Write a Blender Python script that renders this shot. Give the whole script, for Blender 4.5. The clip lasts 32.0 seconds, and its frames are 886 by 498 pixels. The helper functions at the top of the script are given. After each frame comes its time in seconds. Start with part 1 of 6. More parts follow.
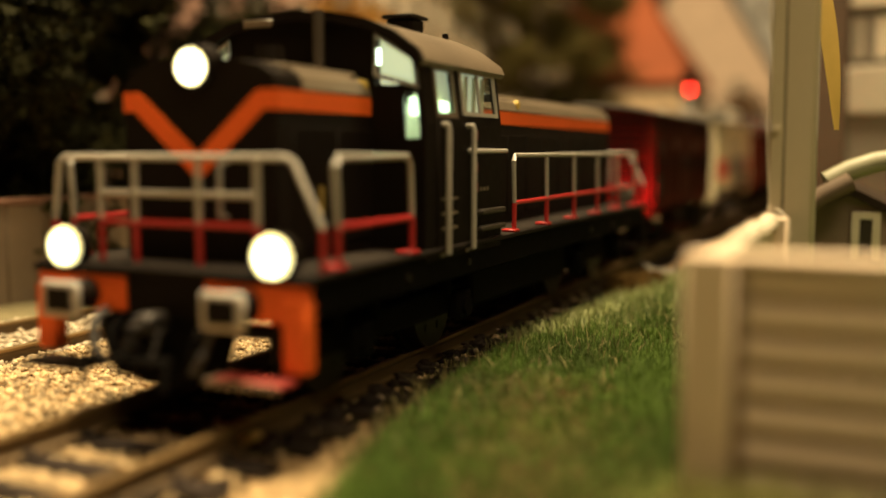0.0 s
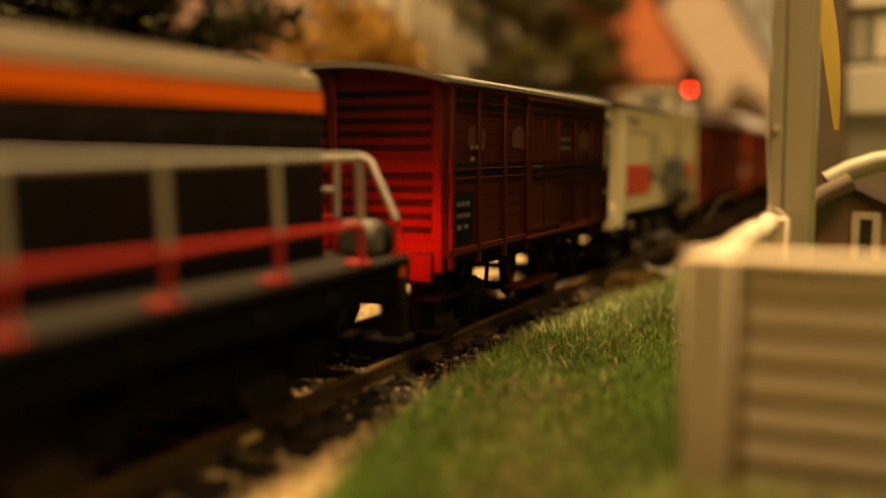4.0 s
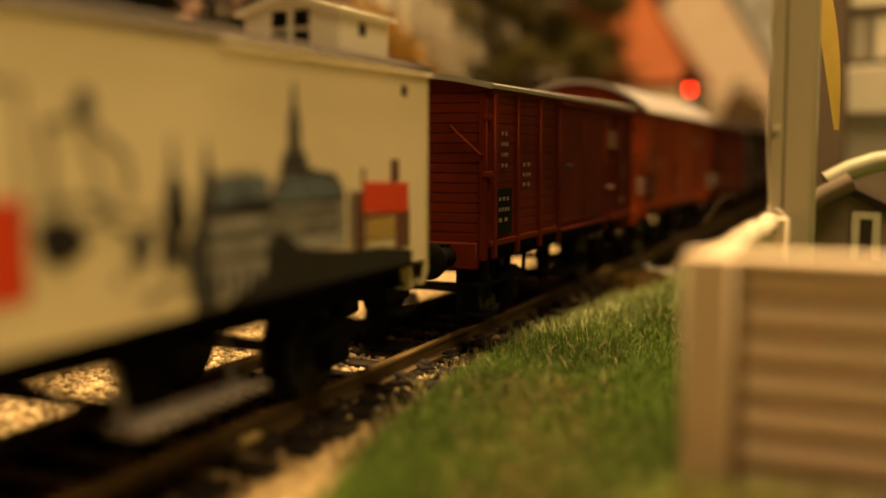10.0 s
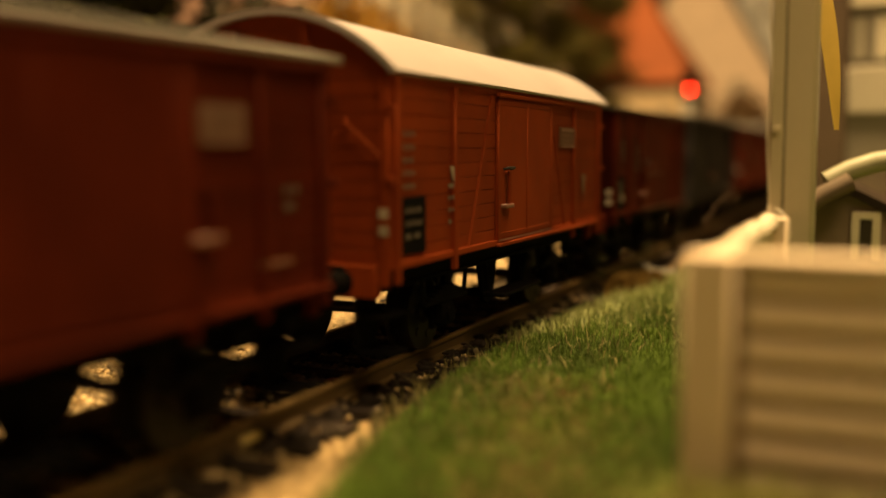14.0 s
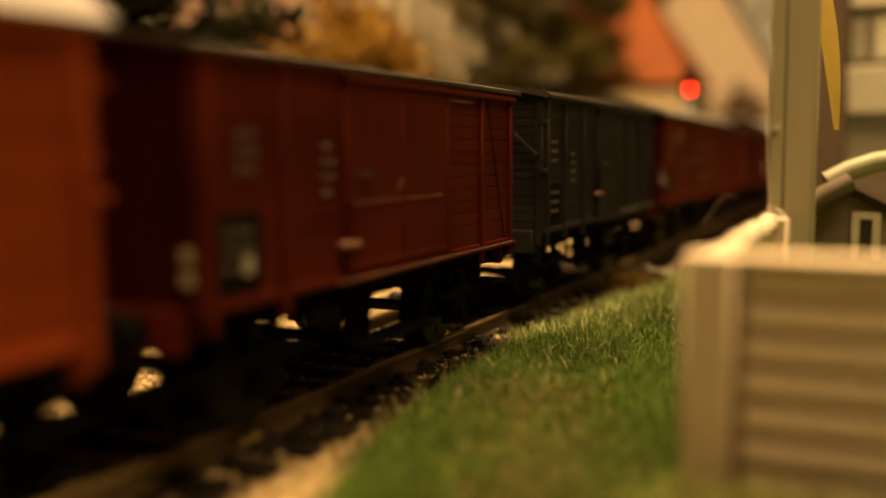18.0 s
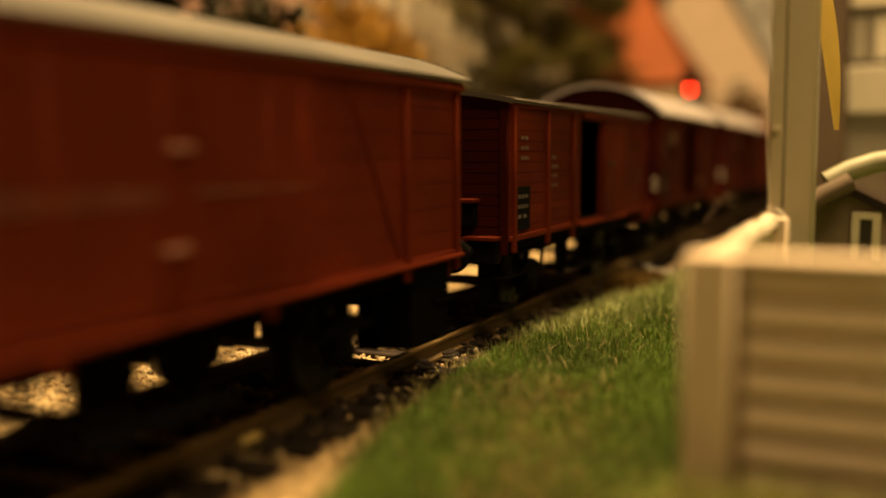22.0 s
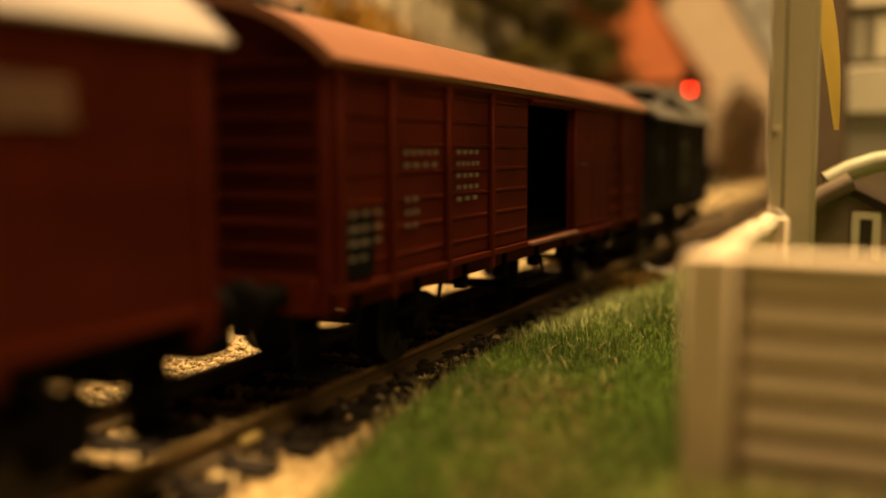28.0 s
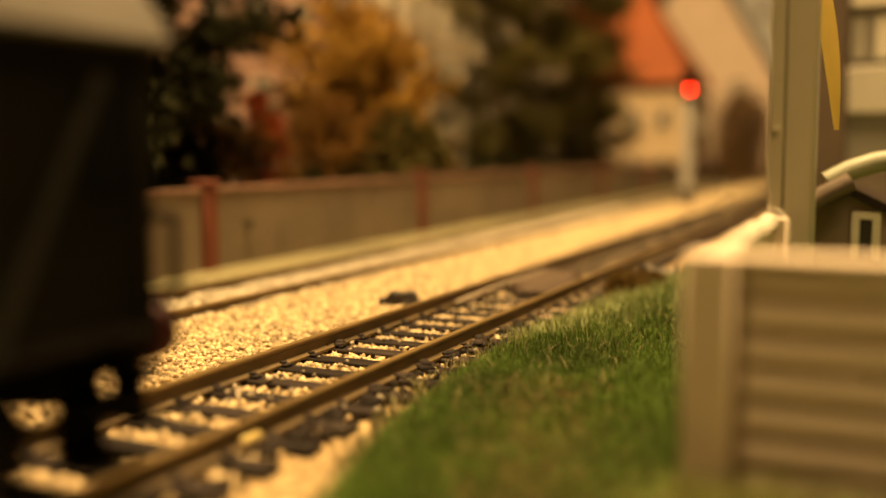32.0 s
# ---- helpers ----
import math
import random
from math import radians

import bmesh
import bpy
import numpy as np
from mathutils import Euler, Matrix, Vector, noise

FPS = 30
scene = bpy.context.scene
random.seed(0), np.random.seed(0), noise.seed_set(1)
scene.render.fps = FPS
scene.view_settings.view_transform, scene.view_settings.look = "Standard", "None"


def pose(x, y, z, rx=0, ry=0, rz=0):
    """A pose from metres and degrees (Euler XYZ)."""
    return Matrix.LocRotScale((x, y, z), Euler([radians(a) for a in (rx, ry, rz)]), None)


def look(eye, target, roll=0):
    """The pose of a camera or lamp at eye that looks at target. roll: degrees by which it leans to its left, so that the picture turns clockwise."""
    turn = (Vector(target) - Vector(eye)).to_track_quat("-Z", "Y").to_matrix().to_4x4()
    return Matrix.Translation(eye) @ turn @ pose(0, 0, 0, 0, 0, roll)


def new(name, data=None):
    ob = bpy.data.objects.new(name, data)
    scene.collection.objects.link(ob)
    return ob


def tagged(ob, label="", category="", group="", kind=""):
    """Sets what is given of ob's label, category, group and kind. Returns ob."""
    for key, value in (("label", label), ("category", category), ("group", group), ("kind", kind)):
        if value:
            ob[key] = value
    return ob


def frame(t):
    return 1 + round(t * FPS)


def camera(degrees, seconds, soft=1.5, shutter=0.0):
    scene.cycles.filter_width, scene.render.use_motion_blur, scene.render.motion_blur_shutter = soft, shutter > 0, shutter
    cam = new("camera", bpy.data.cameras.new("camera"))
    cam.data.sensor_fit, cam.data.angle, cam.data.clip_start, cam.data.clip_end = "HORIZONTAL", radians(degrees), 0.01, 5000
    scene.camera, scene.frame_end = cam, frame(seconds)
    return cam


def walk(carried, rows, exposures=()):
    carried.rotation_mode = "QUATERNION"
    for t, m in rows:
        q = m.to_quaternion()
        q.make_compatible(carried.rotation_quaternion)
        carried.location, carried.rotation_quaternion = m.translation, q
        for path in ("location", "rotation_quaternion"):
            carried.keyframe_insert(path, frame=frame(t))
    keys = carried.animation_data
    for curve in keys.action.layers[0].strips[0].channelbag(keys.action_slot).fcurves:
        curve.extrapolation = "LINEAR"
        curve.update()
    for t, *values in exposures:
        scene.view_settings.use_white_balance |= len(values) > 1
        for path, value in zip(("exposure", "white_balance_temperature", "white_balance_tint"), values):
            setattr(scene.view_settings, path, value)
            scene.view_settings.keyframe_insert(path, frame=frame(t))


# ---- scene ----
# A model railway at 1:87, built at its true size. All lengths below are in millimetres and
# scaled by MM. The main track runs along y, its centre at x = 0; z = 0 is the gravel bed.
MM = 0.001
RT = 3.3          # rail head above the gravel

# ---- camera ----
cam = camera(48.5, 32.0, 1.5, 0.4)
EYE = Vector((66.3, 0.0, 30.15)) * MM
YAW, PITCH = radians(24.23), radians(5.71)
AHEAD = Vector((-math.sin(YAW) * math.cos(PITCH), math.cos(YAW) * math.cos(PITCH), -math.sin(PITCH)))
cam.data.dof.use_dof = True
cam.data.dof.focus_distance = 0.142
cam.data.dof.aperture_fstop = 10.2
VIEW = look(EYE, EYE + AHEAD)
walk(cam, [(0.0, VIEW), (32.0, VIEW)], [(0.0, 0.0, 5350.0, 12.0), (0.5, 0.0, 5650.0, 13.0), (1.0, 0.0, 6350.0, 16.0), (2.0, 0.0, 6650.0, 17.0), (3.0, 0.0, 6550.0, 15.0), (32.0, 0.0, 6550.0, 15.0)])

# ---- light ----
world = bpy.data.worlds.new("room_light")
world.use_nodes = True
world.node_tree.nodes["Background"].inputs[0].default_value = (1.0, 0.62, 0.26, 1)
world.node_tree.nodes["Background"].inputs[1].default_value = 0.0015
scene.world = world


def area_lamp(name, at, target, size, watts, colour):
    data = bpy.data.lights.new(name, "AREA")
    data.shape, data.size, data.energy, data.color = "DISK", size, watts, colour
    ob = new(name, data)
    ob.matrix_world = look(Vector(at) * MM, Vector(target) * MM)
    return ob


WARM = (1.0, 0.69, 0.30)
area_lamp("work_lamp", (150, 0, 260), (20, 90, 10), 0.14, 0.41, WARM)
area_lamp("ceiling_lamp", (-10, 180, 900), (-10, 180, 0), 0.32, 28.0, WARM)
scene.view_settings.exposure = 0.0


# ---- mesh helpers ----
class Geo:
    """Collects boxes, rods, prisms and tubes into one mesh; millimetres."""

    def __init__(self):
        self.v, self.f = [], []

    def add(self, verts, faces):
        n = len(self.v)
        self.v += [tuple(p) for p in verts]
        self.f += [tuple(i + n for i in f) for f in faces]
        return self

    def box(self, x0, x1, y0, y1, z0, z1, c=0.0):
        lo, hi = (min(x0, x1), min(y0, y1), min(z0, z1)), (max(x0, x1), max(y0, y1), max(z0, z1))
        if c <= 0:
            v = [(x, y, z) for x in (lo[0], hi[0]) for y in (lo[1], hi[1]) for z in (lo[2], hi[2])]
            return self.add(v, [(0, 1, 3, 2), (4, 6, 7, 5), (0, 4, 5, 1), (2, 3, 7, 6), (0, 2, 6, 4), (1, 5, 7, 3)])
        c = min(c, 0.49 * min(hi[k] - lo[k] for k in range(3)))
        v, f = [], []
        for k in range(8):
            s = (k >> 2 & 1, k >> 1 & 1, k & 1)
            for a in range(3):
                v.append(tuple((hi[b] - (0 if a == b else c)) if s[b] else (lo[b] + (0 if a == b else c)) for b in range(3)))
        bit = (4, 2, 1)
        for a in range(3):
            b, d = (a + 1) % 3, (a + 2) % 3
            for s in (0, 1):
                r = bit[a] * s
                f.append(tuple(3 * k + a for k in (r, r + bit[b], r + bit[b] + bit[d], r + bit[d])))
            for s in (0, bit[b]):
                for t in (0, bit[d]):
                    p, q = s + t, s + t + bit[a]
                    f.append((3 * p + b, 3 * q + b, 3 * q + d, 3 * p + d))
        f += [(3 * k, 3 * k + 1, 3 * k + 2) for k in range(8)]
        return self.add(v, f)

    def rod(self, p, q, r, r2=None, n=10):
        p, q = Vector(p), Vector(q)
        r2 = r if r2 is None else r2
        d = (q - p).normalized()
        a = d.orthogonal().normalized()
        b = d.cross(a)
        ring = [(math.cos(2 * math.pi * k / n), math.sin(2 * math.pi * k / n)) for k in range(n)]
        v = [p + (a * c + b * s) * r for c, s in ring] + [q + (a * c + b * s) * r2 for c, s in ring]
        f = [(k, (k + 1) % n, n + (k + 1) % n, n + k) for k in range(n)]
        f += [tuple(range(n - 1, -1, -1)), tuple(range(n, 2 * n))]
        return self.add(v, f)

    def tube(self, path, r, n=7):
        path = [Vector(p) for p in path]
        v, f, m = [], [], len(path)
        up = Vector((0.31, 0.17, 0.93))
        for i, p in enumerate(path):
            d = (path[min(i + 1, m - 1)] - path[max(i - 1, 0)]).normalized()
            a = d.cross(up).normalized()
            b = d.cross(a)
            v += [p + (a * math.cos(2 * math.pi * k / n) + b * math.sin(2 * math.pi * k / n)) * r for k in range(n)]
        for i in range(m - 1):
            f += [(i * n + k, i * n + (k + 1) % n, (i + 1) * n + (k + 1) % n, (i + 1) * n + k) for k in range(n)]
        f += [tuple(range(n - 1, -1, -1)), tuple(range((m - 1) * n, m * n))]
        return self.add(v, f)

    def prism(self, poly, axis, a, b):
        """A closed outline drawn out along an axis: 'y' takes (x, z), 'x' takes (y, z), 'z' takes (x, y)."""
        put = {"y": lambda p, t: (p[0], t, p[1]), "x": lambda p, t: (t, p[0], p[1]), "z": lambda p, t: (p[0], p[1], t)}[axis]
        n = len(poly)
        v = [put(p, a) for p in poly] + [put(p, b) for p in poly]
        f = [(k, (k + 1) % n, n + (k + 1) % n, n + k) for k in range(n)]
        return self.add(v, f + [tuple(range(n - 1, -1, -1)), tuple(range(n, 2 * n))])

    def mesh(self, name, material):
        me = bpy.data.meshes.new(name)
        me.from_pydata([(x * MM, y * MM, z * MM) for x, y, z in self.v], [], self.f)
        bm = bmesh.new()
        bm.from_mesh(me)
        bmesh.ops.recalc_face_normals(bm, faces=bm.faces)
        bm.to_mesh(me)
        bm.free()
        me.shade_smooth()
        me.set_sharp_from_angle(angle=radians(38))
        me.materials.append(material)
        return me


def part(name, geo, material, parent, label=""):
    ob = new(name, geo.mesh(name, material) if isinstance(geo, Geo) else geo)
    ob.parent = parent
    return tagged(ob, label)


def thing(name, label, category, at=(0, 0, 0), group="", kind=""):
    ob = new(name)
    ob.empty_display_size = 0.005
    ob.matrix_world = pose(at[0] * MM, at[1] * MM, at[2] * MM)
    return tagged(ob, label, category, group, kind)


def solid(name, geo, material, label, category="", group="", kind=""):
    return tagged(new(name, geo.mesh(name, material)), label, category, group, kind)


def bulk(name, verts, tris, material):
    """A large mesh from arrays, in millimetres."""
    me = bpy.data.meshes.new(name)
    me.vertices.add(len(verts))
    me.vertices.foreach_set("co", (np.asarray(verts, dtype=np.float32) * MM).ravel())
    tris = np.asarray(tris, dtype=np.int32)
    me.loops.add(tris.size)
    me.loops.foreach_set("vertex_index", tris.ravel())
    me.polygons.add(len(tris))
    me.polygons.foreach_set("loop_start", np.arange(0, tris.size, 3, dtype=np.int32))
    me.update(calc_edges=True)
    me.materials.append(material)
    return me


# ---- materials ----
def surface(name, base, rough=0.6, metal=0.0, vary=0.22, fine=700.0, coarse=70.0, bump=0.25, depth=0.06,
            piece=0.0, island=0.0, wear=None, wear_at=0.62, stretch=(1, 1, 1), spec=0.5, thin=0.0):
    """A painted, stony or leafy surface: tone varies at two scales, with fine relief; wear is a second colour in patches."""
    m = bpy.data.materials.new(name)
    m.use_nodes = True
    nt = m.node_tree
    b = nt.nodes["Principled BSDF"]
    b.inputs["Roughness"].default_value, b.inputs["Metallic"].default_value = rough, metal
    b.inputs["Specular IOR Level"].default_value = spec
    co, mp = nt.nodes.new("ShaderNodeTexCoord"), nt.nodes.new("ShaderNodeMapping")
    mp.inputs["Scale"].default_value = stretch
    nt.links.new(co.outputs["Object"], mp.inputs["Vector"])

    def noise_at(scale, detail):
        t = nt.nodes.new("ShaderNodeTexNoise")
        t.inputs["Scale"].default_value, t.inputs["Detail"].default_value = scale, detail
        nt.links.new(mp.outputs[0], t.inputs["Vector"])
        return t

    big, small = noise_at(coarse, 5), noise_at(fine, 4)

    def blend(fac, one, two, mode="MIX"):
        x = nt.nodes.new("ShaderNodeMix")
        x.data_type, x.blend_type = "RGBA", mode
        for sock, val in ((x.inputs[0], fac), (x.inputs[6], one), (x.inputs[7], two)):
            if hasattr(val, "is_linked"):
                nt.links.new(val, sock)
            else:
                sock.default_value = val
        return x.outputs[2]

    def spread(sock, lo, hi):
        r = nt.nodes.new("ShaderNodeMapRange")
        r.inputs[1].default_value, r.inputs[2].default_value = lo, hi
        nt.links.new(sock, r.inputs[0])
        return r.outputs[0]

    dark = tuple(c * (1 - vary) for c in base) + (1,)
    light = tuple(min(1, c * (1 + vary)) for c in base) + (1,)
    col = blend(spread(big.outputs[0], 0.3, 0.7), dark, light)
    col = blend(0.5 * vary, col, blend(spread(small.outputs[0], 0.35, 0.65), (0.3, 0.3, 0.3, 1), (1, 1, 1, 1)), "MULTIPLY")
    if wear:
        patch = noise_at(coarse * 2.7, 8)
        col = blend(spread(patch.outputs[0], wear_at, wear_at + 0.08), col, tuple(wear) + (1,))
    if piece or island:
        if piece:
            src = nt.nodes.new("ShaderNodeObjectInfo").outputs["Random"]
        else:
            src = nt.nodes.new("ShaderNodeNewGeometry").outputs["Random Per Island"]
        k = piece or island
        hsv = nt.nodes.new("ShaderNodeHueSaturation")
        r = nt.nodes.new("ShaderNodeMapRange")
        r.inputs[3].default_value, r.inputs[4].default_value = 1 - k, 1 + k
        nt.links.new(src, r.inputs[0])
        nt.links.new(r.outputs[0], hsv.inputs["Value"])
        nt.links.new(col, hsv.inputs["Color"])
        col = hsv.outputs[0]
    nt.links.new(col, b.inputs["Base Color"])
    if bump:
        bp = nt.nodes.new("ShaderNodeBump")
        bp.inputs["Strength"].default_value, bp.inputs["Distance"].default_value = bump, depth * MM
        nt.links.new(small.outputs[0], bp.inputs["Height"])
        nt.links.new(bp.outputs[0], b.inputs["Normal"])
    rg = nt.nodes.new("ShaderNodeMapRange")
    rg.inputs[3].default_value, rg.inputs[4].default_value = max(0.05, rough - 0.1), min(1, rough + 0.12)
    nt.links.new(small.outputs[0], rg.inputs[0])
    nt.links.new(rg.outputs[0], b.inputs["Roughness"])
    if thin:
        leafy, join = nt.nodes.new("ShaderNodeBsdfTranslucent"), nt.nodes.new("ShaderNodeMixShader")
        nt.links.new(col, leafy.inputs["Color"])
        join.inputs[0].default_value = thin
        nt.links.new(b.outputs[0], join.inputs[1])
        nt.links.new(leafy.outputs[0], join.inputs[2])
        nt.links.new(join.outputs[0], nt.nodes["Material Output"].inputs["Surface"])
    return m


def glow(name, colour, strength):
    m = bpy.data.materials.new(name)
    m.use_nodes = True
    b = m.node_tree.nodes["Principled BSDF"]
    b.inputs["Base Color"].default_value = (*colour, 1)
    b.inputs["Emission Color"].default_value = (*colour, 1)
    b.inputs["Emission Strength"].default_value = strength
    return m


def glass(name, tint=(0.9, 0.95, 0.9)):
    m = bpy.data.materials.new(name)
    m.use_nodes = True
    b = m.node_tree.nodes["Principled BSDF"]
    b.inputs["Base Color"].default_value = (*tint, 1)
    b.inputs["Roughness"].default_value = 0.08
    b.inputs["Transmission Weight"].default_value = 1.0
    b.inputs["IOR"].default_value = 1.2
    return m


# Bed coloured darker than its stones to deepen the shade between them.
SAND = surface("sand_gravel", (0.38, 0.27, 0.125), 0.9, vary=0.3, fine=900, coarse=25, bump=0.9, depth=0.5)
STONE = surface("ballast_stone", (0.55, 0.41, 0.215), 0.85, vary=0.2, fine=900, coarse=200, bump=0.4, island=0.62)
GREY_STONE = surface("grey_ballast_stone", (0.50, 0.42, 0.29), 0.9, vary=0.25, fine=900, coarse=200, bump=0.4, island=0.4)
EARTH = surface("dull_earth", (0.18, 0.150, 0.066), 0.95, vary=0.35, fine=500, coarse=30, bump=0.8, depth=0.5)
BOARD = surface("layout_board", (0.20, 0.15, 0.09), 0.9, vary=0.3, fine=300, coarse=15)
SLEEPER = surface("dark_sleeper", (0.026, 0.018, 0.013), 0.7, vary=0.4, fine=900, coarse=120, piece=0.35, stretch=(1, 5, 1), spec=0.15)
RAIL = surface("worn_rail_steel", (0.125, 0.080, 0.030), 0.55, 0.2, vary=0.35, fine=600, coarse=60, bump=0.15)
RAIL_TOP = surface("bright_rail_head", (0.27, 0.178, 0.07), 0.32, 0.5, vary=0.2, fine=500, coarse=50, bump=0.1)
BROWN = surface("red_brown_paint", (0.094, 0.0122, 0.0028), 0.75, vary=0.25, fine=650, coarse=60, piece=0.10, spec=0.08)
MAROON = surface("dark_maroon_paint", (0.084, 0.0108, 0.0026), 0.75, vary=0.25, fine=650, coarse=60, piece=0.10, spec=0.08)
WARM_BROWN = surface("warm_red_brown_paint", (0.140, 0.0180, 0.0036), 0.72, vary=0.25, fine=650, coarse=60, piece=0.10, spec=0.1)
DEEP_BROWN = surface("deep_brown_paint", (0.058, 0.0100, 0.0032), 0.75, vary=0.28, fine=650, coarse=60, piece=0.10, spec=0.08)
RUST = surface("orange_brown_paint", (0.245, 0.039, 0.0052), 0.75, vary=0.2, fine=650, coarse=60, piece=0.08, spec=0.12)
GREY = surface("dark_grey_paint", (0.032, 0.0262, 0.0245), 0.75, vary=0.3, fine=650, coarse=60, piece=0.12, spec=0.1)
# Darker red-brown for the end walls of several wagons.
DARK_END = surface("sooty_red_brown_paint", (0.040, 0.0042, 0.0012), 0.8, vary=0.35, fine=650, coarse=60, spec=0.06)
BLACK_GREEN = surface("black_green_paint", (0.0082, 0.0062, 0.0034), 0.75, vary=0.3, fine=650, coarse=60, piece=0.1, spec=0.12)
CREAM = surface("cream_paint", (0.90, 0.77, 0.50), 0.42, vary=0.06, fine=500, coarse=40, bump=0.08)
WHITE_ROOF = surface("pale_roof", (0.36, 0.315, 0.30), 0.55, vary=0.08, fine=500, coarse=40, bump=0.1)
CREAM_ROOF = surface("cream_roof", (0.35, 0.30, 0.275), 0.55, vary=0.1, fine=500, coarse=40, bump=0.1)
GREY_ROOF = surface("grey_roof", (0.082, 0.066, 0.05), 0.7, vary=0.2, spec=0.2, fine=500, coarse=40, bump=0.15)
LIGHT_GREY_ROOF = surface("light_grey_roof", (0.29, 0.265, 0.23), 0.45, vary=0.12, fine=500, coarse=40, bump=0.12)
RED_ROOF = surface("salmon_brown_roof", (0.255, 0.105, 0.06), 0.45, vary=0.12, fine=500, coarse=40, bump=0.12)
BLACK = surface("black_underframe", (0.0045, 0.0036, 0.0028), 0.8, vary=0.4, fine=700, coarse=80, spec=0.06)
STEEL = surface("dull_wheel_steel", (0.022, 0.018, 0.014), 0.5, 0.5, vary=0.3, fine=700, coarse=80)
LETTER = surface("white_lettering", (0.17, 0.135, 0.105), 0.6, vary=0.15, fine=900, coarse=300, bump=0.0)
PLATE = surface("black_plate", (0.007, 0.0065, 0.0055), 0.85, vary=0.2, bump=0.05, spec=0.06)
INK = surface("black_ink", (0.012, 0.010, 0.010), 0.6, vary=0.3, fine=900, coarse=300, bump=0.0)
INK_GREY = surface("grey_ink", (0.085, 0.085, 0.085), 0.6, vary=0.4, fine=1400, coarse=400, bump=0.0)
INK_PALE = surface("pale_grey_ink", (0.40, 0.38, 0.33), 0.6, vary=0.3, fine=1400, coarse=400, bump=0.0)
FLAG_RED = surface("flag_red", (0.80, 0.060, 0.008), 0.5, vary=0.06, bump=0.0)
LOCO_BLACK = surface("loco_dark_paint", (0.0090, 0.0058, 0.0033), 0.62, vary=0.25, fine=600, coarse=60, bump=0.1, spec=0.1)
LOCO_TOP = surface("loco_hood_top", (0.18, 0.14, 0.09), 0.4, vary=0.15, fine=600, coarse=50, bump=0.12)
ORANGE = surface("orange_stripe", (0.88, 0.145, 0.001), 0.6, vary=0.06, bump=0.05, spec=0.15)
RAIL_WHITE = surface("white_handrail", (0.42, 0.39, 0.33), 0.4, vary=0.06, bump=0.05)
RAIL_RED = surface("red_handrail", (0.46, 0.022, 0.015), 0.4, vary=0.08, bump=0.05)


# ---- ground ----
solid("ground", Geo().box(-2500, 2500, -2600, 3200, -20, -0.9), BOARD, "brown painted baseboard of the model railway", kind="structure")
solid("gravel_strip", Geo().box(-46, 13, -1900, 2100, -0.9, -0.25), SAND, "bed of sandy gravel under the main track, darkened for shade between stones", kind="structure")
solid("siding_bed", Geo().box(-74, -46, -1900, 2100, -0.9, -0.55), surface("grey_gravel", (0.36, 0.285, 0.185), 0.9, vary=0.35, fine=800, coarse=40, bump=0.9, depth=0.5),
      "bed of darker gravel under the second track", kind="structure")
solid("verge", Geo().box(-420, -74, -1900, 2100, -0.9, -0.35), EARTH, "dull green and brown verge before the wall", kind="structure")

solid("sand_edge", Geo().box(13, 40, -1900, 150, -0.9, -0.28), surface("dull_sand", (0.43, 0.30, 0.135), 0.95, vary=0.35, fine=900, coarse=60, bump=1.0, depth=0.6), "sandy edge between the sleepers and the grass", kind="structure")
solid("shoulder", Geo().box(13, 46, 150, 2100, -0.9, -0.3), surface("brown_shoulder", (0.30, 0.20, 0.095), 0.95, vary=0.4, fine=600, coarse=45, bump=0.9, depth=0.5), "dull brown gravel shoulder beside the distant track", kind="structure")

ICO = []
g = (1 + 5 ** 0.5) / 2
for a in (-1, 1):
    for b in (-g, g):
        ICO += [(0, a, b), (a, b, 0), (b, 0, a)]
ICO = np.array(ICO) / math.hypot(1, g)
ICO_F = [(i, j, k) for i in range(12) for j in range(i + 1, 12) for k in range(j + 1, 12)
         if all(abs(np.linalg.norm(ICO[p] - ICO[q]) - 1.0515) < 0.01 for p, q in ((i, j), (j, k), (i, k)))]
ICO_F = [f if np.dot(np.cross(ICO[f[1]] - ICO[f[0]], ICO[f[2]] - ICO[f[0]]), ICO[f[0]]) > 0 else (f[0], f[2], f[1]) for f in ICO_F]
OCT = np.array([(1, 0, 0), (-1, 0, 0), (0, 1, 0), (0, -1, 0), (0, 0, 1), (0, 0, -1)], float)
OCT_F = [(0, 2, 4), (2, 1, 4), (1, 3, 4), (3, 0, 4), (2, 0, 5), (1, 2, 5), (3, 1, 5), (0, 3, 5)]


def pebbles(name, rng, places, sizes, material, label, coarse=False, parent=None):
    """Angular stones scattered over the given places, as one mesh."""
    shape, faces = (OCT, OCT_F) if coarse else (ICO, ICO_F)
    n, k = len(places), len(shape)
    q = rng.normal(size=(n, 4))
    q /= np.linalg.norm(q, axis=1)[:, None]
    w, x, y, z = q.T
    rot = np.stack([np.stack([1 - 2 * (y * y + z * z), 2 * (x * y - z * w), 2 * (x * z + y * w)], -1),
                    np.stack([2 * (x * y + z * w), 1 - 2 * (x * x + z * z), 2 * (y * z - x * w)], -1),
                    np.stack([2 * (x * z - y * w), 2 * (y * z + x * w), 1 - 2 * (x * x + y * y)], -1)], 1)
    body = shape[None] * rng.uniform(0.72, 1.15, (n, k, 1)) * rng.uniform(0.6, 1.25, (n, 1, 3))
    v = np.einsum("nij,nkj->nki", rot, body) * sizes[:, None, None]
    v[:, :, 2] *= 0.8
    v += places[:, None, :]
    f = np.asarray(faces)[None] + (np.arange(n) * k)[:, None, None]
    ob = new(name, bulk(name, v.reshape(-1, 3), f.reshape(-1, 3), material))
    return tagged(ob, label, kind="stuff")


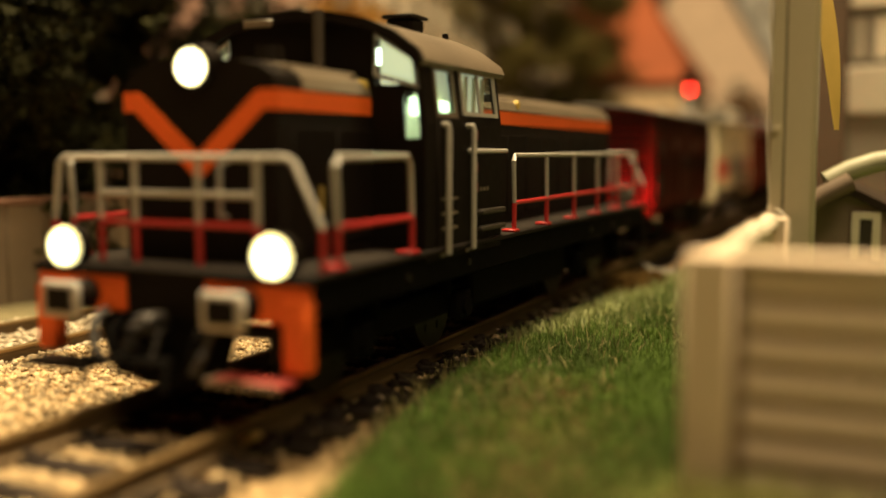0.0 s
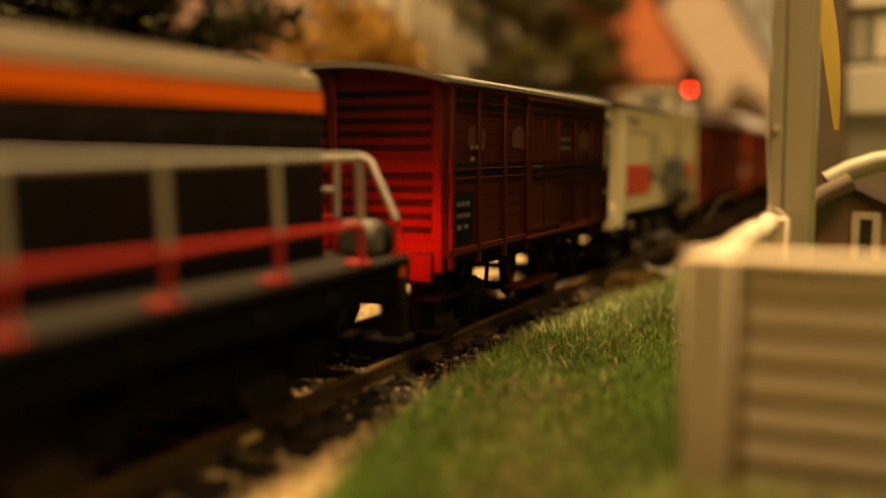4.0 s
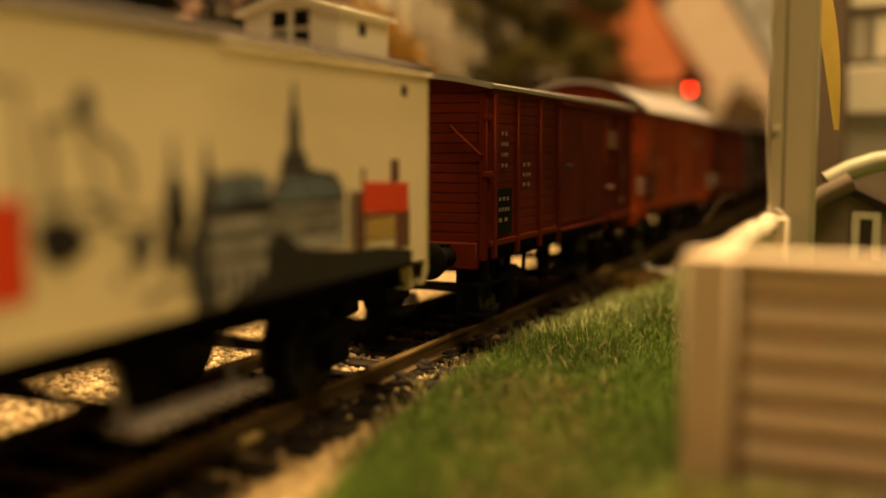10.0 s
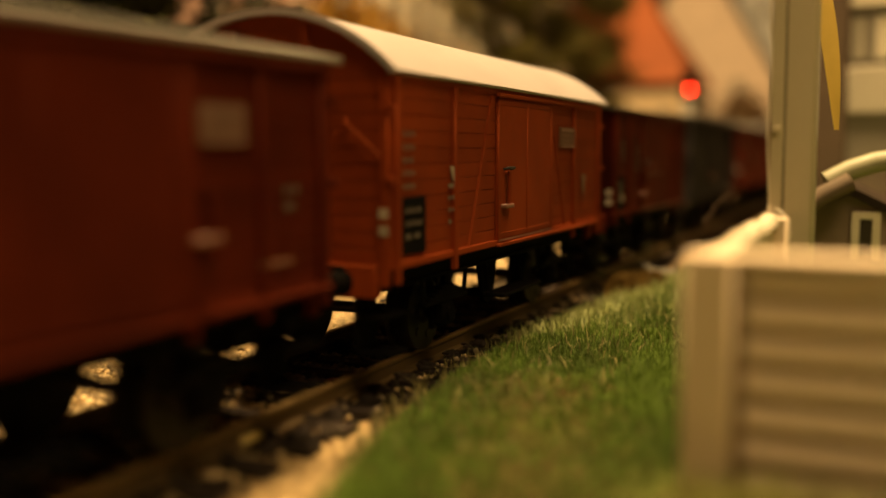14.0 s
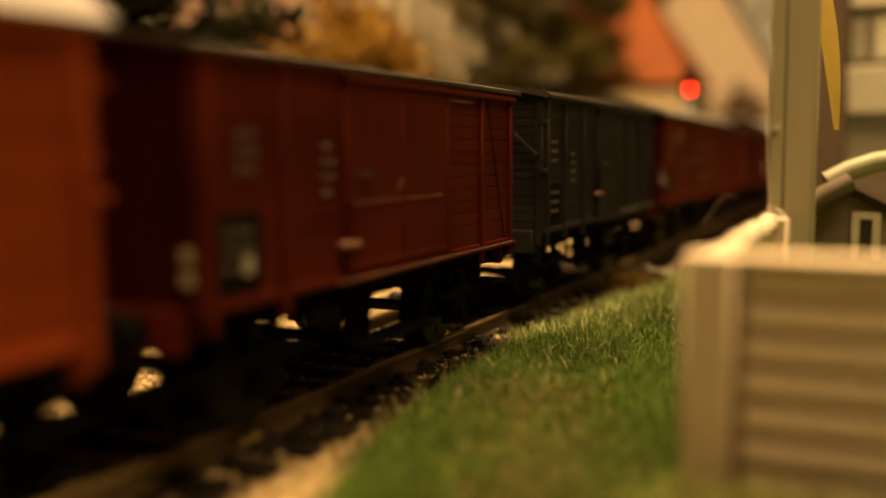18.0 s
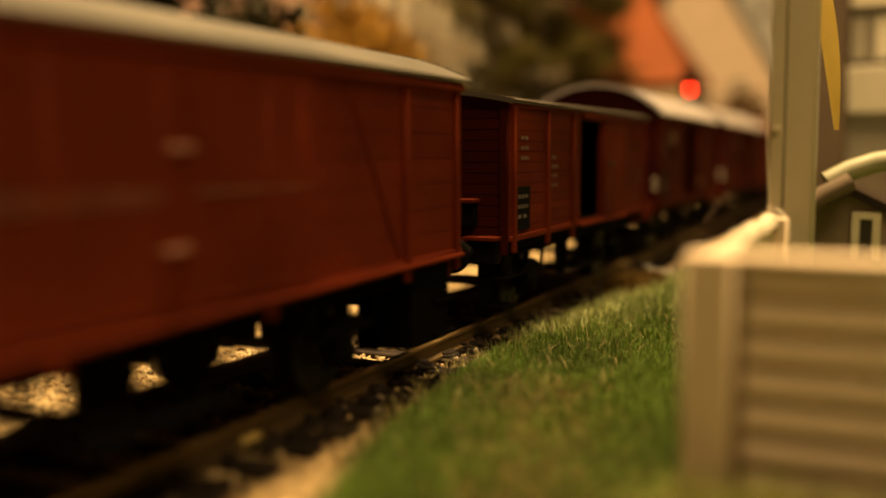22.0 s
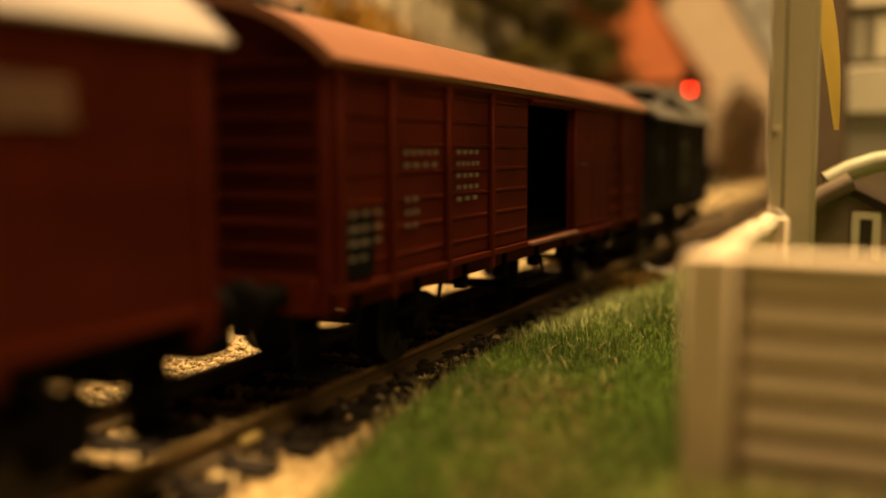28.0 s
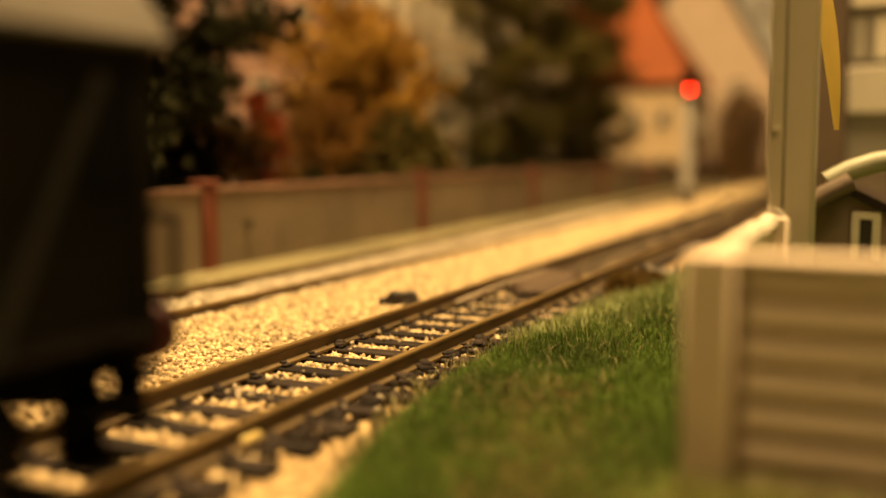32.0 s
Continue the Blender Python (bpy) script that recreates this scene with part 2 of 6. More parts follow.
rng = np.random.default_rng(5)


def field(n, x0, x1, y0, y1, z0, z1):
    return np.stack([rng.uniform(x0, x1, n), rng.uniform(y0, y1, n), rng.uniform(z0, z1, n)], -1)


n = 52000
p = field(n, -46, 17, 45, 320, -0.35, 0.25)
p[:, 0] += rng.normal(0, 1.0, n)
inner = np.abs(p[:, 0]) < 14
p[inner, 2] += 0.10
p = p[(p[:, 0] < 11.5) | ((p[:, 1] < 150) & (p[:, 0] < 12.5))]
n = len(p)
pebbles("ballast", rng, p, rng.uniform(0.28, 0.72, n), STONE, "pale angular ballast stones round the main track", True)
n = 22000
pebbles("far_ballast", rng, field(n, -46, 11.5, 320, 1000, -0.4, 0.2), rng.uniform(0.6, 1.3, n), STONE, "pale ballast stones along the distant track", True)
n = 12000
pebbles("siding_ballast", rng, field(n, -74, -46, 60, 520, -0.6, 0.1), rng.uniform(0.5, 1.0, n), GREY_STONE, "darker ballast stones of the second track", True)

# dark crumbs and pale chips outside the nearer rail
n = 150
q = field(n, 9.8, 15.6, 55, 185, 0.3, 0.8)
pebbles("dark_crumbs", rng, q, rng.uniform(0.4, 1.1, n), surface("dark_crumb", (0.022, 0.016, 0.011), 0.85, spec=0.1, island=0.5, vary=0.3), "dark crumbs of cinder along the sleeper ends")
n = 6000
q = field(n, 13, 27, 55, 150, -0.3, -0.1)
pebbles("sand_grit", rng, q, rng.uniform(0.08, 0.3, n), surface("sand_grain", (0.45, 0.32, 0.15), 0.9, island=0.5), "fine sandy grit beside the grass", True)
n = 160
pebbles("pale_chips", rng, field(n, -7, 15, 90, 190, 0.7, 1.2), rng.uniform(0.3, 0.7, n), surface("pale_chip", (0.34, 0.27, 0.18), 0.8, island=0.6, vary=0.3), "pale and grey chips lying on the sleepers", True)


# ---- tracks ----
def rail_profile(x):
    return [(x - 1.1, 0.0 + RT - 2.5), (x + 1.1, RT - 2.5), (x + 1.1, RT - 2.15), (x + 0.3, RT - 1.85), (x + 0.3, RT - 0.75), (x + 0.48, RT - 0.55), (x + 0.48, RT - 0.12),
            (x + 0.33, RT), (x - 0.33, RT), (x - 0.48, RT - 0.12), (x - 0.48, RT - 0.55), (x - 0.3, RT - 0.75), (x - 0.3, RT - 1.85), (x - 1.1, RT - 2.15)]


def track(name, label, centre, drop, wood):
    """Two rails on sleepers; the sleepers that the camera passes nearest are single pieces, the rest one mesh."""
    t = thing(name, label, "track", (centre, 0, drop), kind="structure")
    for s in (-8.75, 8.75):
        ob = part("rail", Geo().prism(rail_profile(s), "y", -1900, 2100), RAIL, t, "brown worn steel rail")
        part("rail_head", Geo().box(s - 0.52, s + 0.52, -1900, 2100, RT - 0.5, RT + 0.05, 0.14), RAIL_TOP, ob, "polished running surface")
    pitch = 7.3
    one = Geo().box(-15, 15, -1.5, 1.5, -1.2, 0.8, 0.18).mesh("sleeper", wood)
    chairs = Geo()
    for s in (-8.75, 8.75):
        for k in (-1, 1):
            chairs.box(s + k * 0.9, s + k * 2.0, -0.8, 0.8, 0.8, 1.25, 0.12)
            chairs.box(s + k * 0.5, s + k * 1.3, -0.45, 0.45, 1.25, 1.55, 0.1)
    chair = chairs.mesh("rail_fastening", wood)
    rest = Geo()
    for i in range(-255, 285):
        y = i * pitch + 2.0
        if 20 < y < 520:
            ob = new("sleeper", one)
            ob.parent, ob.location = t, (random.uniform(-0.25, 0.25) * MM, y * MM, 0)
            ob.rotation_euler[2] = random.uniform(-0.012, 0.012)
            fx = new("rail_fastening", chair)
            fx.parent = ob
        else:
            rest.box(-15, 15, y - 1.5, y + 1.5, -1.2, 0.8)
    tagged(part("far_sleepers", rest, wood, t), kind="stuff")
    return t


main = track("main_track", "brown steel rails on dark wooden sleepers in pale ballast", 0, 0, SLEEPER)
track("siding_track", "weathered second track on darker ballast beside the wall", -57, -1.5, surface("faded_sleeper", (0.26, 0.20, 0.13), 0.8, vary=0.35, piece=0.3))
part("rail_joiner", Geo().box(8.0, 9.6, 78.2, 81.4, 1.0, 1.9, 0.2), surface("brass_joiner", (0.85, 0.64, 0.22), 0.4, 0.2), main, "small brass rail joiner")

PLANK = surface("dusty_brown_board", (0.075, 0.045, 0.023), 0.85, vary=0.35, fine=600, coarse=60, bump=0.5, depth=0.2, stretch=(1, 0.3, 1), piece=0.15)
for x0, x1 in ((-6.6, -2.4), (-2.2, 2.1), (2.3, 6.6)):
    part("crossing_board", Geo().box(x0, x1, 182 + 2 * abs(x0), 230 - 3 * abs(x1), 0.8, 2.0, 0.2), PLANK, main, "dusty brown board between the rails")
part("pale_strip", Geo().tube([(-6.9, 168, 1.6), (-7.0, 190, 1.9), (-7.2, 222, 2.0)], 0.45, 7), surface("pale_strip", (0.34, 0.26, 0.17), 0.8, vary=0.25), main, "pale strip along the inside of the rail")
lumps = [(-10.6, 121), (-9.6, 124.4), (-11.8, 118.6), (-8.0, 126.5), (7.0, 115), (10.6, 118.4), (11.2, 111), (9.9, 139.5), (11.0, 135.8), (12.4, 84), (12.0, 79), (11.6, 92), (12.6, 98.5), (11.0, 104), (10.8, 127), (11.4, 148)]
for k, (x, y) in enumerate(lumps):
    gl = Geo().box(-1.5, 1.5, -0.9, 0.9, -0.35, 0.55, 0.3).box(-0.6, 0.9, -1.2, 0.5, 0.2, 0.95, 0.3)
    ob = solid("cinder_lump", gl, SLEEPER, "small dark angular lump of cinder beside the rail", "lump", "cinder lumps along the rails")
    ob.matrix_world = pose(x * MM, y * MM, 0.9 * MM, 12 * math.sin(k), 10 * math.cos(2.1 * k), 47 * k)

# ---- grass ----
GRASS = surface("static_grass", (0.086, 0.138, 0.015), 0.75, vary=0.38, fine=400, coarse=60, bump=0.0, island=0.42, spec=0.25, thin=0.25)
SOIL = surface("green_soil", (0.065, 0.09, 0.013), 0.95, vary=0.35, fine=500, coarse=60, bump=0.8, depth=0.4)


def edge_of_grass(y):
    return np.interp(y, [20, 66, 80, 95, 115, 134, 143, 161, 208, 300], [30, 22.6, 18.8, 15.4, 12.4, 11.8, 13.2, 16.0, 18.0, 20])


def bank_height(x, y):
    d = np.clip((x - edge_of_grass(y)) / 10, 0, 1)
    return -0.5 + 1.9 * d * d * (3 - 2 * d)


ys, xs = np.linspace(-60, 330, 131), np.linspace(0, 1, 40)
gx = edge_of_grass(ys)[:, None] - 1 + xs[None] ** 1.5 * (140 - edge_of_grass(ys)[:, None])
gy = np.repeat(ys[:, None], 40, 1)
gv = np.stack([gx, gy, bank_height(gx, gy) + 0.25 * np.sin(gx * 1.9) * np.sin(gy * 1.3)], -1).reshape(-1, 3)
ii = (np.arange(130)[:, None] * 40 + np.arange(39)[None]).ravel()
tagged(new("grass_bank", bulk("grass_bank", gv, np.concatenate([np.stack([ii, ii + 1, ii + 41], -1), np.stack([ii, ii + 41, ii + 40], -1)]), SOIL)),
       "low earth bank under the grass", kind="structure")


def blades(name, rng, x, y, z, length, material, label, width=0.11):
    """Curved tapering blades of grass, three triangles each."""
    n = len(x)
    turn, lean = rng.uniform(0, 2 * math.pi, n), np.abs(rng.normal(0, 0.55, n))
    side = np.stack([np.cos(turn + 1.57), np.sin(turn + 1.57), np.zeros(n)], -1) * (width * rng.uniform(0.6, 1.3, n))[:, None]
    out = np.stack([np.cos(turn), np.sin(turn), np.zeros(n)], -1)
    foot = np.stack([x, y, z], -1)
    mid = foot + out * (lean * length * 0.35)[:, None] + np.array([0, 0, 1.0]) * (length * 0.6)[:, None]
    tip = foot + out * (lean * length * 1.1)[:, None] + np.array([0, 0, 1.0]) * (length * np.cos(lean * 0.8))[:, None]
    v = np.stack([foot - side, foot + side, mid + side * 0.8, mid - side * 0.8, tip], 1)
    f = np.array([(0, 1, 2), (0, 2, 3), (3, 2, 4)])[None] + (np.arange(n) * 5)[:, None, None]
    me = bulk(name, v.reshape(-1, 3), f.reshape(-1, 3), material)
    return tagged(new(name, me), label, kind="stuff")


n = 170000
y = rng.uniform(50, 250, n)
x = edge_of_grass(y) + np.abs(rng.normal(0, 1, n)) * 0.4 + rng.uniform(0, 1, n) ** 1.2 * 36
tuft = np.sin(x * 0.9 + 2 * np.sin(y * 0.31)) * np.sin(y * 0.7 + x * 0.2)
edge = np.clip((x - edge_of_grass(y)) / 5, 0.35, 1)
blades("grass", rng, x, y, bank_height(x, y) - 0.2, (2.0 + 0.35 * tuft) * edge * rng.uniform(0.7, 1.3, n), GRASS, "dense green static grass beside the track", 0.062)
n = 2600
y = rng.uniform(80, 230, n)
x = edge_of_grass(y) + rng.uniform(0, 1, n) ** 1.6 * 26
blades("dry_grass", rng, x, y, bank_height(x, y), rng.uniform(1.4, 3.2, n), surface("dry_grass", (0.17, 0.145, 0.045), 0.8, island=0.4, bump=0.0), "sparse dry straw-coloured blades among the grass")

n = 4200
y = rng.uniform(140, 215, n)
x = edge_of_grass(y) + np.abs(rng.normal(0, 8.0, n))
blades("long_grass", rng, x, y, bank_height(x, y) - 0.1, rng.uniform(2.0, 4.2, n), surface("long_pale_grass", (0.26, 0.29, 0.09), 0.6, island=0.4, bump=0.0, thin=0.2), "long pale blades along the grass edge", 0.08)
n = 5200
y = np.where(rng.uniform(0, 1, n) < 0.5, rng.uniform(58, 80, n), rng.uniform(80, 112, n))
x = 42 + rng.normal(0, 4.5, n) - (y - 70) * 0.3
blades("withered_grass", rng, x, y, bank_height(x, y) - 0.1, rng.uniform(1.2, 2.8, n), surface("withered_grass", (0.165, 0.11, 0.026), 0.8, island=0.25, bump=0.0), "patch of withered yellowish grass by the fence", 0.07)
n = 6000
y = rng.uniform(63, 72.3, n)
x = rng.uniform(53, 92, n)
blades("fence_foot_grass", rng, x, y, bank_height(x, y) - 0.1, rng.uniform(2.5, 7.4, n), surface("fence_foot_grass", (0.19, 0.185, 0.035), 0.8, island=0.3, bump=0.0), "tall yellow-green grass at the foot of the fence", 0.09)

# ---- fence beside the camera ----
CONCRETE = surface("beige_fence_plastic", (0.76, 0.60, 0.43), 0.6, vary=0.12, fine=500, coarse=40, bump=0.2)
fence = thing("slatted_fence", "beige slatted fence with a corner post on the grass", "fence", (52.9, 74.0, 0))
part("corner_post", Geo().box(0, 3.6, -1.0, 2.4, -1, 22.6, 0.2), CONCRETE, fence)
part("end_post", Geo().box(0.2, 3.0, 48, 51, -1, 22.3, 0.3), CONCRETE, fence)
part("top_rail", Geo().box(3.6, 38, -0.9, 1.6, 21.9, 22.7, 0.25), CONCRETE, fence)
# Darker than the slats: the shade in the gaps is in its colour.
part("backing", Geo().box(3.6, 38, 0.2, 1.1, -1, 21.9), surface("shaded_backing", (0.50, 0.38, 0.26), 0.8, vary=0.2), fence, "backing darkened for the shade between the slats")
slat = Geo().prism([(-0.45, 0.2), (-0.3, 0.0), (0.2, 0.0), (0.2, 1.7), (-0.25, 1.7), (-0.42, 1.45)], "x", 4.5, 38).mesh("slat", CONCRETE)
# Brown strip paints in the dark gap between post and slats.
part("seam", Geo().box(3.6, 4.5, -0.35, 0.2, -1, 20.9), surface("brown_seam", (0.27, 0.185, 0.11), 0.8, vary=0.25), fence, "brown strip for the shadow gap beside the post")
for i in range(8):
    ob = new("slat", slat)
    ob.parent, ob.location[2] = fence, (2.2 + i * 2.53) * MM
side = Geo().box(0.3, 1.5, 2.4, 48, -1, 21.0)
part("side_panel", side, CONCRETE, fence)
FILLER = surface("cream_filler", (0.60, 0.52, 0.38), 0.6, vary=0.1, fine=500, coarse=90, bump=0.4, depth=0.3)
for i in range(16):
    y0 = 2.2 + i * 2.9
    cap = Geo().box(-0.2 + random.uniform(-0.25, 0.25), 2.2 + random.uniform(-0.3, 0.3), y0, y0 + 3.0, 20.9, 22.2 + random.uniform(-0.5, 0.55), 0.6)
    part("cap_piece", cap, FILLER, fence, "uneven cream cap of the side panel")

THREAD = surface("glue_thread", (0.70, 0.62, 0.48), 0.4, vary=0.1, bump=0.0)
part("glue_thread", Geo().tube([(1.0, 49.5, 22.2), (0.6, 50.2, 23.6), (1.2, 50.0, 23.3), (2.2, 49.0, 22.9), (3.0, 48.4, 21.8), (3.3, 48.2, 20.6), (3.2, 48.0, 19.6)], 0.085, 6), THREAD, fence, "curled pale thread of glue")
part("glue_blob", Geo().rod((1.4, 49.2, 20.4), (1.4, 48.4, 20.3), 0.75, 0.4, 12), THREAD, fence, "dried drop of glue")
part("hair", Geo().tube([(-4.6 + 3.0 * (k / 10), 36 + 0.4 * k, 22.2 + 3.0 * math.sin(k / 10 * 2.2)) for k in range(11)], 0.05, 5), surface("dark_hair", (0.10, 0.06, 0.03), 0.5, bump=0.0), fence, "thin dark hair")

# ---- pillar ----
PILLAR = surface("grey_green_pillar", (0.46, 0.405, 0.27), 0.5, vary=0.08, fine=600, coarse=30, bump=0.12)
pillar = thing("pillar", "tall grey-green painted pillar standing behind the fence", "pillar", (53.6, 126.5, 0))
part("shaft", Geo().box(0, 4.9, 0, 5, -1, 110, 0.35), PILLAR, pillar)
part("edge_strip", Geo().box(-0.2, 1.3, -0.5, 0.0, -1, 110, 0.15), PILLAR, pillar)
part("screw", Geo().rod((0.55, -0.5, 32.7), (0.55, -0.95, 32.7), 0.5, 0.4, 12), PILLAR, pillar, "round screw head")
part("wire", Geo().tube([(-0.32 + 0.22 * math.sin(k * 1.7), -0.75, 20 + 4.5 * k) for k in range(16)], 0.13, 6), surface("pale_wire", (0.62, 0.55, 0.42), 0.4, vary=0.1), pillar, "thin pale wire down the pillar's edge")
# Thin dark strip draws the shadow line beside the edge strip.
part("shadow_gap", Geo().box(1.3, 1.55, -0.12, 0.02, -1, 110), surface("dark_groove", (0.16, 0.13, 0.08), 0.8), pillar, "dark line for the shadow beside the edge strip")
pillar.rotation_euler[1] = radians(-0.4)


# ---- wall, siding edge and scenery behind the track ----
PANEL = surface("grey_wall_panel", (0.235, 0.175, 0.108), 0.8, vary=0.22, fine=500, coarse=30, bump=0.4, depth=0.2, piece=0.08)
WALL_POST = surface("brick_red_post", (0.20, 0.055, 0.022), 0.8, vary=0.25, fine=500, coarse=60, bump=0.3)
COPING = surface("wall_coping", (0.24, 0.125, 0.07), 0.8, vary=0.25, fine=500, coarse=50, bump=0.3)
wall = thing("boundary_wall", "low beige panel wall with brick-red posts", "wall", (-93, 0, 0), kind="structure")
post = Geo().box(-2.4, 2.4, -2.6, 2.6, -1, 21.5, 0.4).box(-2.9, 2.9, -3.1, 3.1, 21.5, 22.6, 0.3).mesh("wall_post", WALL_POST)
cope = Geo().box(-1.6, 1.6, 2.6, 124.4, 19.4, 20.6, 0.3).mesh("coping", COPING)
panels = [Geo().box(-1.0, 1.0, 2.6 + k * 30.45 + 0.15, 2.6 + (k + 1) * 30.45 - 0.15, -1, 19.4, 0.25).mesh("panel", PANEL) for k in range(4)]
for i in range(-3, 8):
    y = 205 + i * 127
    for me in (post, cope, *panels):
        ob = new(me.name.split(".")[0], me)
        ob.parent, ob.location[1] = wall, y * MM


def scrub(name, label, spots, material, group="", leaf=(0.8, 2.4), dense=26):
    """One low bush of leaf clumps on short twigs."""
    b = thing(name, label, "bush", (*spots[0][:2], -0.5), group=group)
    x0, y0 = spots[0][:2]
    cl, sz = [], []
    for x, y, r, h in spots:
        n = int(dense * r)
        for _ in range(n):
            a, t = rng.uniform(0, 2 * math.pi), rng.uniform(0, 1) ** 0.5
            zz = rng.uniform(0.05, 1)
            k = math.sqrt(max(0.0, 1 - (zz - 0.35) ** 2 / 0.5))
            cl.append((x - x0 + math.cos(a) * r * t * k, y - y0 + math.sin(a) * r * t * k, zz * h))
            sz.append(rng.uniform(*leaf))
        for k in range(5):
            a = k * 1.26
            part("twig", Geo().tube([(x - x0, y - y0, 0), (x - x0 + math.cos(a) * r * 0.3, y - y0 + math.sin(a) * r * 0.3, h * 0.4), (x - x0 + math.cos(a) * r * 0.6, y - y0 + math.sin(a) * r * 0.6, h * 0.75)], 0.6 if leaf[1] > 1 else 0.12, 5), BARK, b)
    leaf_part(b, np.array(cl), np.array(sz), material)
    return b


BARK = surface("dark_bark", (0.07, 0.045, 0.028), 0.9, vary=0.4, fine=400, coarse=60, bump=0.6, depth=0.3)
LEAF_DARK = surface("dark_green_leaves", (0.026, 0.025, 0.008), 0.9, spec=0.08, vary=0.4, fine=300, coarse=30, bump=0.0, island=0.6)
LEAF_GREEN = surface("olive_leaves", (0.088, 0.072, 0.018), 0.9, spec=0.1, vary=0.4, fine=300, coarse=30, bump=0.0, island=0.6)
LEAF_RUST = surface("rust_leaves", (0.17, 0.080, 0.014), 0.9, spec=0.1, vary=0.45, fine=300, coarse=25, bump=0.0, island=0.6)
LEAF_OCHRE = surface("ochre_leaves", (0.36, 0.195, 0.030), 0.9, spec=0.1, vary=0.4, fine=300, coarse=25, bump=0.0, island=0.5)
LEAF_RED = surface("red_leaves", (0.32, 0.065, 0.018), 0.9, spec=0.1, vary=0.4, fine=300, coarse=25, bump=0.0, island=0.5)


def leaf_part(parent, centres, sizes, material):
    """Each clump is a small burst of ragged leaf triangles."""
    n, k = len(centres), 9
    d = rng.normal(size=(n, k, 3))
    d /= np.linalg.norm(d, axis=2)[:, :, None]
    s = rng.normal(size=(n, k, 3))
    s -= (s * d).sum(2)[:, :, None] * d
    s /= np.linalg.norm(s, axis=2)[:, :, None]
    r = sizes[:, None, None] * rng.uniform(0.6, 1.3, (n, k, 1))
    c = centres[:, None, :] + d * r * 0.45
    v = np.stack([c - s * r * 0.55, c + s * r * 0.55, c + d * r * 0.9], 2)
    f = np.arange(n * k * 3).reshape(-1, 3)
    ob = new("crown", bulk("crown", v.reshape(-1, 3), f, material))
    ob.parent = parent
    return ob


def tree(label, x, y, height, spread, material, conifer=False, start=0.18, count=520, group=""):
    t = thing("tree", label, "tree", (x, y, -0.6), group=group)
    wood = Geo()
    lean = rng.uniform(-0.04, 0.04, 2)
    pts = [(lean[0] * height * k / 5 + rng.uniform(-0.6, 0.6), lean[1] * height * k / 5 + rng.uniform(-0.6, 0.6), height * 0.94 * k / 5) for k in range(6)]
    for k in range(5):
        wood.rod(pts[k], pts[k + 1], spread * 0.075 * (1 - k / 5.5), spread * 0.075 * (1 - (k + 1) / 5.5), 8)
    part("trunk", wood, BARK, t)
    cl, sz = [], []
    limbs = 16
    for i in range(limbs):
        f = start + (0.98 - start) * i / limbs
        a = i * 2.4 + rng.uniform(-0.3, 0.3)
        reach = spread * ((1.02 - f) * 1.1 if conifer else (0.55 + 0.6 * math.sin(math.pi * min(1, (f - start) / (1 - start) * 0.9 + 0.08)))) * rng.uniform(0.65, 1.15)
        reach = min(reach, spread * 1.15)
        root = Vector((lean[0] * height * f, lean[1] * height * f, height * f))
        tip = root + Vector((math.cos(a) * reach, math.sin(a) * reach, reach * (-0.15 if conifer else 0.42)))
        part("limb", Geo().rod(root, tip, spread * 0.022, spread * 0.008, 5), BARK, t)
        for _ in range(count // limbs):
            s = rng.uniform(0.15, 1.08)
            j = rng.normal(size=3) * spread * 0.16
            p = root.lerp(tip, s)
            cl.append((p.x + j[0], p.y + j[1], p.z + j[2] * 0.8))
            sz.append(rng.uniform(0.032, 0.085) * spread)
    leaf_part(t, np.array(cl), np.array(sz), material)
    return t


row = "trees behind the wall"
tree("dark green tree with a dense crown behind the wall", -118, 95, 95, 34, LEAF_DARK, start=0.02, count=4200, group=row)
tree("dark green tree with a dense crown behind the wall", -122, 165, 110, 36, LEAF_DARK, start=0.02, count=4200, group=row)
tree("dark green tree with a dense crown behind the wall", -126, 230, 112, 31, LEAF_DARK, start=0.02, count=4200, group=row)
tree("dark green tree with a dense crown behind the wall", -150, 205, 135, 40, LEAF_DARK, start=0.02, count=4200, group=row)
tree("rusty autumn tree behind the wall", -114, 250, 36, 15, LEAF_RUST, start=0.1, count=900, group=row)
tree("rusty autumn tree behind the wall", -118, 296, 50, 20, LEAF_RUST, start=0.1, count=900, group=row)
tree("ochre autumn tree with loose crown", -132, 350, 82, 31, LEAF_OCHRE, start=0.12, count=2900, group=row)
tree("rusty autumn tree behind the wall", -118, 318, 46, 18, LEAF_RUST, start=0.1, count=1000, group=row)
scrub("bush", "red and rusty low bush behind the wall", [(-110, 254, 4.5, 48), (-110, 262, 5.0, 42)], LEAF_RED)
scrub("bush", "olive green low bush behind the wall", [(-104, 306, 10, 26), (-105, 322, 12, 40), (-106, 340, 13, 46), (-106, 360, 13, 42), (-108, 378, 12, 28)], LEAF_GREEN, dense=44)
tree("narrow dark green tree beside the town house", -150, 440, 78, 15, LEAF_DARK, start=0.02, count=2200, group=row)
scrub("bush", "dark hedge running behind the wall", [(-112, 230 + 26 * k, 15, 15 + 5 * (k % 3)) for k in range(18)], LEAF_DARK)
for k, (x, y, h) in enumerate(((-134, 515, 210), (-122, 560, 240), (-146, 600, 260), (-128, 650, 250), (-140, 720, 260), (-142, 775, 165))):
    tree("tall dark olive tree behind the wall", x, y, h, 30 if h > 160 else 22, LEAF_GREEN, start=0.02, count=3000, group=row)
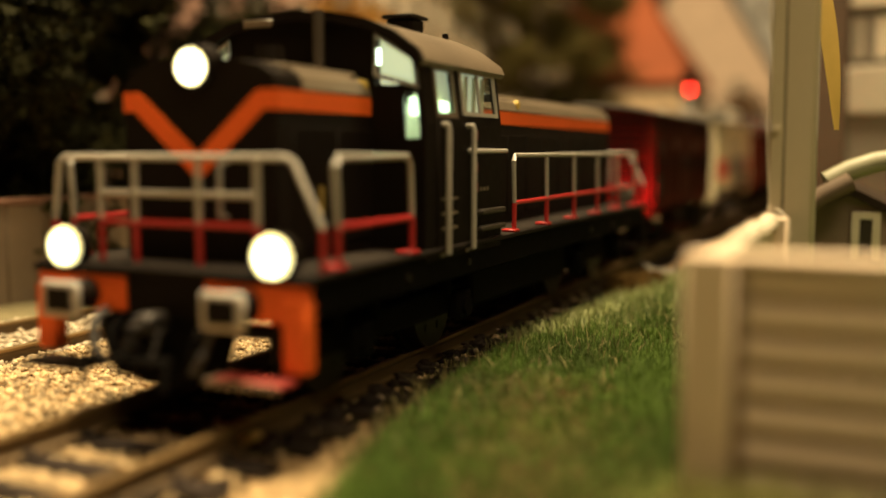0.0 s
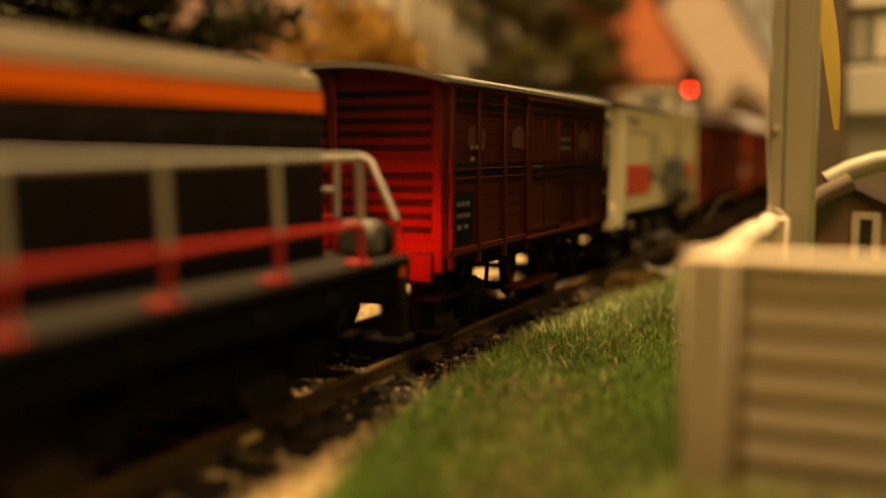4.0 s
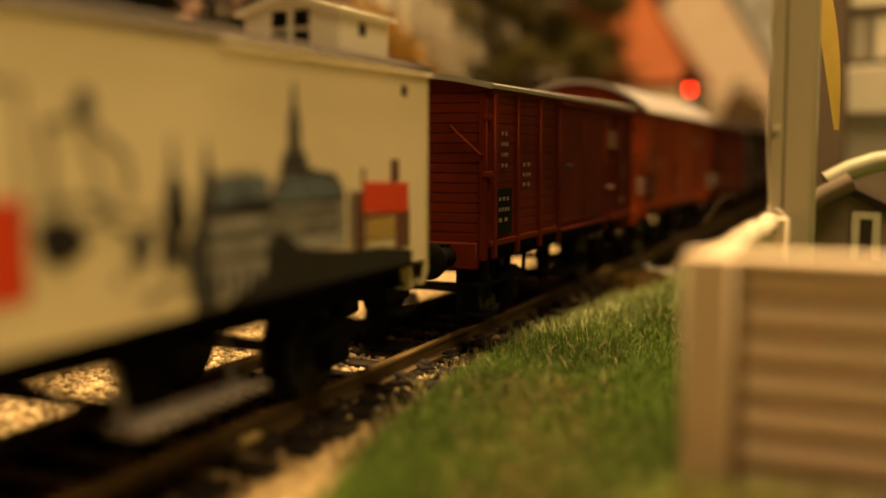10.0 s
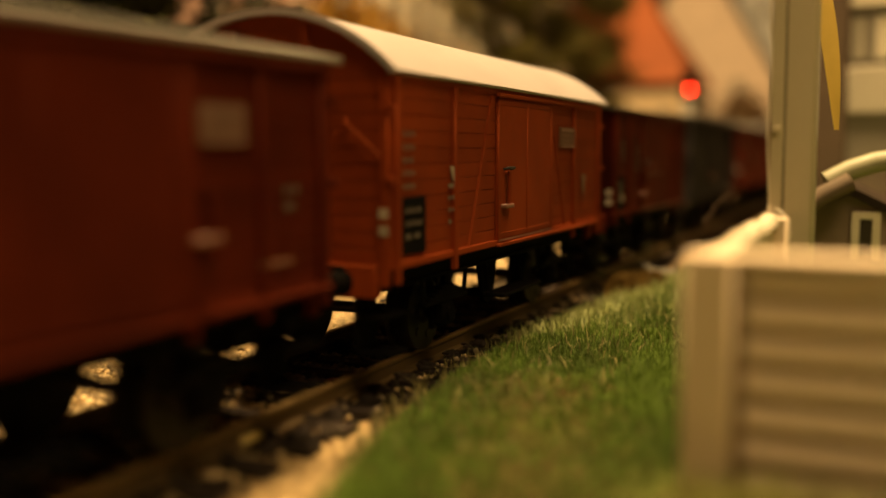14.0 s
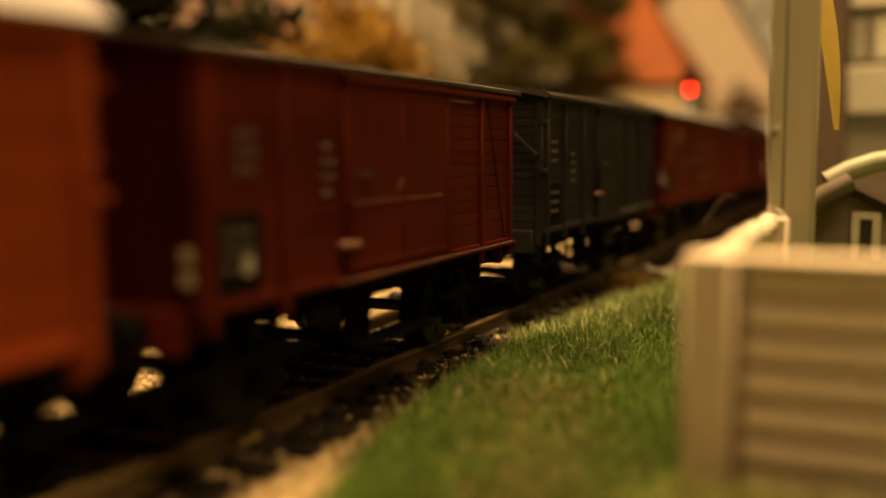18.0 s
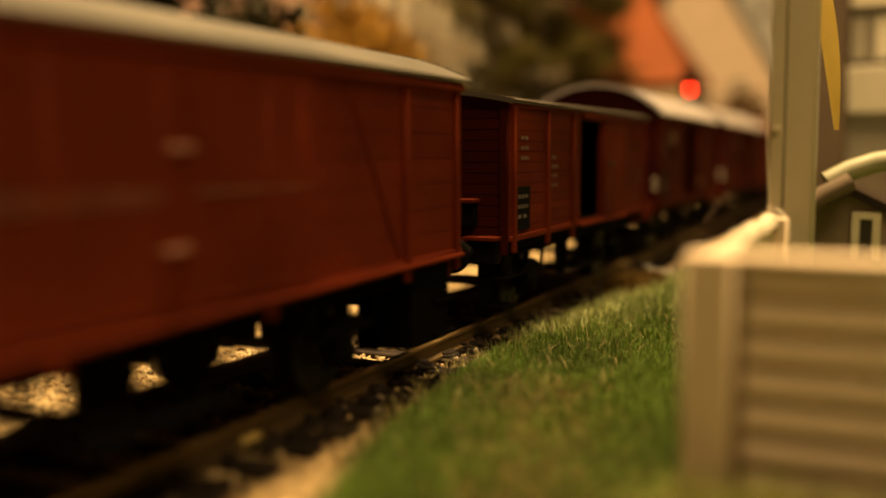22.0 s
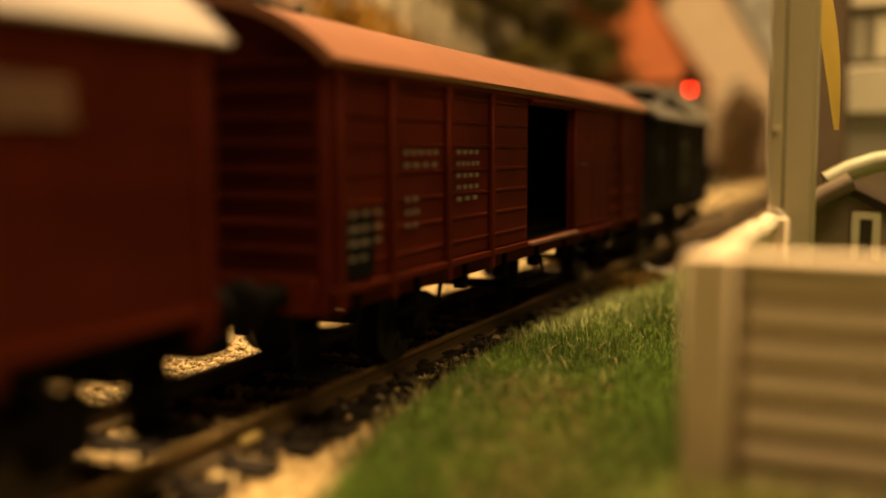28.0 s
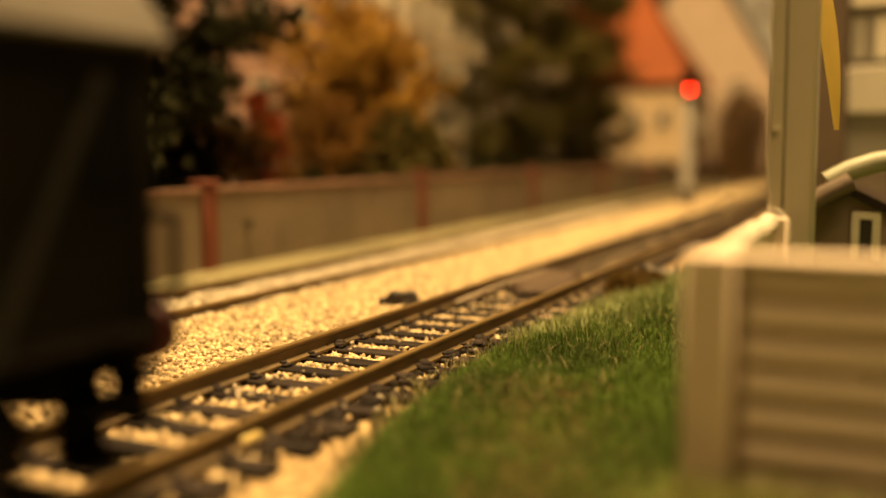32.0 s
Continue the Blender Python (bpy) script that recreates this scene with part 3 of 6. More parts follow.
scrub("bush", "brown scrub beside the distant track", [(-44 - 8 * k, 930 + 25 * k, 20, 74 + 12 * (k % 2)) for k in range(6)], surface("brown_leaves", (0.16, 0.085, 0.022), 0.8, vary=0.4, fine=300, coarse=25, bump=0.0, island=0.5))


# ---- buildings ----
PLASTER = surface("cream_plaster", (0.74, 0.56, 0.33), 0.85, vary=0.14, fine=300, coarse=12, bump=0.3, depth=0.2)
PINK = surface("pink_plaster", (0.52, 0.31, 0.22), 0.85, vary=0.16, fine=300, coarse=12, bump=0.3, depth=0.2)
GREY_WALL = surface("grey_plaster", (0.24, 0.205, 0.155), 0.8, vary=0.12, fine=300, coarse=14, bump=0.3, depth=0.2)
TILE = surface("orange_roof_tiles", (0.36, 0.088, 0.016), 0.75, vary=0.22, fine=300, coarse=15, bump=0.4, depth=0.3)
SLATE = surface("grey_slate", (0.17, 0.165, 0.16), 0.7, vary=0.25, fine=300, coarse=15, bump=0.4, depth=0.3)
DARKPANE = surface("dark_window_pane", (0.03, 0.026, 0.02), 0.15, vary=0.2, bump=0.0)
TRIM = surface("cream_trim", (0.68, 0.60, 0.45), 0.7, vary=0.1)


def window_on(parent, x, y, z, wide, high, facing, lit=None):
    """A window on a wall that faces along facing: frame, pane and sill."""
    fx, fy = facing
    def slab(a0, a1, z0, z1, d0, d1):
        if fx:
            return (x + fx * d0, x + fx * d1, y + a0, y + a1, z0, z1)
        return (x + a0, x + a1, y + fy * d0, y + fy * d1, z0, z1)
    w = part("window", Geo().box(*slab(-wide / 2, wide / 2, z, z + high, 0.0, 0.5)), DARKPANE, parent)
    rim = Geo()
    for a0, a1, z0, z1 in ((-wide / 2 - 1, -wide / 2, z - 1, z + high + 1), (wide / 2, wide / 2 + 1, z - 1, z + high + 1), (-wide / 2, wide / 2, z + high, z + high + 1), (-0.35, 0.35, z, z + high),
                           (-wide / 2, wide / 2, z + high * 0.62, z + high * 0.62 + 0.7)):
        rim.box(*slab(a0, a1, z0, z1, 0.0, 0.9))
    part("window_frame", rim, TRIM, w)
    part("window_sill", Geo().box(*slab(-wide / 2 - 1.6, wide / 2 + 1.6, z - 1.8, z - 0.8, 0.0, 2.0)), TRIM, w)
    return w


def gable_house(name, label, x0, x1, y0, y1, eave, ridge, wall_paint, roof_paint, along="y", storeys=2, group=""):
    h = thing(name, label, "house", ((x0 + x1) / 2, (y0 + y1) / 2, -0.6), group=group)
    a, b = (x1 - x0) / 2, (y1 - y0) / 2
    if along == "y":
        body = Geo().prism([(-a, 0), (a, 0), (a, eave), (0, ridge), (-a, eave)], "y", -b, b)
    else:
        body = Geo().prism([(-b, 0), (b, 0), (b, eave), (0, ridge), (-b, eave)], "x", -a, a)
    part("wall", body, wall_paint, h)
    for s in (-1, 1):
        if along == "y":
            poly = [(0, ridge + 0.2), (0, ridge + 3), (s * (a + 5), eave - 5 * (ridge - eave) / a + 3), (s * (a + 5), eave - 5 * (ridge - eave) / a + 0.2)]
            rf = part("roof", Geo().prism(poly, "y", -b - 4, b + 4), roof_paint, h)
        else:
            poly = [(0, ridge + 0.2), (0, ridge + 3), (s * (b + 5), eave - 5 * (ridge - eave) / b + 3), (s * (b + 5), eave - 5 * (ridge - eave) / b + 0.2)]
            rf = part("roof", Geo().prism(poly, "x", -a - 4, a + 4), roof_paint, h)
    part("chimney", Geo().box(-4, 4, -4, 4, ridge - 12, ridge + 14, 0.5).box(-5, 5, -5, 5, ridge + 14, ridge + 16.5, 0.4), WALL_POST, h)
    for k in range(storeys):
        z = 9 + k * (eave / storeys)
        for t in (-0.55, 0, 0.55):
            window_on(h, t * a, -b, z, 11, 16, (0, -1))
            window_on(h, a, t * b, z, 11, 16, (1, 0))
    part("plinth", Geo().box(-a - 0.8, a + 0.8, -b - 0.8, b + 0.8, 0, 4, 0.3), GREY_WALL, h)
    return h


hip = gable_house("house", "cream house with a steep orange tiled roof", -196, -98, 900, 1020, 84, 86, surface("ochre_plaster", (0.54, 0.39, 0.22), 0.85, vary=0.2, fine=300, coarse=12, bump=0.3, depth=0.2), TILE, along="x")
for ob in list(hip.children):
    if ob.name.startswith(("roof", "chimney")):
        bpy.data.objects.remove(ob)
part("roof", Geo().add([(-74, -68, 92), (52, -68, 92), (52, 66, 92), (-74, 66, 92), (-72, 0, 200), (-14, 0, 200)], [(0, 1, 5, 4), (1, 2, 5), (2, 3, 4, 5), (3, 0, 4), (3, 2, 1, 0)]), TILE, hip, "steep hipped roof of orange tiles")
gable_house("house", "tall pale house with grey slate roof", -246, -60, 1240, 1350, 120, 275, surface("pale_pink_plaster", (0.74, 0.56, 0.40), 0.85, vary=0.12), SLATE, storeys=4)
gable_house("house", "white house with slate roof far behind the track", -150, 20, 1560, 1680, 330, 400, surface("grey_white_plaster", (0.74, 0.72, 0.66), 0.85, vary=0.1), SLATE, storeys=3)
gable_house("house", "pinkish house behind the autumn trees", -260, -182, 300, 420, 110, 165, PINK, TILE, along="x", storeys=3)


def town_house(label, x0, x1, y0, y1, high):
    """A stone-faced town house with an arcade and rows of windows towards the track."""
    h = thing("town_house", label, "house", (x1, y0, -0.6))
    w, d = x1 - x0, y1 - y0
    part("wall", Geo().box(-w, 0, 0, d, 0, high), PLASTER, h)
    part("cornice", Geo().box(-w - 2, 3, -2, d + 2, high, high + 5, 0.6), TRIM, h)
    part("roof", Geo().prism([(-w - 2, high + 5), (3, high + 5), (-w * 0.35, high + 40), (-w * 0.65, high + 40)], "y", -2, d + 2), SLATE, h)
    n = int(d // 26)
    for k in range(n):
        y = (k + 0.5) * d / n
        part("archway", Geo().prism([(y - 8, 2), (y + 8, 2), (y + 8, 26), (y + 5.5, 31), (y, 33), (y - 5.5, 31), (y - 8, 26)], "x", 0.0, 0.6), DARKPANE, h, "dark archway")
        for z in range(42, int(high) - 12, 30):
            window_on(h, 0, y, z, 10, 17, (1, 0))
    for k in range(n + 1):
        y = k * d / n
        for j in range(int(high // 9)):
            part("quoin", Geo().box(0, 1.6 if j % 2 else 2.4, y - 3.2, y + 3.2, j * 9, j * 9 + 8.4, 0.4), TRIM, h)
    return h


town_house("cream stone town house with arches and quoins", -290, -186, 430, 640, 150)
town_house("cream stone town house with arches and quoins", -300, -200, 660, 860, 175)
solid("backdrop", Geo().box(-760, -750, -1500, 2600, -20, 700).box(-760, 900, 2590, 2600, -20, 700), surface("backdrop_paint", (0.34, 0.24, 0.15), 0.9, vary=0.25, fine=60, coarse=5, bump=0.0), "warm brown wall behind the layout", kind="structure")

# ---- signal ----
sig = thing("signal", "white-masted railway signal showing one red light", "signal", (-36, 560, -0.3))
part("base", Geo().box(-3.5, 3.5, -3.5, 3.5, 0, 9, 0.5), surface("dark_signal_base", (0.07, 0.05, 0.035), 0.7), sig, "dark base block")
part("mast", Geo().rod((0, 0, 9), (0, 0, 58), 3.7, 3.3, 14), RAIL_WHITE, sig, "white mast")
part("head", Geo().box(-4.2, 4.2, 1.2, 2.4, 52, 76, 0.6), BLACK, sig, "black signal board")
part("red_lamp", Geo().rod((0.6, 1.2, 64.3), (0.6, 0.7, 64.3), 1.5, 1.3, 16), glow("red_signal_glow", (1.0, 0.022, 0.006), 26.0), sig, "lit red lamp")
part("lamp_hood", Geo().rod((0.6, 1.2, 70.5), (0.6, 0.2, 70.5), 1.5, 1.4, 14), BLACK, sig)

# ---- right of the track ----
bld = thing("grey_building", "grey plastered building with curtained windows beside the track", "building", (46, 326, -0.6))
part("wall", Geo().box(0, 90, 0, 70, 0, 130), GREY_WALL, bld)
part("corner_pilaster", Geo().box(-0.8, 8.4, -2.2, 6, 0, 130, 0.3), surface("brown_pilaster", (0.11, 0.07, 0.04), 0.8, vary=0.2), bld, "brown corner pilaster")
part("plinth", Geo().box(8.4, 90, -1.2, 0, 0, 27, 0.4), surface("brown_plinth", (0.17, 0.125, 0.085), 0.8, vary=0.2), bld, "dull brown plinth")
for z in (27.0, 58.5, 90.0):
    part("sill_band", Geo().box(8.4, 90, -1.8, 0, z + 15, z + 29, 0.4), TRIM if z != 27.0 else surface("pale_band", (0.52, 0.46, 0.35), 0.7, vary=0.1), bld, "pale band under the windows")
    for x in (14.5, 32, 50, 68):
        w = part("window", Geo().box(x - 7, x + 7, -0.4, 0.2, z + 30, z + 45), DARKPANE, bld)
        part("curtain", Geo().box(x - 5.6, x - 1.0, -0.7, -0.4, z + 31, z + 44, 0.1), surface("pale_curtain", (0.40, 0.35, 0.26), 0.9), w, "pale curtain")
        part("curtain", Geo().box(x + 1.0, x + 5.6, -0.7, -0.4, z + 31, z + 44, 0.1), TRIM, w, "pale curtain")
        part("window_frame", Geo().box(x - 7.6, x - 6.6, -1.0, 0.2, z + 29.5, z + 45.5).box(x + 6.6, x + 7.6, -1.0, 0.2, z + 29.5, z + 45.5).box(x - 0.5, x + 0.5, -1.0, 0.2, z + 29.5, z + 45.5), GREY_WALL, w)

hut = thing("small_house", "small brown gabled house with a white window", "house", (60.5, 184, -0.5))
part("wall", Geo().prism([(-12, 0), (9, 0), (9, 18.5), (0, 23.0), (-12, 16.6)], "y", 0, 30), surface("dull_brown_wall", (0.23, 0.165, 0.115), 0.8, vary=0.2), hut)
part("bargeboard", Geo().prism([(-13, 16.2), (0, 23.2), (0, 24.6), (-13, 17.8)], "y", -1.4, 31), surface("dark_hut_roof", (0.035, 0.024, 0.016), 0.8, spec=0.1), hut, "dark bargeboard")
part("bargeboard", Geo().prism([(9.6, 18.4), (0, 23.2), (0, 24.6), (9.6, 19.9)], "y", -1.4, 31), surface("dark_hut_roof", (0.035, 0.024, 0.016), 0.8, spec=0.1), hut, "dark bargeboard")
wn = part("window", Geo().box(1.2, 4.6, -0.5, 0.1, 12.6, 19.4), DARKPANE, hut)
part("window_frame", Geo().box(0.6, 1.9, -0.9, 0.1, 11.6, 20.2, 0.1).box(3.9, 5.2, -0.9, 0.1, 11.6, 20.2, 0.1).box(1.9, 3.9, -0.9, 0.1, 18.9, 20.2, 0.1), TRIM, wn, "white window frame")

pipe = [(50.5, 176, 19.0), (53.5, 178, 22.0), (57, 179, 24.8), (60.5, 180, 26.8), (64.5, 181, 28.2), (70, 182, 29.0), (80, 184, 29.2)]
solid("dark_branch", Geo().tube([(60.8, 178.4, 25.0), (56.5, 177.0, 22.6), (53.0, 176.0, 20.0), (49.6, 174.5, 17.6), (48.6, 174.2, 12.0), (48.4, 174.0, 0.0)], 1.7, 10), surface("dark_branch", (0.10, 0.068, 0.04), 0.8, vary=0.3), "dark bent branch rising from the ground behind the fence", "branch")
solid("pale_hose", Geo().tube(pipe[2:], 1.8, 14), surface("pale_hose", (0.25, 0.235, 0.14), 0.5, vary=0.08), "pale green-grey hose arching over the small house", "hose")
leaf = []
for k in range(9):
    t = k / 8
    leaf.append((56.8 + 2.9 * t + 0.4 * math.sin(t * 3.1), 146.5, 54.0 - 21.0 * t))
gl = Geo()
vv = []
for k, (x, y, z) in enumerate(leaf):
    wd = 1.75 * math.sin(math.pi * min(1, 0.35 + 0.6 * k / 8)) + 0.2
    vv += [(x - wd * 0.6, y, z), (x + wd * 0.6, y + 1.2, z), (x + wd * 0.6, y + 1.5, z), (x - wd * 0.6, y + 0.3, z)]
ff = [(4 * k + j, 4 * k + (j + 1) % 4, 4 * k + 4 + (j + 1) % 4, 4 * k + 4 + j) for k in range(8) for j in range(4)] + [(0, 1, 2, 3), (32, 33, 34, 35)]
solid("yellow_strip", gl.add(vv, ff), surface("yellow_plastic", (0.72, 0.50, 0.10), 0.45, vary=0.12, bump=0.05), "curved yellow plastic strip hanging behind the pillar", "strip")

# ---- bits on the ground ----
def crumb(label, x, y, z, size, material, turn=0, name="scrap"):
    gc = Geo().box(-size[0] / 2, size[0] / 2, -size[1] / 2, size[1] / 2, 0, size[2], min(size) * 0.25)
    ob = solid(name, gc, material, label, "scrap")
    ob.matrix_world = pose(x * MM, y * MM, z * MM, 0, 0, turn)
    return ob


CHIP = surface("dark_chip", (0.03, 0.025, 0.02), 0.6)
block = Geo().prism([(-3.0, 0.0), (2.6, 0.0), (3.1, 1.2), (2.2, 2.9), (-0.6, 2.4), (-2.2, 2.7), (-3.4, 1.0)], "y", -1.6, 1.5).box(-4.6, -2.6, -1.0, 0.8, 0.2, 1.3, 0.3).box(0.4, 2.4, -1.9, -0.9, 0.0, 1.6, 0.3)
block = solid("wood_block", block, CHIP, "small dark splintered wooden block lying on the gravel", "scrap")
block.matrix_world = pose(-19.0 * MM, 170.0 * MM, 0, 2, 3, 12)
crumb("dark flat chip at the edge of the grass", 20.6, 179, 1.0, (6.0, 2.6, 0.9), CHIP, 8)
solid("curved_scrap", Geo().tube([(18.8, 212.7, 5.4), (19.7, 213.0, 4.5), (21.0, 213.6, 4.1), (22.5, 214.2, 3.9), (25.0, 215.3, 3.8)], 0.42, 8), surface("pale_scrap", (0.30, 0.27, 0.22), 0.6), "pale curved scrap lying in the grass", "scrap")
solid("dark_hook", Geo().tube([(25.0, 215.2, 0.6), (25.2, 215.4, 3.4), (25.6, 215.7, 5.4)], 0.5, 7), CHIP, "dark hooked scrap standing in the grass", "scrap")
solid("dark_hook", Geo().tube([(18.2, 212.5, 6.0), (18.9, 212.8, 3.6), (20.2, 213.2, 1.2)], 0.5, 7), CHIP, "dark hooked scrap standing in the grass", "scrap")
for x, y, a, b, t in ((13.6, 167, 6.0, 3.0, 40), (15.2, 174.5, 6.5, 3.4, 15), (16.8, 181, 5.0, 2.6, -10), (12.2, 177.5, 5.5, 2.2, 70)):
    crumb("flat tan flake lying beside the rail", x, y, 0.15, (a, b, 0.55), surface("tan_flake", (0.30, 0.205, 0.115), 0.85, vary=0.25), t)
for k in range(7):
    crumb("pale flake lying beside the track", 14.5 + rng.uniform(0, 5), 155 + 12 * k + rng.uniform(-4, 4), 0.1, (rng.uniform(1.5, 4), rng.uniform(1, 2.5), 0.5), TRIM if k % 2 else SLEEPER, rng.uniform(0, 180))
scrub("bush", "small brown dry scrub at the grass edge", [(19.5, 195, 4.5, 5.4), (17.0, 204, 4.2, 4.8), (22.0, 204, 4.0, 5.0)], surface("dry_scrub", (0.17, 0.105, 0.028), 0.9, vary=0.4, fine=300, coarse=25, bump=0.0, island=0.5, spec=0.1, thin=0.4), leaf=(0.25, 0.9), dense=210)


# ---- train ----
def vehicle(name, label, category, u0, u1):
    """An empty on the rail head at the middle of a vehicle that reaches from u0 to u1 behind the starting line."""
    ob = thing(name, label, category, (0, (u0 + u1) / 2, RT), group="vehicles of the train")
    TRAIN.append((ob, (u0 + u1) / 2))
    return ob


TRAIN, WHEELS = [], []


def wheelset_mesh(r):
    gw = Geo()
    for s in (-1, 1):
        gw.rod((s * 7.4, 0, 0), (s * 8.0, 0, 0), r + 0.9, r + 0.7, 28)
        gw.rod((s * 8.0, 0, 0), (s * 10.2, 0, 0), r, r - 0.15, 28)
        gw.rod((s * 10.2, 0, 0), (s * 10.7, 0, 0), 1.5, 1.2, 12)
        for k in range(6):
            a = k * math.pi / 3
            gw.box(s * 10.2 - 0.15, s * 10.2 + 0.15, math.cos(a) * r * 0.6 - 0.5, math.cos(a) * r * 0.6 + 0.5, math.sin(a) * r * 0.6 - 0.5, math.sin(a) * r * 0.6 + 0.5, 0.1)
    gw.rod((-11.5, 0, 0), (11.5, 0, 0), 0.8, n=10)
    return gw.mesh("wheelset", STEEL)


WHEEL = wheelset_mesh(5.2)
BUFFER = Geo()
BUFFER.rod((0, 0, 0), (0, -3.6, 0), 1.5, 1.3, 14).rod((0, -3.6, 0), (0, -6.3, 0), 0.9, n=12).rod((0, -6.3, 0), (0, -6.9, 0), 2.5, 2.6, 20).rod((0, -6.9, 0), (0, -7.2, 0), 2.6, 2.0, 20)
BUFFER.box(-1.9, 1.9, -0.5, 0.3, -1.9, 1.9, 0.15)
BUFFER = BUFFER.mesh("buffer", BLACK)
GUARD = Geo().prism([(-3.2, 11), (-2.2, 11), (-1.3, 7), (1.3, 7), (2.2, 11), (3.2, 11), (1.9, 3.4), (-1.9, 3.4)], "x", 11.8, 12.5).mesh("axle_guard", BLACK)
AXLE_BOX = Geo().box(11.6, 14.0, -1.6, 1.6, 3.8, 7.0, 0.35).rod((13.9, 0, 5.3), (14.4, 0, 5.3), 1.1, n=14).mesh("axle_box", BLACK)
SPRING = Geo()
for k in range(5):
    h = 6.6 - k * 1.15
    SPRING.box(12.6, 13.8, -h, h, 7.05 + k * 0.42, 7.5 + k * 0.42, 0.05)
SPRING.rod((13.2, -6.6, 7.3), (13.2, -7.3, 10.8), 0.35, n=6).rod((13.2, 6.6, 7.3), (13.2, 7.3, 10.8), 0.35, n=6)
SPRING = SPRING.mesh("leaf_spring", BLACK)
HOOK = Geo().box(-1.0, 1.0, -4.5, 0, -0.6, 0.6, 0.2).tube([(-2.4, -5.5, -2.6), (-2.6, -4.6, -0.4), (0, -4.3, 0), (2.6, -4.6, -0.4), (2.4, -5.5, -2.6)], 0.4, 6)
HOOK = HOOK.mesh("coupling", BLACK)


def shared(name, me, parent, m=None, label=""):
    ob = new(name, me)
    ob.parent = parent
    if m is not None:
        ob.matrix_local = m
    return tagged(ob, label)


def place(x, y, z, rz=0, rx=0):
    return pose(x * MM, y * MM, z * MM, rx, 0, rz)


def underframe(v, half, base, steps=True, tank=False, rods=True, body=BLACK):
    """Solebars, headstocks, axle guards, wheels, buffers, couplings and brake gear of a two-axle wagon."""
    for s in (-1, 1):
        sole = Geo().box(s * 11.0, s * 13.2, -half + 0.6, half - 0.6, 10.6, 13.6, 0.15)
        sole.box(s * 13.2, s * 13.7, -half + 0.6, half - 0.6, 13.1, 13.6).box(s * 13.2, s * 13.7, -half + 0.6, half - 0.6, 10.6, 11.0)
        part("solebar", sole, BLACK, v)
        part("headstock", Geo().box(-14.5, 14.5, s * half - 0.7, s * half + 0.7, 10.2, 14.0, 0.2), body, v)
    part("floor_frame", Geo().box(-14, 14, -half + 0.4, half - 0.4, 13.4, 14.2).box(-4, -3, -half, half, 11, 13.4).box(3, 4, -half, half, 11, 13.4), BLACK, v)
    for y in (-base / 2, base / 2):
        w = shared("wheelset", WHEEL, v, place(0, y, 5.2), "dull steel wheels on an axle")
        WHEELS.append((w, v, y, 5.2))
        for turn in (0, 180):
            gd = shared("axle_guard", GUARD, v, place(0, y, 0, turn))
            shared("axle_box", AXLE_BOX, gd)
            shared("leaf_spring", SPRING, gd)
        for k in (-1, 1):
            part("brake_shoe", Geo().box(-10.2, -8.2, y + k * 6.0 - 0.5, y + k * 6.0 + 0.5, 3.0, 8.2, 0.2).box(8.2, 10.2, y + k * 6.0 - 0.5, y + k * 6.0 + 0.5, 3.0, 8.2, 0.2)
                 .rod((-9, y + k * 6, 8), (-9, y + k * 7, 13), 0.4, n=6).rod((9, y + k * 6, 8), (9, y + k * 7, 13), 0.4, n=6), BLACK, v)
    for s in (-1, 1):
        for x in (-10.05, 10.05):
            shared("buffer", BUFFER, v, place(x, s * half, 11.9, 0 if s < 0 else 180))
        shared("coupling", HOOK, v, place(0, s * half, 10.6, 0 if s < 0 else 180))
        part("coupling_pocket", Geo().box(-4, 4, s * half, s * (half + 6.0), 5.6, 9.2, 0.5), BLACK, v)
        hang = part("step_hanger", Geo().box(10.8, 11.4, s * (half - 3) - 2.4, s * (half - 3) + 2.4, 3.6, 13, 0.1), BLACK, v)
        for z in (3.2, 7.6):
            part("step", Geo().box(11.4, 15.3, s * (half - 3.0) - 2.6, s * (half - 3.0) + 2.6, z, z + 0.55, 0.1), BLACK, hang)
    if rods:
        truss = Geo().tube([(12, -base / 2 + 9, 12.5), (12, -base / 6, 7.6), (12, base / 6, 7.6), (12, base / 2 - 9, 12.5)], 0.45, 6)
        truss.rod((12, -base / 6, 7.6), (12, -base / 6, 11), 0.45, n=6).rod((12, base / 6, 7.6), (12, base / 6, 11), 0.45, n=6)
        part("truss_rod", truss, BLACK, v)
    if steps:
        part("footboard", Geo().box(13.0, 16.4, -8.5, 8.5, 5.6, 6.2, 0.12).rod((13.6, -7, 6), (12.5, -7, 11), 0.35, n=6).rod((13.6, 7, 6), (12.5, 7, 11), 0.35, n=6),
             surface("worn_footboard", (0.20, 0.17, 0.15), 0.5, vary=0.3) if body is CREAM else (body if tank else BLACK), v, "long wooden footboard")
    part("brake_hanger", Geo().prism([(-4.5, 11), (3.0, 11), (1.2, 4.2), (-0.8, 3.4), (-2.8, 4.2)], "x", 10.2, 10.9).prism([(-4.5, 11), (3.0, 11), (1.2, 4.2), (-2.8, 4.2)], "x", -10.9, -10.2).rod((-10.5, -0.8, 5.0), (10.5, -0.8, 5.0), 0.7, n=8), BLACK, v, "black brake hanger")
    part("brake_cylinder", Geo().rod((-3, -5, 9.5), (-3, 3, 9.5), 2.1, n=16).rod((-3, 3, 9.5), (-3, 9, 9.5), 0.5, n=8), BLACK, v)


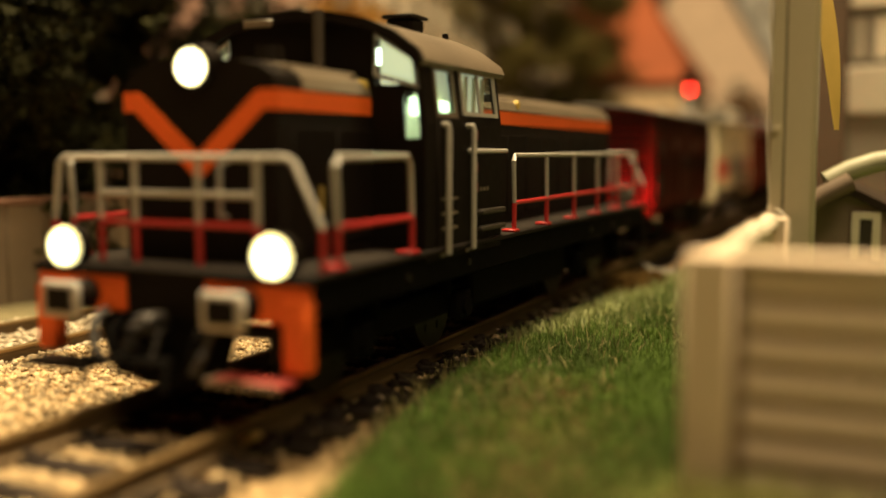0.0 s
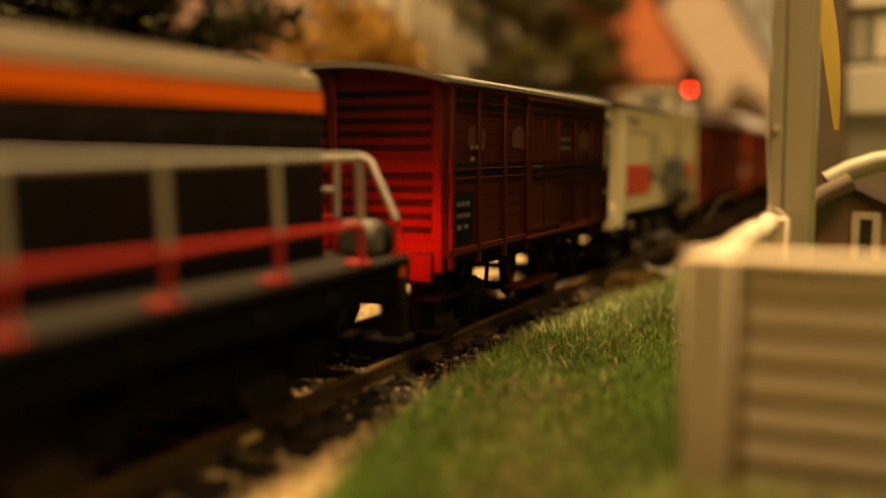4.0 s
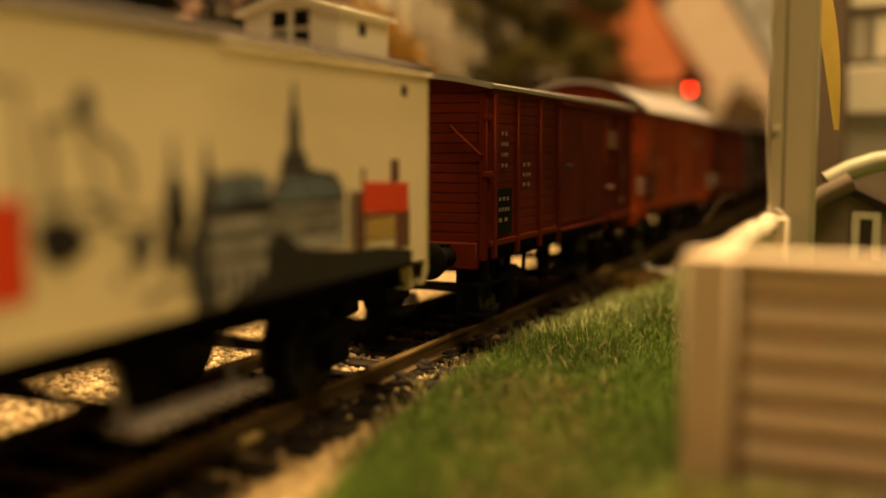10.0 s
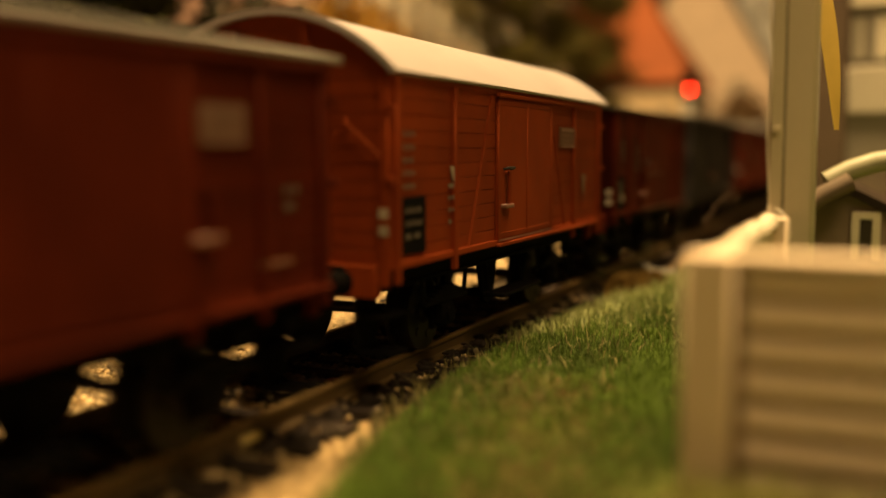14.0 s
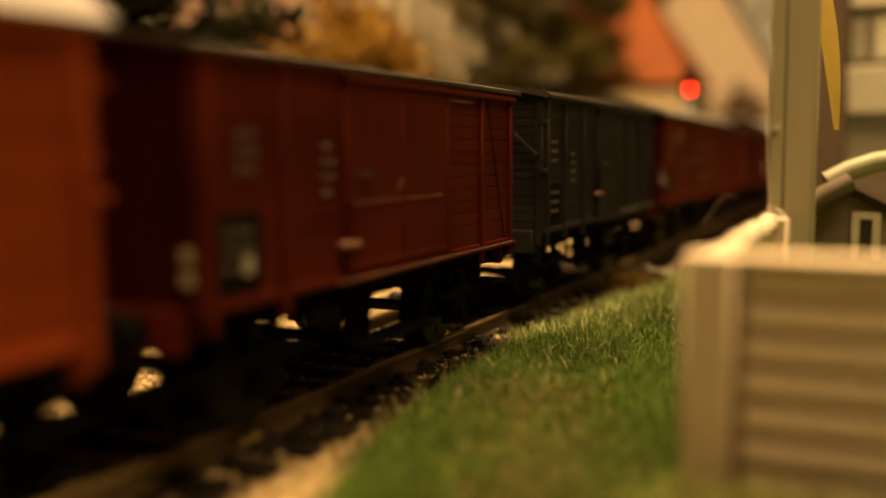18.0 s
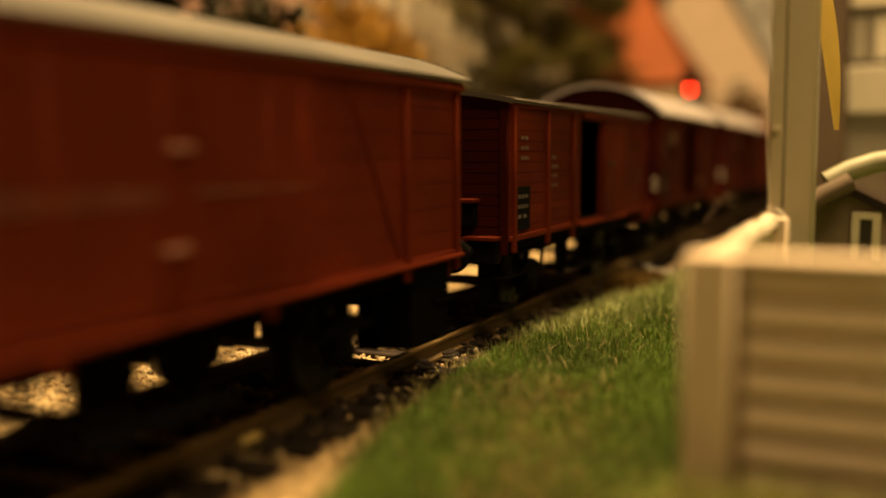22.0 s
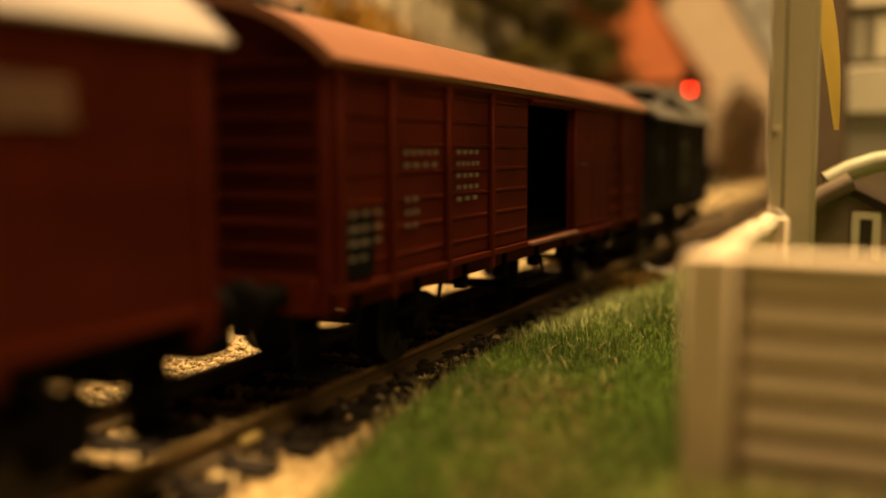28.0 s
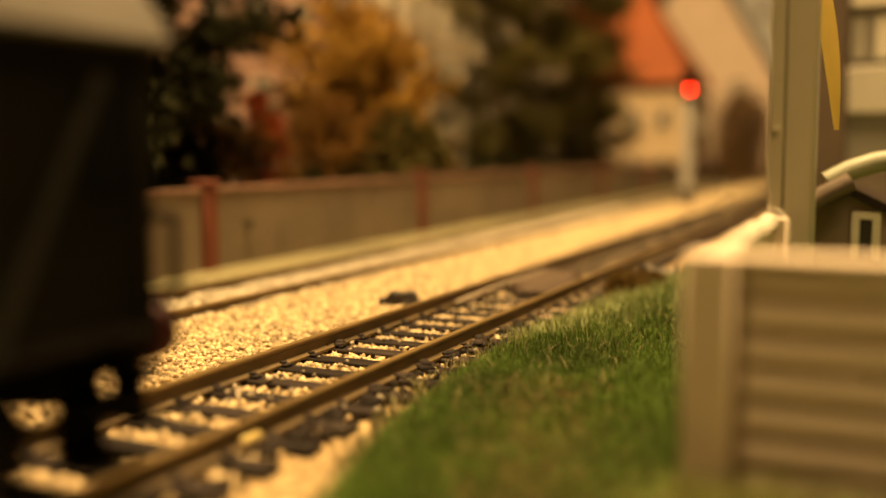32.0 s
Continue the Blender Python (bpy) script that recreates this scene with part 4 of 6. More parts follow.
def arch(half, eave, rise, n=14, thick=0.0, over=0.0):
    """Points of a roof line across the wagon, from the -x eave to the +x one."""
    r = (half * half + rise * rise) / (2 * rise)
    a = math.asin(min(1.0, half / r)) if rise < half else math.pi - math.asin(half / r)
    return [((r + thick) * math.sin(-a + 2 * a * k / n) * (1 + over), eave + rise - r + (r + thick) * math.cos(-a + 2 * a * k / n)) for k in range(n + 1)]


def lettering(v, x, y, z, rows, wide, material=None, name="lettering"):
    """Rows of small plain bars where writing stands on a wagon's side."""
    gl = Geo()
    for i, k in enumerate(rows):
        step = wide / k
        for j in range(k):
            gl.box(x, x + 0.06, y + j * step, y + j * step + step * 0.5, z - i * 1.5, z - i * 1.5 + 0.55)
    part(name, gl, material or LETTER, v, "small white markings")


def van(u0, u1, label, paint, roof_paint, eave=35.4, floor=13.9, rise=2.2, wide=16.3, posts=(), door=(-8, 8), shut=True, braces=(), ribs=False, slats=False,
        boards=True, over=0.6, base=0.62, end_boards=True, plate=True, wood=1.7, marks=(), name="covered_wagon", handrail=True, louvres=(), roof_thick=0.5, rods=False, tank=False, has_door=True, end_paint=None, sill_paint=None):
    """A two-axle covered wagon: boarded walls on posts, sliding door, arched roof and underframe. +x is the side to the camera."""
    v = vehicle(name, label, "wagon", u0, u1)
    half = (u1 - u0) / 2
    underframe(v, half, (u1 - u0) * base, rods=rods, tank=tank, body=paint)
    y0, y1 = -half, half
    d0, d1 = door
    skin = wide - 0.6
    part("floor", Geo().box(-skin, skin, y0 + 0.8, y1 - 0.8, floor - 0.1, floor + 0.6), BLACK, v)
    part("far_wall", Geo().box(-wide, -skin + 0.4, y0 + 0.3, y1 - 0.3, floor, eave, 0.1), paint, v)
    for a, b in ((y0 + 0.3, d0), (d1, y1 - 0.3)):
        part("side_wall", Geo().box(skin - 0.6, skin, a, b, floor, eave, 0.05), paint, v)
        if boards:
            z = floor
            while z < eave - 0.4:
                part("board", Geo().box(skin - 0.05, skin + 0.28, a + 0.05, b - 0.05, z + 0.03, min(z + wood, eave) - 0.03, 0.045), paint, v)
                z += wood
        if ribs:
            z = floor + 2.0
            while z < eave - 2:
                part("pressed_rib", Geo().prism([(skin - 0.1, z), (skin + 0.2, z + 0.3), (skin + 0.2, z + 0.55), (skin - 0.1, z + 0.85)], "y", a + 0.8, b - 0.8), paint, v)
                z += 3.1
        if slats:
            for z in (33.4, 32.2, 24.6, 23.4):
                part("air_slot", Geo().box(skin + 0.26, skin + 0.42, a + 0.8, b - 0.8, z, z + 0.6), PLATE, v, "dark air slot")
                part("slot_lip", Geo().prism([(skin + 0.26, z - 0.25), (skin + 0.62, z - 0.2), (skin + 0.5, z), (skin + 0.26, z)], "y", a + 0.8, b - 0.8), paint, v, "worn lip under the air slot")
    # Black board added to hide the pale roof underside and keep the inside dark.
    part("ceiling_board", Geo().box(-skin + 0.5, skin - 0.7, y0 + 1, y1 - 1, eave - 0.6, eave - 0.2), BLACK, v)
    part("lintel", Geo().box(skin - 0.6, skin + 0.3, d0, d1, eave - 1.4, eave, 0.05), paint, v)
    part("sill", Geo().box(skin - 0.6, wide + (0.1 if sill_paint is None else -0.2), y0 + 0.3, y1 - 0.3, floor - 0.5, floor + (0.35 if sill_paint is None else -0.05), 0.1), sill_paint or paint, v)
    part("eave_strip", Geo().box(skin, wide + 0.15, y0 + 0.2, y1 - 0.2, eave - 0.7, eave, 0.1), paint, v)
    for t in posts:
        y = y0 + (y1 - y0) * t
        part("post", Geo().box(skin + 0.2, wide + 0.25, y - 0.55, y + 0.55, floor - 2.2, eave - 0.5, 0.12), paint, v)
    for a, b, flip in braces:
        ya, yb = y0 + (y1 - y0) * a, y0 + (y1 - y0) * b
        if flip:
            ya, yb = yb, ya
        part("diagonal_brace", Geo().add([(skin + 0.2, ya, floor), (skin + 0.2, ya + 1.1, floor), (skin + 0.2, yb + 1.1, eave - 1), (skin + 0.2, yb, eave - 1),
                                          (wide - 0.12, ya, floor), (wide - 0.12, ya + 1.1, floor), (wide - 0.12, yb + 1.1, eave - 1), (wide - 0.12, yb, eave - 1)],
                                         [(0, 1, 2, 3), (4, 5, 6, 7), (0, 1, 5, 4), (1, 2, 6, 5), (2, 3, 7, 6), (3, 0, 4, 7)]), paint, v)
    # sliding door, shut or pushed towards the rear
    if has_door:
        w = d1 - d0
        at = d0 - 0.4 if shut else d1 + 0.2
        slide = part("sliding_door", Geo().box(skin + 0.32, wide + 0.15, at, at + w + 0.8, floor + 0.3, eave - 1.2, 0.1), paint, v, "shut sliding door" if shut else "sliding door pushed open")
        for f in (0.0, 0.48, 0.94):
            part("door_post", Geo().box(wide + 0.1, wide + 0.28, at + (w + 0.8) * f, at + (w + 0.8) * f + 1.0, floor + 0.4, eave - 1.3, 0.1), paint, slide)
        for z in (floor + 0.5, eave - 2.2):
            part("door_rail", Geo().box(wide + 0.1, wide + 0.25, at + 1.0, at + w, z, z + 0.8, 0.1), paint, slide)
        part("door_handle", Geo().tube([(wide + 0.4, at + 1.6, 24.2), (wide + 1.1, at + 1.6, 24.4), (wide + 1.1, at + 4.2, 24.4), (wide + 0.4, at + 4.2, 24.2)], 0.22, 6), STEEL, slide, "thin metal handle")
        part("door_track", Geo().box(wide, wide + 0.7, d0 - 1, min(y1 - 1, d1 + w + 2), eave - 1.1, eave - 0.5, 0.1), paint, v)
        part("lower_door_track", Geo().box(wide + 0.1, wide + 0.8, d0 - 1, min(y1 - 1, d1 + w + 2), floor - 0.6, floor - 0.1, 0.1), paint, v)
    end_paint = end_paint or paint
    # ends
    line = arch(skin, eave, rise)
    for s in (-1, 1):
        e = part("end_wall", Geo().prism([(-skin, floor)] + line + [(skin, floor)], "y", s * (half - 0.9), s * (half - 0.3)), end_paint, v)
        if end_boards:
            z = floor
            while z < eave - 0.4:
                part("end_board", Geo().box(-skin, skin, s * (half - 0.35), s * half, z + 0.06, min(z + wood, eave) - 0.06, 0.07), end_paint, e)
                z += wood
            part("end_arch", Geo().prism(arch(skin - 0.1, eave, rise - 0.15) + [(skin - 0.1, eave - 0.1), (-skin + 0.1, eave - 0.1)], "y", s * (half - 0.35), s * (half - 0.08)), end_paint, e)
        if ribs:
            z = floor + 1.2
            while z < eave + 1.5:
                for xa, xb in ((-skin + 1.2, -1.0), (1.0, skin - 1.2)):
                    part("end_rib", Geo().prism([(s * (half - 0.35), z), (s * (half + 0.55), z + 0.25), (s * (half + 0.55), z + 0.5), (s * (half - 0.35), z + 0.62)], "x", xa, xb), end_paint, e)
                z += 2.7
        if slats:
            for z in (33.6, 31.9, 30.2, 28.5, 26.8, 23.2, 21.5, 19.8, 18.1, 16.4):
                for xa, xb in ((-skin + 1.5, -0.6), (0.6, skin - 1.5)):
                    part("air_slot", Geo().box(xa, xb, s * half - 0.1, s * (half + 0.06), z, z + 0.8), PLATE, e, "dark air slot")
        for x in ((-skin + 0.4, -5.1, 5.1, skin - 0.4) if not (slats or ribs) else (-skin + 0.5, 0, skin - 0.5)):
            top = eave + rise - 0.6 - (abs(x) / skin) ** 2 * rise
            part("end_post", Geo().box(x - 0.6, x + 0.6, s * (half - 0.2), s * (half + 0.4), floor - 2.4, top, 0.12), end_paint, e)
        if handrail:
            part("end_handrail", Geo().tube([(wide - 5.6, s * (half + 0.3), 30.5), (wide - 5.6, s * (half + 1.1), 30.2), (wide - 1.0, s * (half + 1.1), 26.2), (wide - 1.0, s * (half + 0.3), 26.0)], 0.2, 6), end_paint, e)
            part("end_step", Geo().box(4.5, 10.5, s * half, s * (half + 1.4), floor - 0.6, floor - 0.1, 0.1), BLACK, e)
            part("lamp_iron", Geo().box(wide - 0.9, wide + 0.5, s * half, s * (half + 0.7), 23.2, 24.0, 0.1).box(wide - 0.9, wide + 0.5, s * half, s * (half + 0.7), 31.0, 31.8, 0.15), end_paint, e)
    # roof
    outer = arch(wide + over, eave - 0.05, rise + 0.1, 18, roof_thick)
    under = arch(wide + over, eave - 0.05, rise + 0.1, 18, 0.0)
    part("roof", Geo().prism(outer + under[::-1], "y", -half - 0.9, half + 0.9), roof_paint, v)
    for s in (-1, 1):
        part("roof_rim", Geo().prism(arch(wide + over, eave - 0.2, rise + 0.1, 18, roof_thick + 0.28) + arch(wide + over, eave - 0.2, rise + 0.1, 18, 0.0)[::-1], "y", s * (half + 0.9), s * (half + 1.15)), roof_paint, v)
    if plate:
        pl = part("number_plate_panel", Geo().box(skin + 0.2, wide + 0.02, y0 + 2.4, y0 + 8.6, floor + 1.0, floor + 7.6, 0.05), PLATE, v, "black panel with white markings")
        lettering(pl, wide + 0.03, y0 + 3.2, floor + 5.8, (3, 4, 2), 4.6)
    for t, z, rows, wd in marks:
        lettering(v, wide + 0.02, y0 + (y1 - y0) * t, z, rows, wd)
    for t in louvres:
        y = y0 + (y1 - y0) * t
        vent = part("air_vent", Geo().box(skin + 0.2, wide - 0.1, y - 3.2, y + 3.2, 28.6, 33.4, 0.05), paint, v)
        for k in range(4):
            part("vent_slat", Geo().prism([(wide - 0.1, 28.9 + k * 1.1), (wide + 0.45, 28.9 + k * 1.1), (wide - 0.1, 29.75 + k * 1.1)], "y", y - 2.9, y + 2.9), LETTER if boards == "pale" else paint, vent)
    return v


# On the vents this pale brown stands for light caught by their slats.
PALE_BROWN = surface("pale_label_paint", (0.19, 0.095, 0.055), 0.7, vary=0.2, fine=700, coarse=200, bump=0.1)
MARK = surface("bright_mark", (0.42, 0.36, 0.28), 0.6, vary=0.2, fine=900, coarse=300, bump=0.0)
SCUFF = surface("scuffed_edge", (0.30, 0.13, 0.085), 0.5, vary=0.35, fine=900, coarse=300, bump=0.1)


def label_board(v, y0, y1, z0, z1, lines=4, wide=16.3):
    """A small closed vent of horizontal slats high on the side, paled for the light it catches."""
    b = part("label_board", Geo().box(wide - 0.1, wide + 0.12, y0, y1, z0, z1, 0.05), PALE_BROWN, v, "closed vent louvre, paled for the light it catches")
    step = (z1 - z0) / lines
    for k in range(lines):
        part("board_slat", Geo().prism([(wide + 0.1, z0 + k * step + 0.1), (wide + 0.42, z0 + k * step + 0.1), (wide + 0.1, z0 + (k + 0.7) * step)], "y", y0 + 0.2, y1 - 0.2), PALE_BROWN, b)
    return b


def corner_marks(v, u0, u1, z=19.0, skin=15.7):
    """Two white squares on the leading corner post."""
    y = -(u1 - u0) / 2
    for dz in (0.0, 1.95):
        part("corner_mark", Geo().box(skin - 1.0, skin + 0.2, y - 0.48, y - 0.38, z - 1.7 + dz, z - 0.5 + dz), MARK, v, "small white square")


def latch(v, y, z, paint, high=4.6, wide=16.3):
    """A door latch: upright bar, bracket and handle."""
    b = part("door_latch", Geo().rod((wide + 0.7, y, z - high / 2), (wide + 0.7, y, z + high / 2), 0.28, n=8).box(wide, wide + 0.9, y - 0.5, y + 0.5, z + high / 2 - 0.5, z + high / 2, 0.1), paint, v, "upright door latch")
    part("latch_handle", Geo().box(wide + 0.1, wide + 1.2, y - 2.2, y + 0.9, z - high / 2 - 0.2, z - high / 2 + 0.4, 0.12), SCUFF, b, "scuffed latch handle")


def pale_line(v, y0, y1, z, high=0.18, z1=None, wide=16.3, name="scuff_line"):
    """A thin pale line on the side, for wear and for lit edges."""
    z1 = z if z1 is None else z1
    part(name, Geo().prism([(y0, z), (y1, z1), (y1, z1 + high), (y0, z + high)], "x", wide + 0.17, wide + 0.24), SCUFF, v, "thin pale line for wear and lit edges")


LAMP = glow("headlamp_glow", (1.0, 0.84, 0.40), 15.0)
# Glow of the rings added round the lenses for their yellow glare.
LAMP_GLARE = glow("headlamp_rim_glow", (1.0, 0.80, 0.28), 3.0)
TAIL = glow("tail_lamp_glow", (1.0, 0.02, 0.008), 900.0)
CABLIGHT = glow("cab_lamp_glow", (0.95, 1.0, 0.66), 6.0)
PANE_GLOW = glow("milky_guide_glow", (1.0, 0.94, 0.46), 0.72)
PANE_GLOW_DIM = glow("dim_guide_glow", (0.95, 0.93, 0.58), 0.30)
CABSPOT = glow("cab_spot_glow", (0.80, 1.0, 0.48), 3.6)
PANE = glass("window_glass")
CAB_INSIDE = surface("pale_cab_lining", (0.66, 0.68, 0.50), 0.6, vary=0.1, bump=0.0)
BUFFER_RIM = surface("pale_buffer_rim", (0.50, 0.46, 0.40), 0.5, vary=0.15)


def locomotive():
    """The dark centre-cab diesel: frame, two hoods, cab, handrails, lamps and bogies."""
    v = vehicle("diesel_locomotive", "dark brown diesel locomotive with orange stripe and white handrails", "locomotive", 78, 218)
    F, R = -69.0, 72.0
    part("platform", Geo().box(-17.6, 17.6, F, R, 14.4, 15.1, 0.15), surface("worn_platform", (0.022, 0.017, 0.013), 0.75, vary=0.3, spec=0.1), v, "grey-brown walkway with worn edge")
    part("frame", Geo().box(-16.8, 16.8, F + 0.6, R - 0.6, 10.6, 14.4, 0.3).box(-14, 14, -22, 22, 4.6, 10.6, 0.8), BLACK, v)
    for y in (-48, -30, 28, 44, 56):
        part("frame_bolt", Geo().rod((16.8, y, 12.4), (17.1, y, 12.4), 0.45, n=10), STEEL, v, "small bright bolt")
    # hoods with rounded shoulders
    side = [(9.8, 15.1), (9.8, 33.3), (9.4, 34.6), (7.8, 35.6), (5.0, 36.3), (0, 36.5)]
    outline = side + [(-x, z) for x, z in side[-2::-1]]
    cap = [(9.95, 33.35), (9.55, 34.7), (7.9, 35.75), (5.05, 36.45), (0, 36.65)]
    cap_out = cap + [(-x, z) for x, z in cap[-2::-1]]
    cap_in = [(x * 0.985, z - 0.2) for x, z in cap_out]
    for name, y0, y1 in (("short_hood", -63.5, -43), ("long_hood", -18, 66.5)):
        h = part(name, Geo().prism(outline, "y", y0, y1), LOCO_BLACK, v)
        # Paler cap puts the highlight on the dark hood's shoulder into the colour.
        part("hood_top", Geo().prism(cap_out + cap_in[::-1], "y", y0 + (5.0 if y0 < -50 else 0.6), y1 - 0.6), LOCO_TOP, h, "grey-brown rounded hood top, paled for the light on its shoulder")
        for s in (-1, 1):
            part("side_stripe", Geo().box(s * 9.75, s * 9.92, y0, y1, 31.0, 33.1), ORANGE, h, "bright orange stripe")
            for k in range(int((y1 - y0) // 9)):
                yy = y0 + 3 + k * 9
                part("hood_door", Geo().box(s * 9.7, s * 9.98, yy, yy + 8.2, 16.5, 29.3, 0.08), LOCO_BLACK, h)
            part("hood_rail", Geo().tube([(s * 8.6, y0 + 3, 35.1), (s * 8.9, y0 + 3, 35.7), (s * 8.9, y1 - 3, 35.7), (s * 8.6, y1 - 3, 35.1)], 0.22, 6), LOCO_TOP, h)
        end = y0 if name == "short_hood" else y1
        e = -1 if name == "short_hood" else 1
        # the stripe dips to a point on the hood's end
        vee = [(9.8, 33.1), (7.6, 33.1), (0, 26.6), (-7.6, 33.1), (-9.8, 33.1), (-9.8, 31.0), (-8.3, 31.0), (0, 23.6), (8.3, 31.0), (9.8, 31.0)]
        part("vee_stripe", Geo().prism(vee, "y", end + e * 0.02, end + e * 0.16), ORANGE, h, "orange stripe meeting in a V")
        part("lamp_housing", Geo().rod((0, end + e * -1.5, 35.5), (0, end + e * 1.0, 35.5), 2.6, 2.3, 20), LOCO_BLACK, h)
        if e < 0:
            part("top_headlamp", Geo().rod((0, end + e * 0.9, 35.5), (0, end + e * 1.25, 35.5), 1.7, 1.5, 20), LAMP, h, "lit round headlamp")
            part("lamp_ring", Geo().rod((0, end - 0.7, 35.5), (0, end - 1.05, 35.5), 2.0, 1.9, 24), LAMP_GLARE, h, "glowing ring added for the headlamp's yellow glare")
        part("grab_rail", Geo().tube([(3.5, end, 20), (3.5, end + e * 1.2, 20), (3.5, end + e * 1.2, 25.5), (3.5, end, 25.5)], 0.25, 6), RAIL_WHITE, h)
    part("maker_plate", Geo().box(9.98, 10.1, -55.8, -54.8, 20.0, 23.0), surface("brass_plate", (0.40, 0.29, 0.06), 0.4, 0.3), v, "small brass plate")
    part("yellow_mark", Geo().rod((9.0, -44.4, 34.6), (9.7, -44.4, 34.6), 0.75, 0.6, 14), surface("yellow_cap", (0.62, 0.44, 0.05), 0.5), v, "yellow filler cap")
    part("yellow_mark", Geo().rod((9.0, 8, 34.4), (9.9, 8, 34.4), 0.8, 0.7, 14), surface("yellow_cap_far", (0.62, 0.44, 0.05), 0.5), v, "yellow filler cap")
    part("exhaust", Geo().rod((0, -50, 36.8), (0, -50, 39.0), 1.8, 1.6, 16), LOCO_BLACK, v)
    # cab
    c0, c1, w, top = -43.5, -18.6, 17.0, 37.7

    def lean(geo):
        """The cab's sides lean inwards above the waist."""
        geo.v = [(x - math.copysign(0.13 * max(0.0, z - 30.0), x), y, z) for x, y, z in geo.v]
        return geo

    cab = part("cab_floor", Geo().box(-w, w, c0, c1, 14.2, 15.3), LOCO_BLACK, v)
    for s in (-1, 1):
        for a, b, z0, z1 in ((c0, c0 + 3.6, 13.6, 30), (c0, c0 + 3.6, 30, top), (c0 + 3.6, c0 + 9.4, 13.6, 30), (c0 + 3.6, c0 + 9.4, 30, 31.0), (c0 + 3.6, c0 + 9.4, 36.9, top), (c0 + 9.4, c0 + 11.6, 13.6, 30), (c0 + 9.4, c0 + 11.6, 30, top),
                             (c0 + 11.6, c1 - 1.4, 13.6, 30), (c0 + 11.6, c1 - 1.4, 30, 31.4), (c0 + 11.6, c1 - 1.4, 37.1, top), (c1 - 1.4, c1, 13.6, 30), (c1 - 1.4, c1, 30, top)):
            part("cab_side_panel", lean(Geo().box(s * (w - 0.7), s * w, a, b, z0, z1)), LOCO_BLACK, cab)
        for a, b, z0, z1, nm in ((c0 + 3.6, c0 + 9.4, 31.0, 36.9, "door_window"), (c0 + 11.6, c1 - 1.4, 31.4, 37.1, "side_window")):
            win = part(nm, lean(Geo().box(s * (w - 0.5), s * (w - 0.25), a, b, z0, z1)), PANE, cab, "clear cab window")
            win.visible_shadow = False
            rim = Geo()
            for q in ((a - 0.1, a + 0.45, z0 - 0.1, z1 + 0.1), (b - 0.45, b + 0.1, z0 - 0.1, z1 + 0.1), (a, b, z0 - 0.1, z0 + 0.4), (a, b, z1 - 0.4, z1 + 0.1)):
                rim.box(s * (w - 0.1), s * (w + 0.22), *q)
            part("window_rim", lean(rim), RAIL_WHITE if nm == "side_window" else LOCO_TOP, win, "pale window rubber")
        part("sliding_pane_bar", lean(Geo().box(s * (w - 0.2), s * (w + 0.15), c0 + 17.4, c0 + 17.9, 31.5, 37.0)), RAIL_WHITE, cab)
        part("cab_door", Geo().box(s * (w - 0.1), s * (w + 0.2), c0 + 3.2, c0 + 10.4, 14.5, 30.8, 0.1), LOCO_BLACK, cab)
        for z in (17.2, 19.0, 20.8):
            part("door_louvre", Geo().box(s * (w + 0.15), s * (w + 0.35), c0 + 4.2, c0 + 8.8, z, z + 0.35), LOCO_TOP, cab)
        for yy in (c0 + 4.6, c0 + 12.5):
            part("cab_handrail", Geo().tube([(s * w, yy, 30.0), (s * (w + 0.9), yy, 30.0), (s * (w + 1.0), yy, 29.4), (s * (w + 1.0), yy, 14.3), (s * w, yy, 14.1)], 0.36, 8), RAIL_WHITE, cab, "white vertical handrail")
        part("cab_grab_bar", Geo().tube([(s * w, c0 + 13.0, 26.8), (s * (w + 0.7), c0 + 13.2, 26.8), (s * (w + 0.7), c0 + 25.0, 26.8), (s * w, c0 + 25.2, 26.8)], 0.32, 7), RAIL_WHITE, cab, "white horizontal grab bar")
        for z in (30.2, 26.0, 23.4):
            part("works_plate", Geo().box(s * w, s * (w + 0.12), c0 + 14.7, c0 + 16.2, z - 2.0, z - 0.7), surface("dark_red_plate", (0.11, 0.014, 0.009), 0.6, vary=0.3), cab, "small dark red plate")
        lettering(cab, s * (w + 0.02), c0 + 14.6, 21.5, (5,), 6, LOCO_TOP)
    for y, e in ((c0, -1), (c1, 1)):
        a, b = (y, y + 0.7) if e < 0 else (y - 0.7, y)
        for s in (-1, 1):
            for xa, xb, z0, z1 in ((10.3, 14.2, 14.2, 34.2), (14.2, 16.5, 14.2, 28.3), (14.2, 16.5, 33.6, 34.2), (16.5, w, 14.2, 30.0), (9.2, 10.3, 14.2, 40.6), (10.3, 16.2, 34.2, 34.6)):
                part("cab_end_panel", Geo().box(s * xa, s * xb, a, b, z0, z1), LOCO_BLACK, cab)
            up = part("end_window", Geo().prism([(s * 10.3, 35.8), (s * 16.3, 34.2), (s * 15.7, 37.7), (s * 10.3, 40.6)], "y", (a + b) / 2 - 0.12, (a + b) / 2 + 0.12), PANE, cab, "clear end window")
            lw = part("lower_end_window", Geo().box(s * 14.2, s * 16.5, (a + b) / 2 - 0.12, (a + b) / 2 + 0.12, 28.3, 33.6), PANE, cab, "clear lower end window")
            up.visible_shadow = lw.visible_shadow = False
            part("window_rim", Geo().tube([(s * 10.5, y + e * 0.1, 35.8), (s * 16.2, y + e * 0.1, 34.3), (s * 15.7, y + e * 0.1, 37.5), (s * 10.5, y + e * 0.1, 40.5), (s * 10.5, y + e * 0.1, 35.8)], 0.3, 6), RAIL_WHITE, up)
        part("cab_end_panel", Geo().box(-9.2, 9.2, a, b, 14.2, 41.2), LOCO_BLACK, cab)
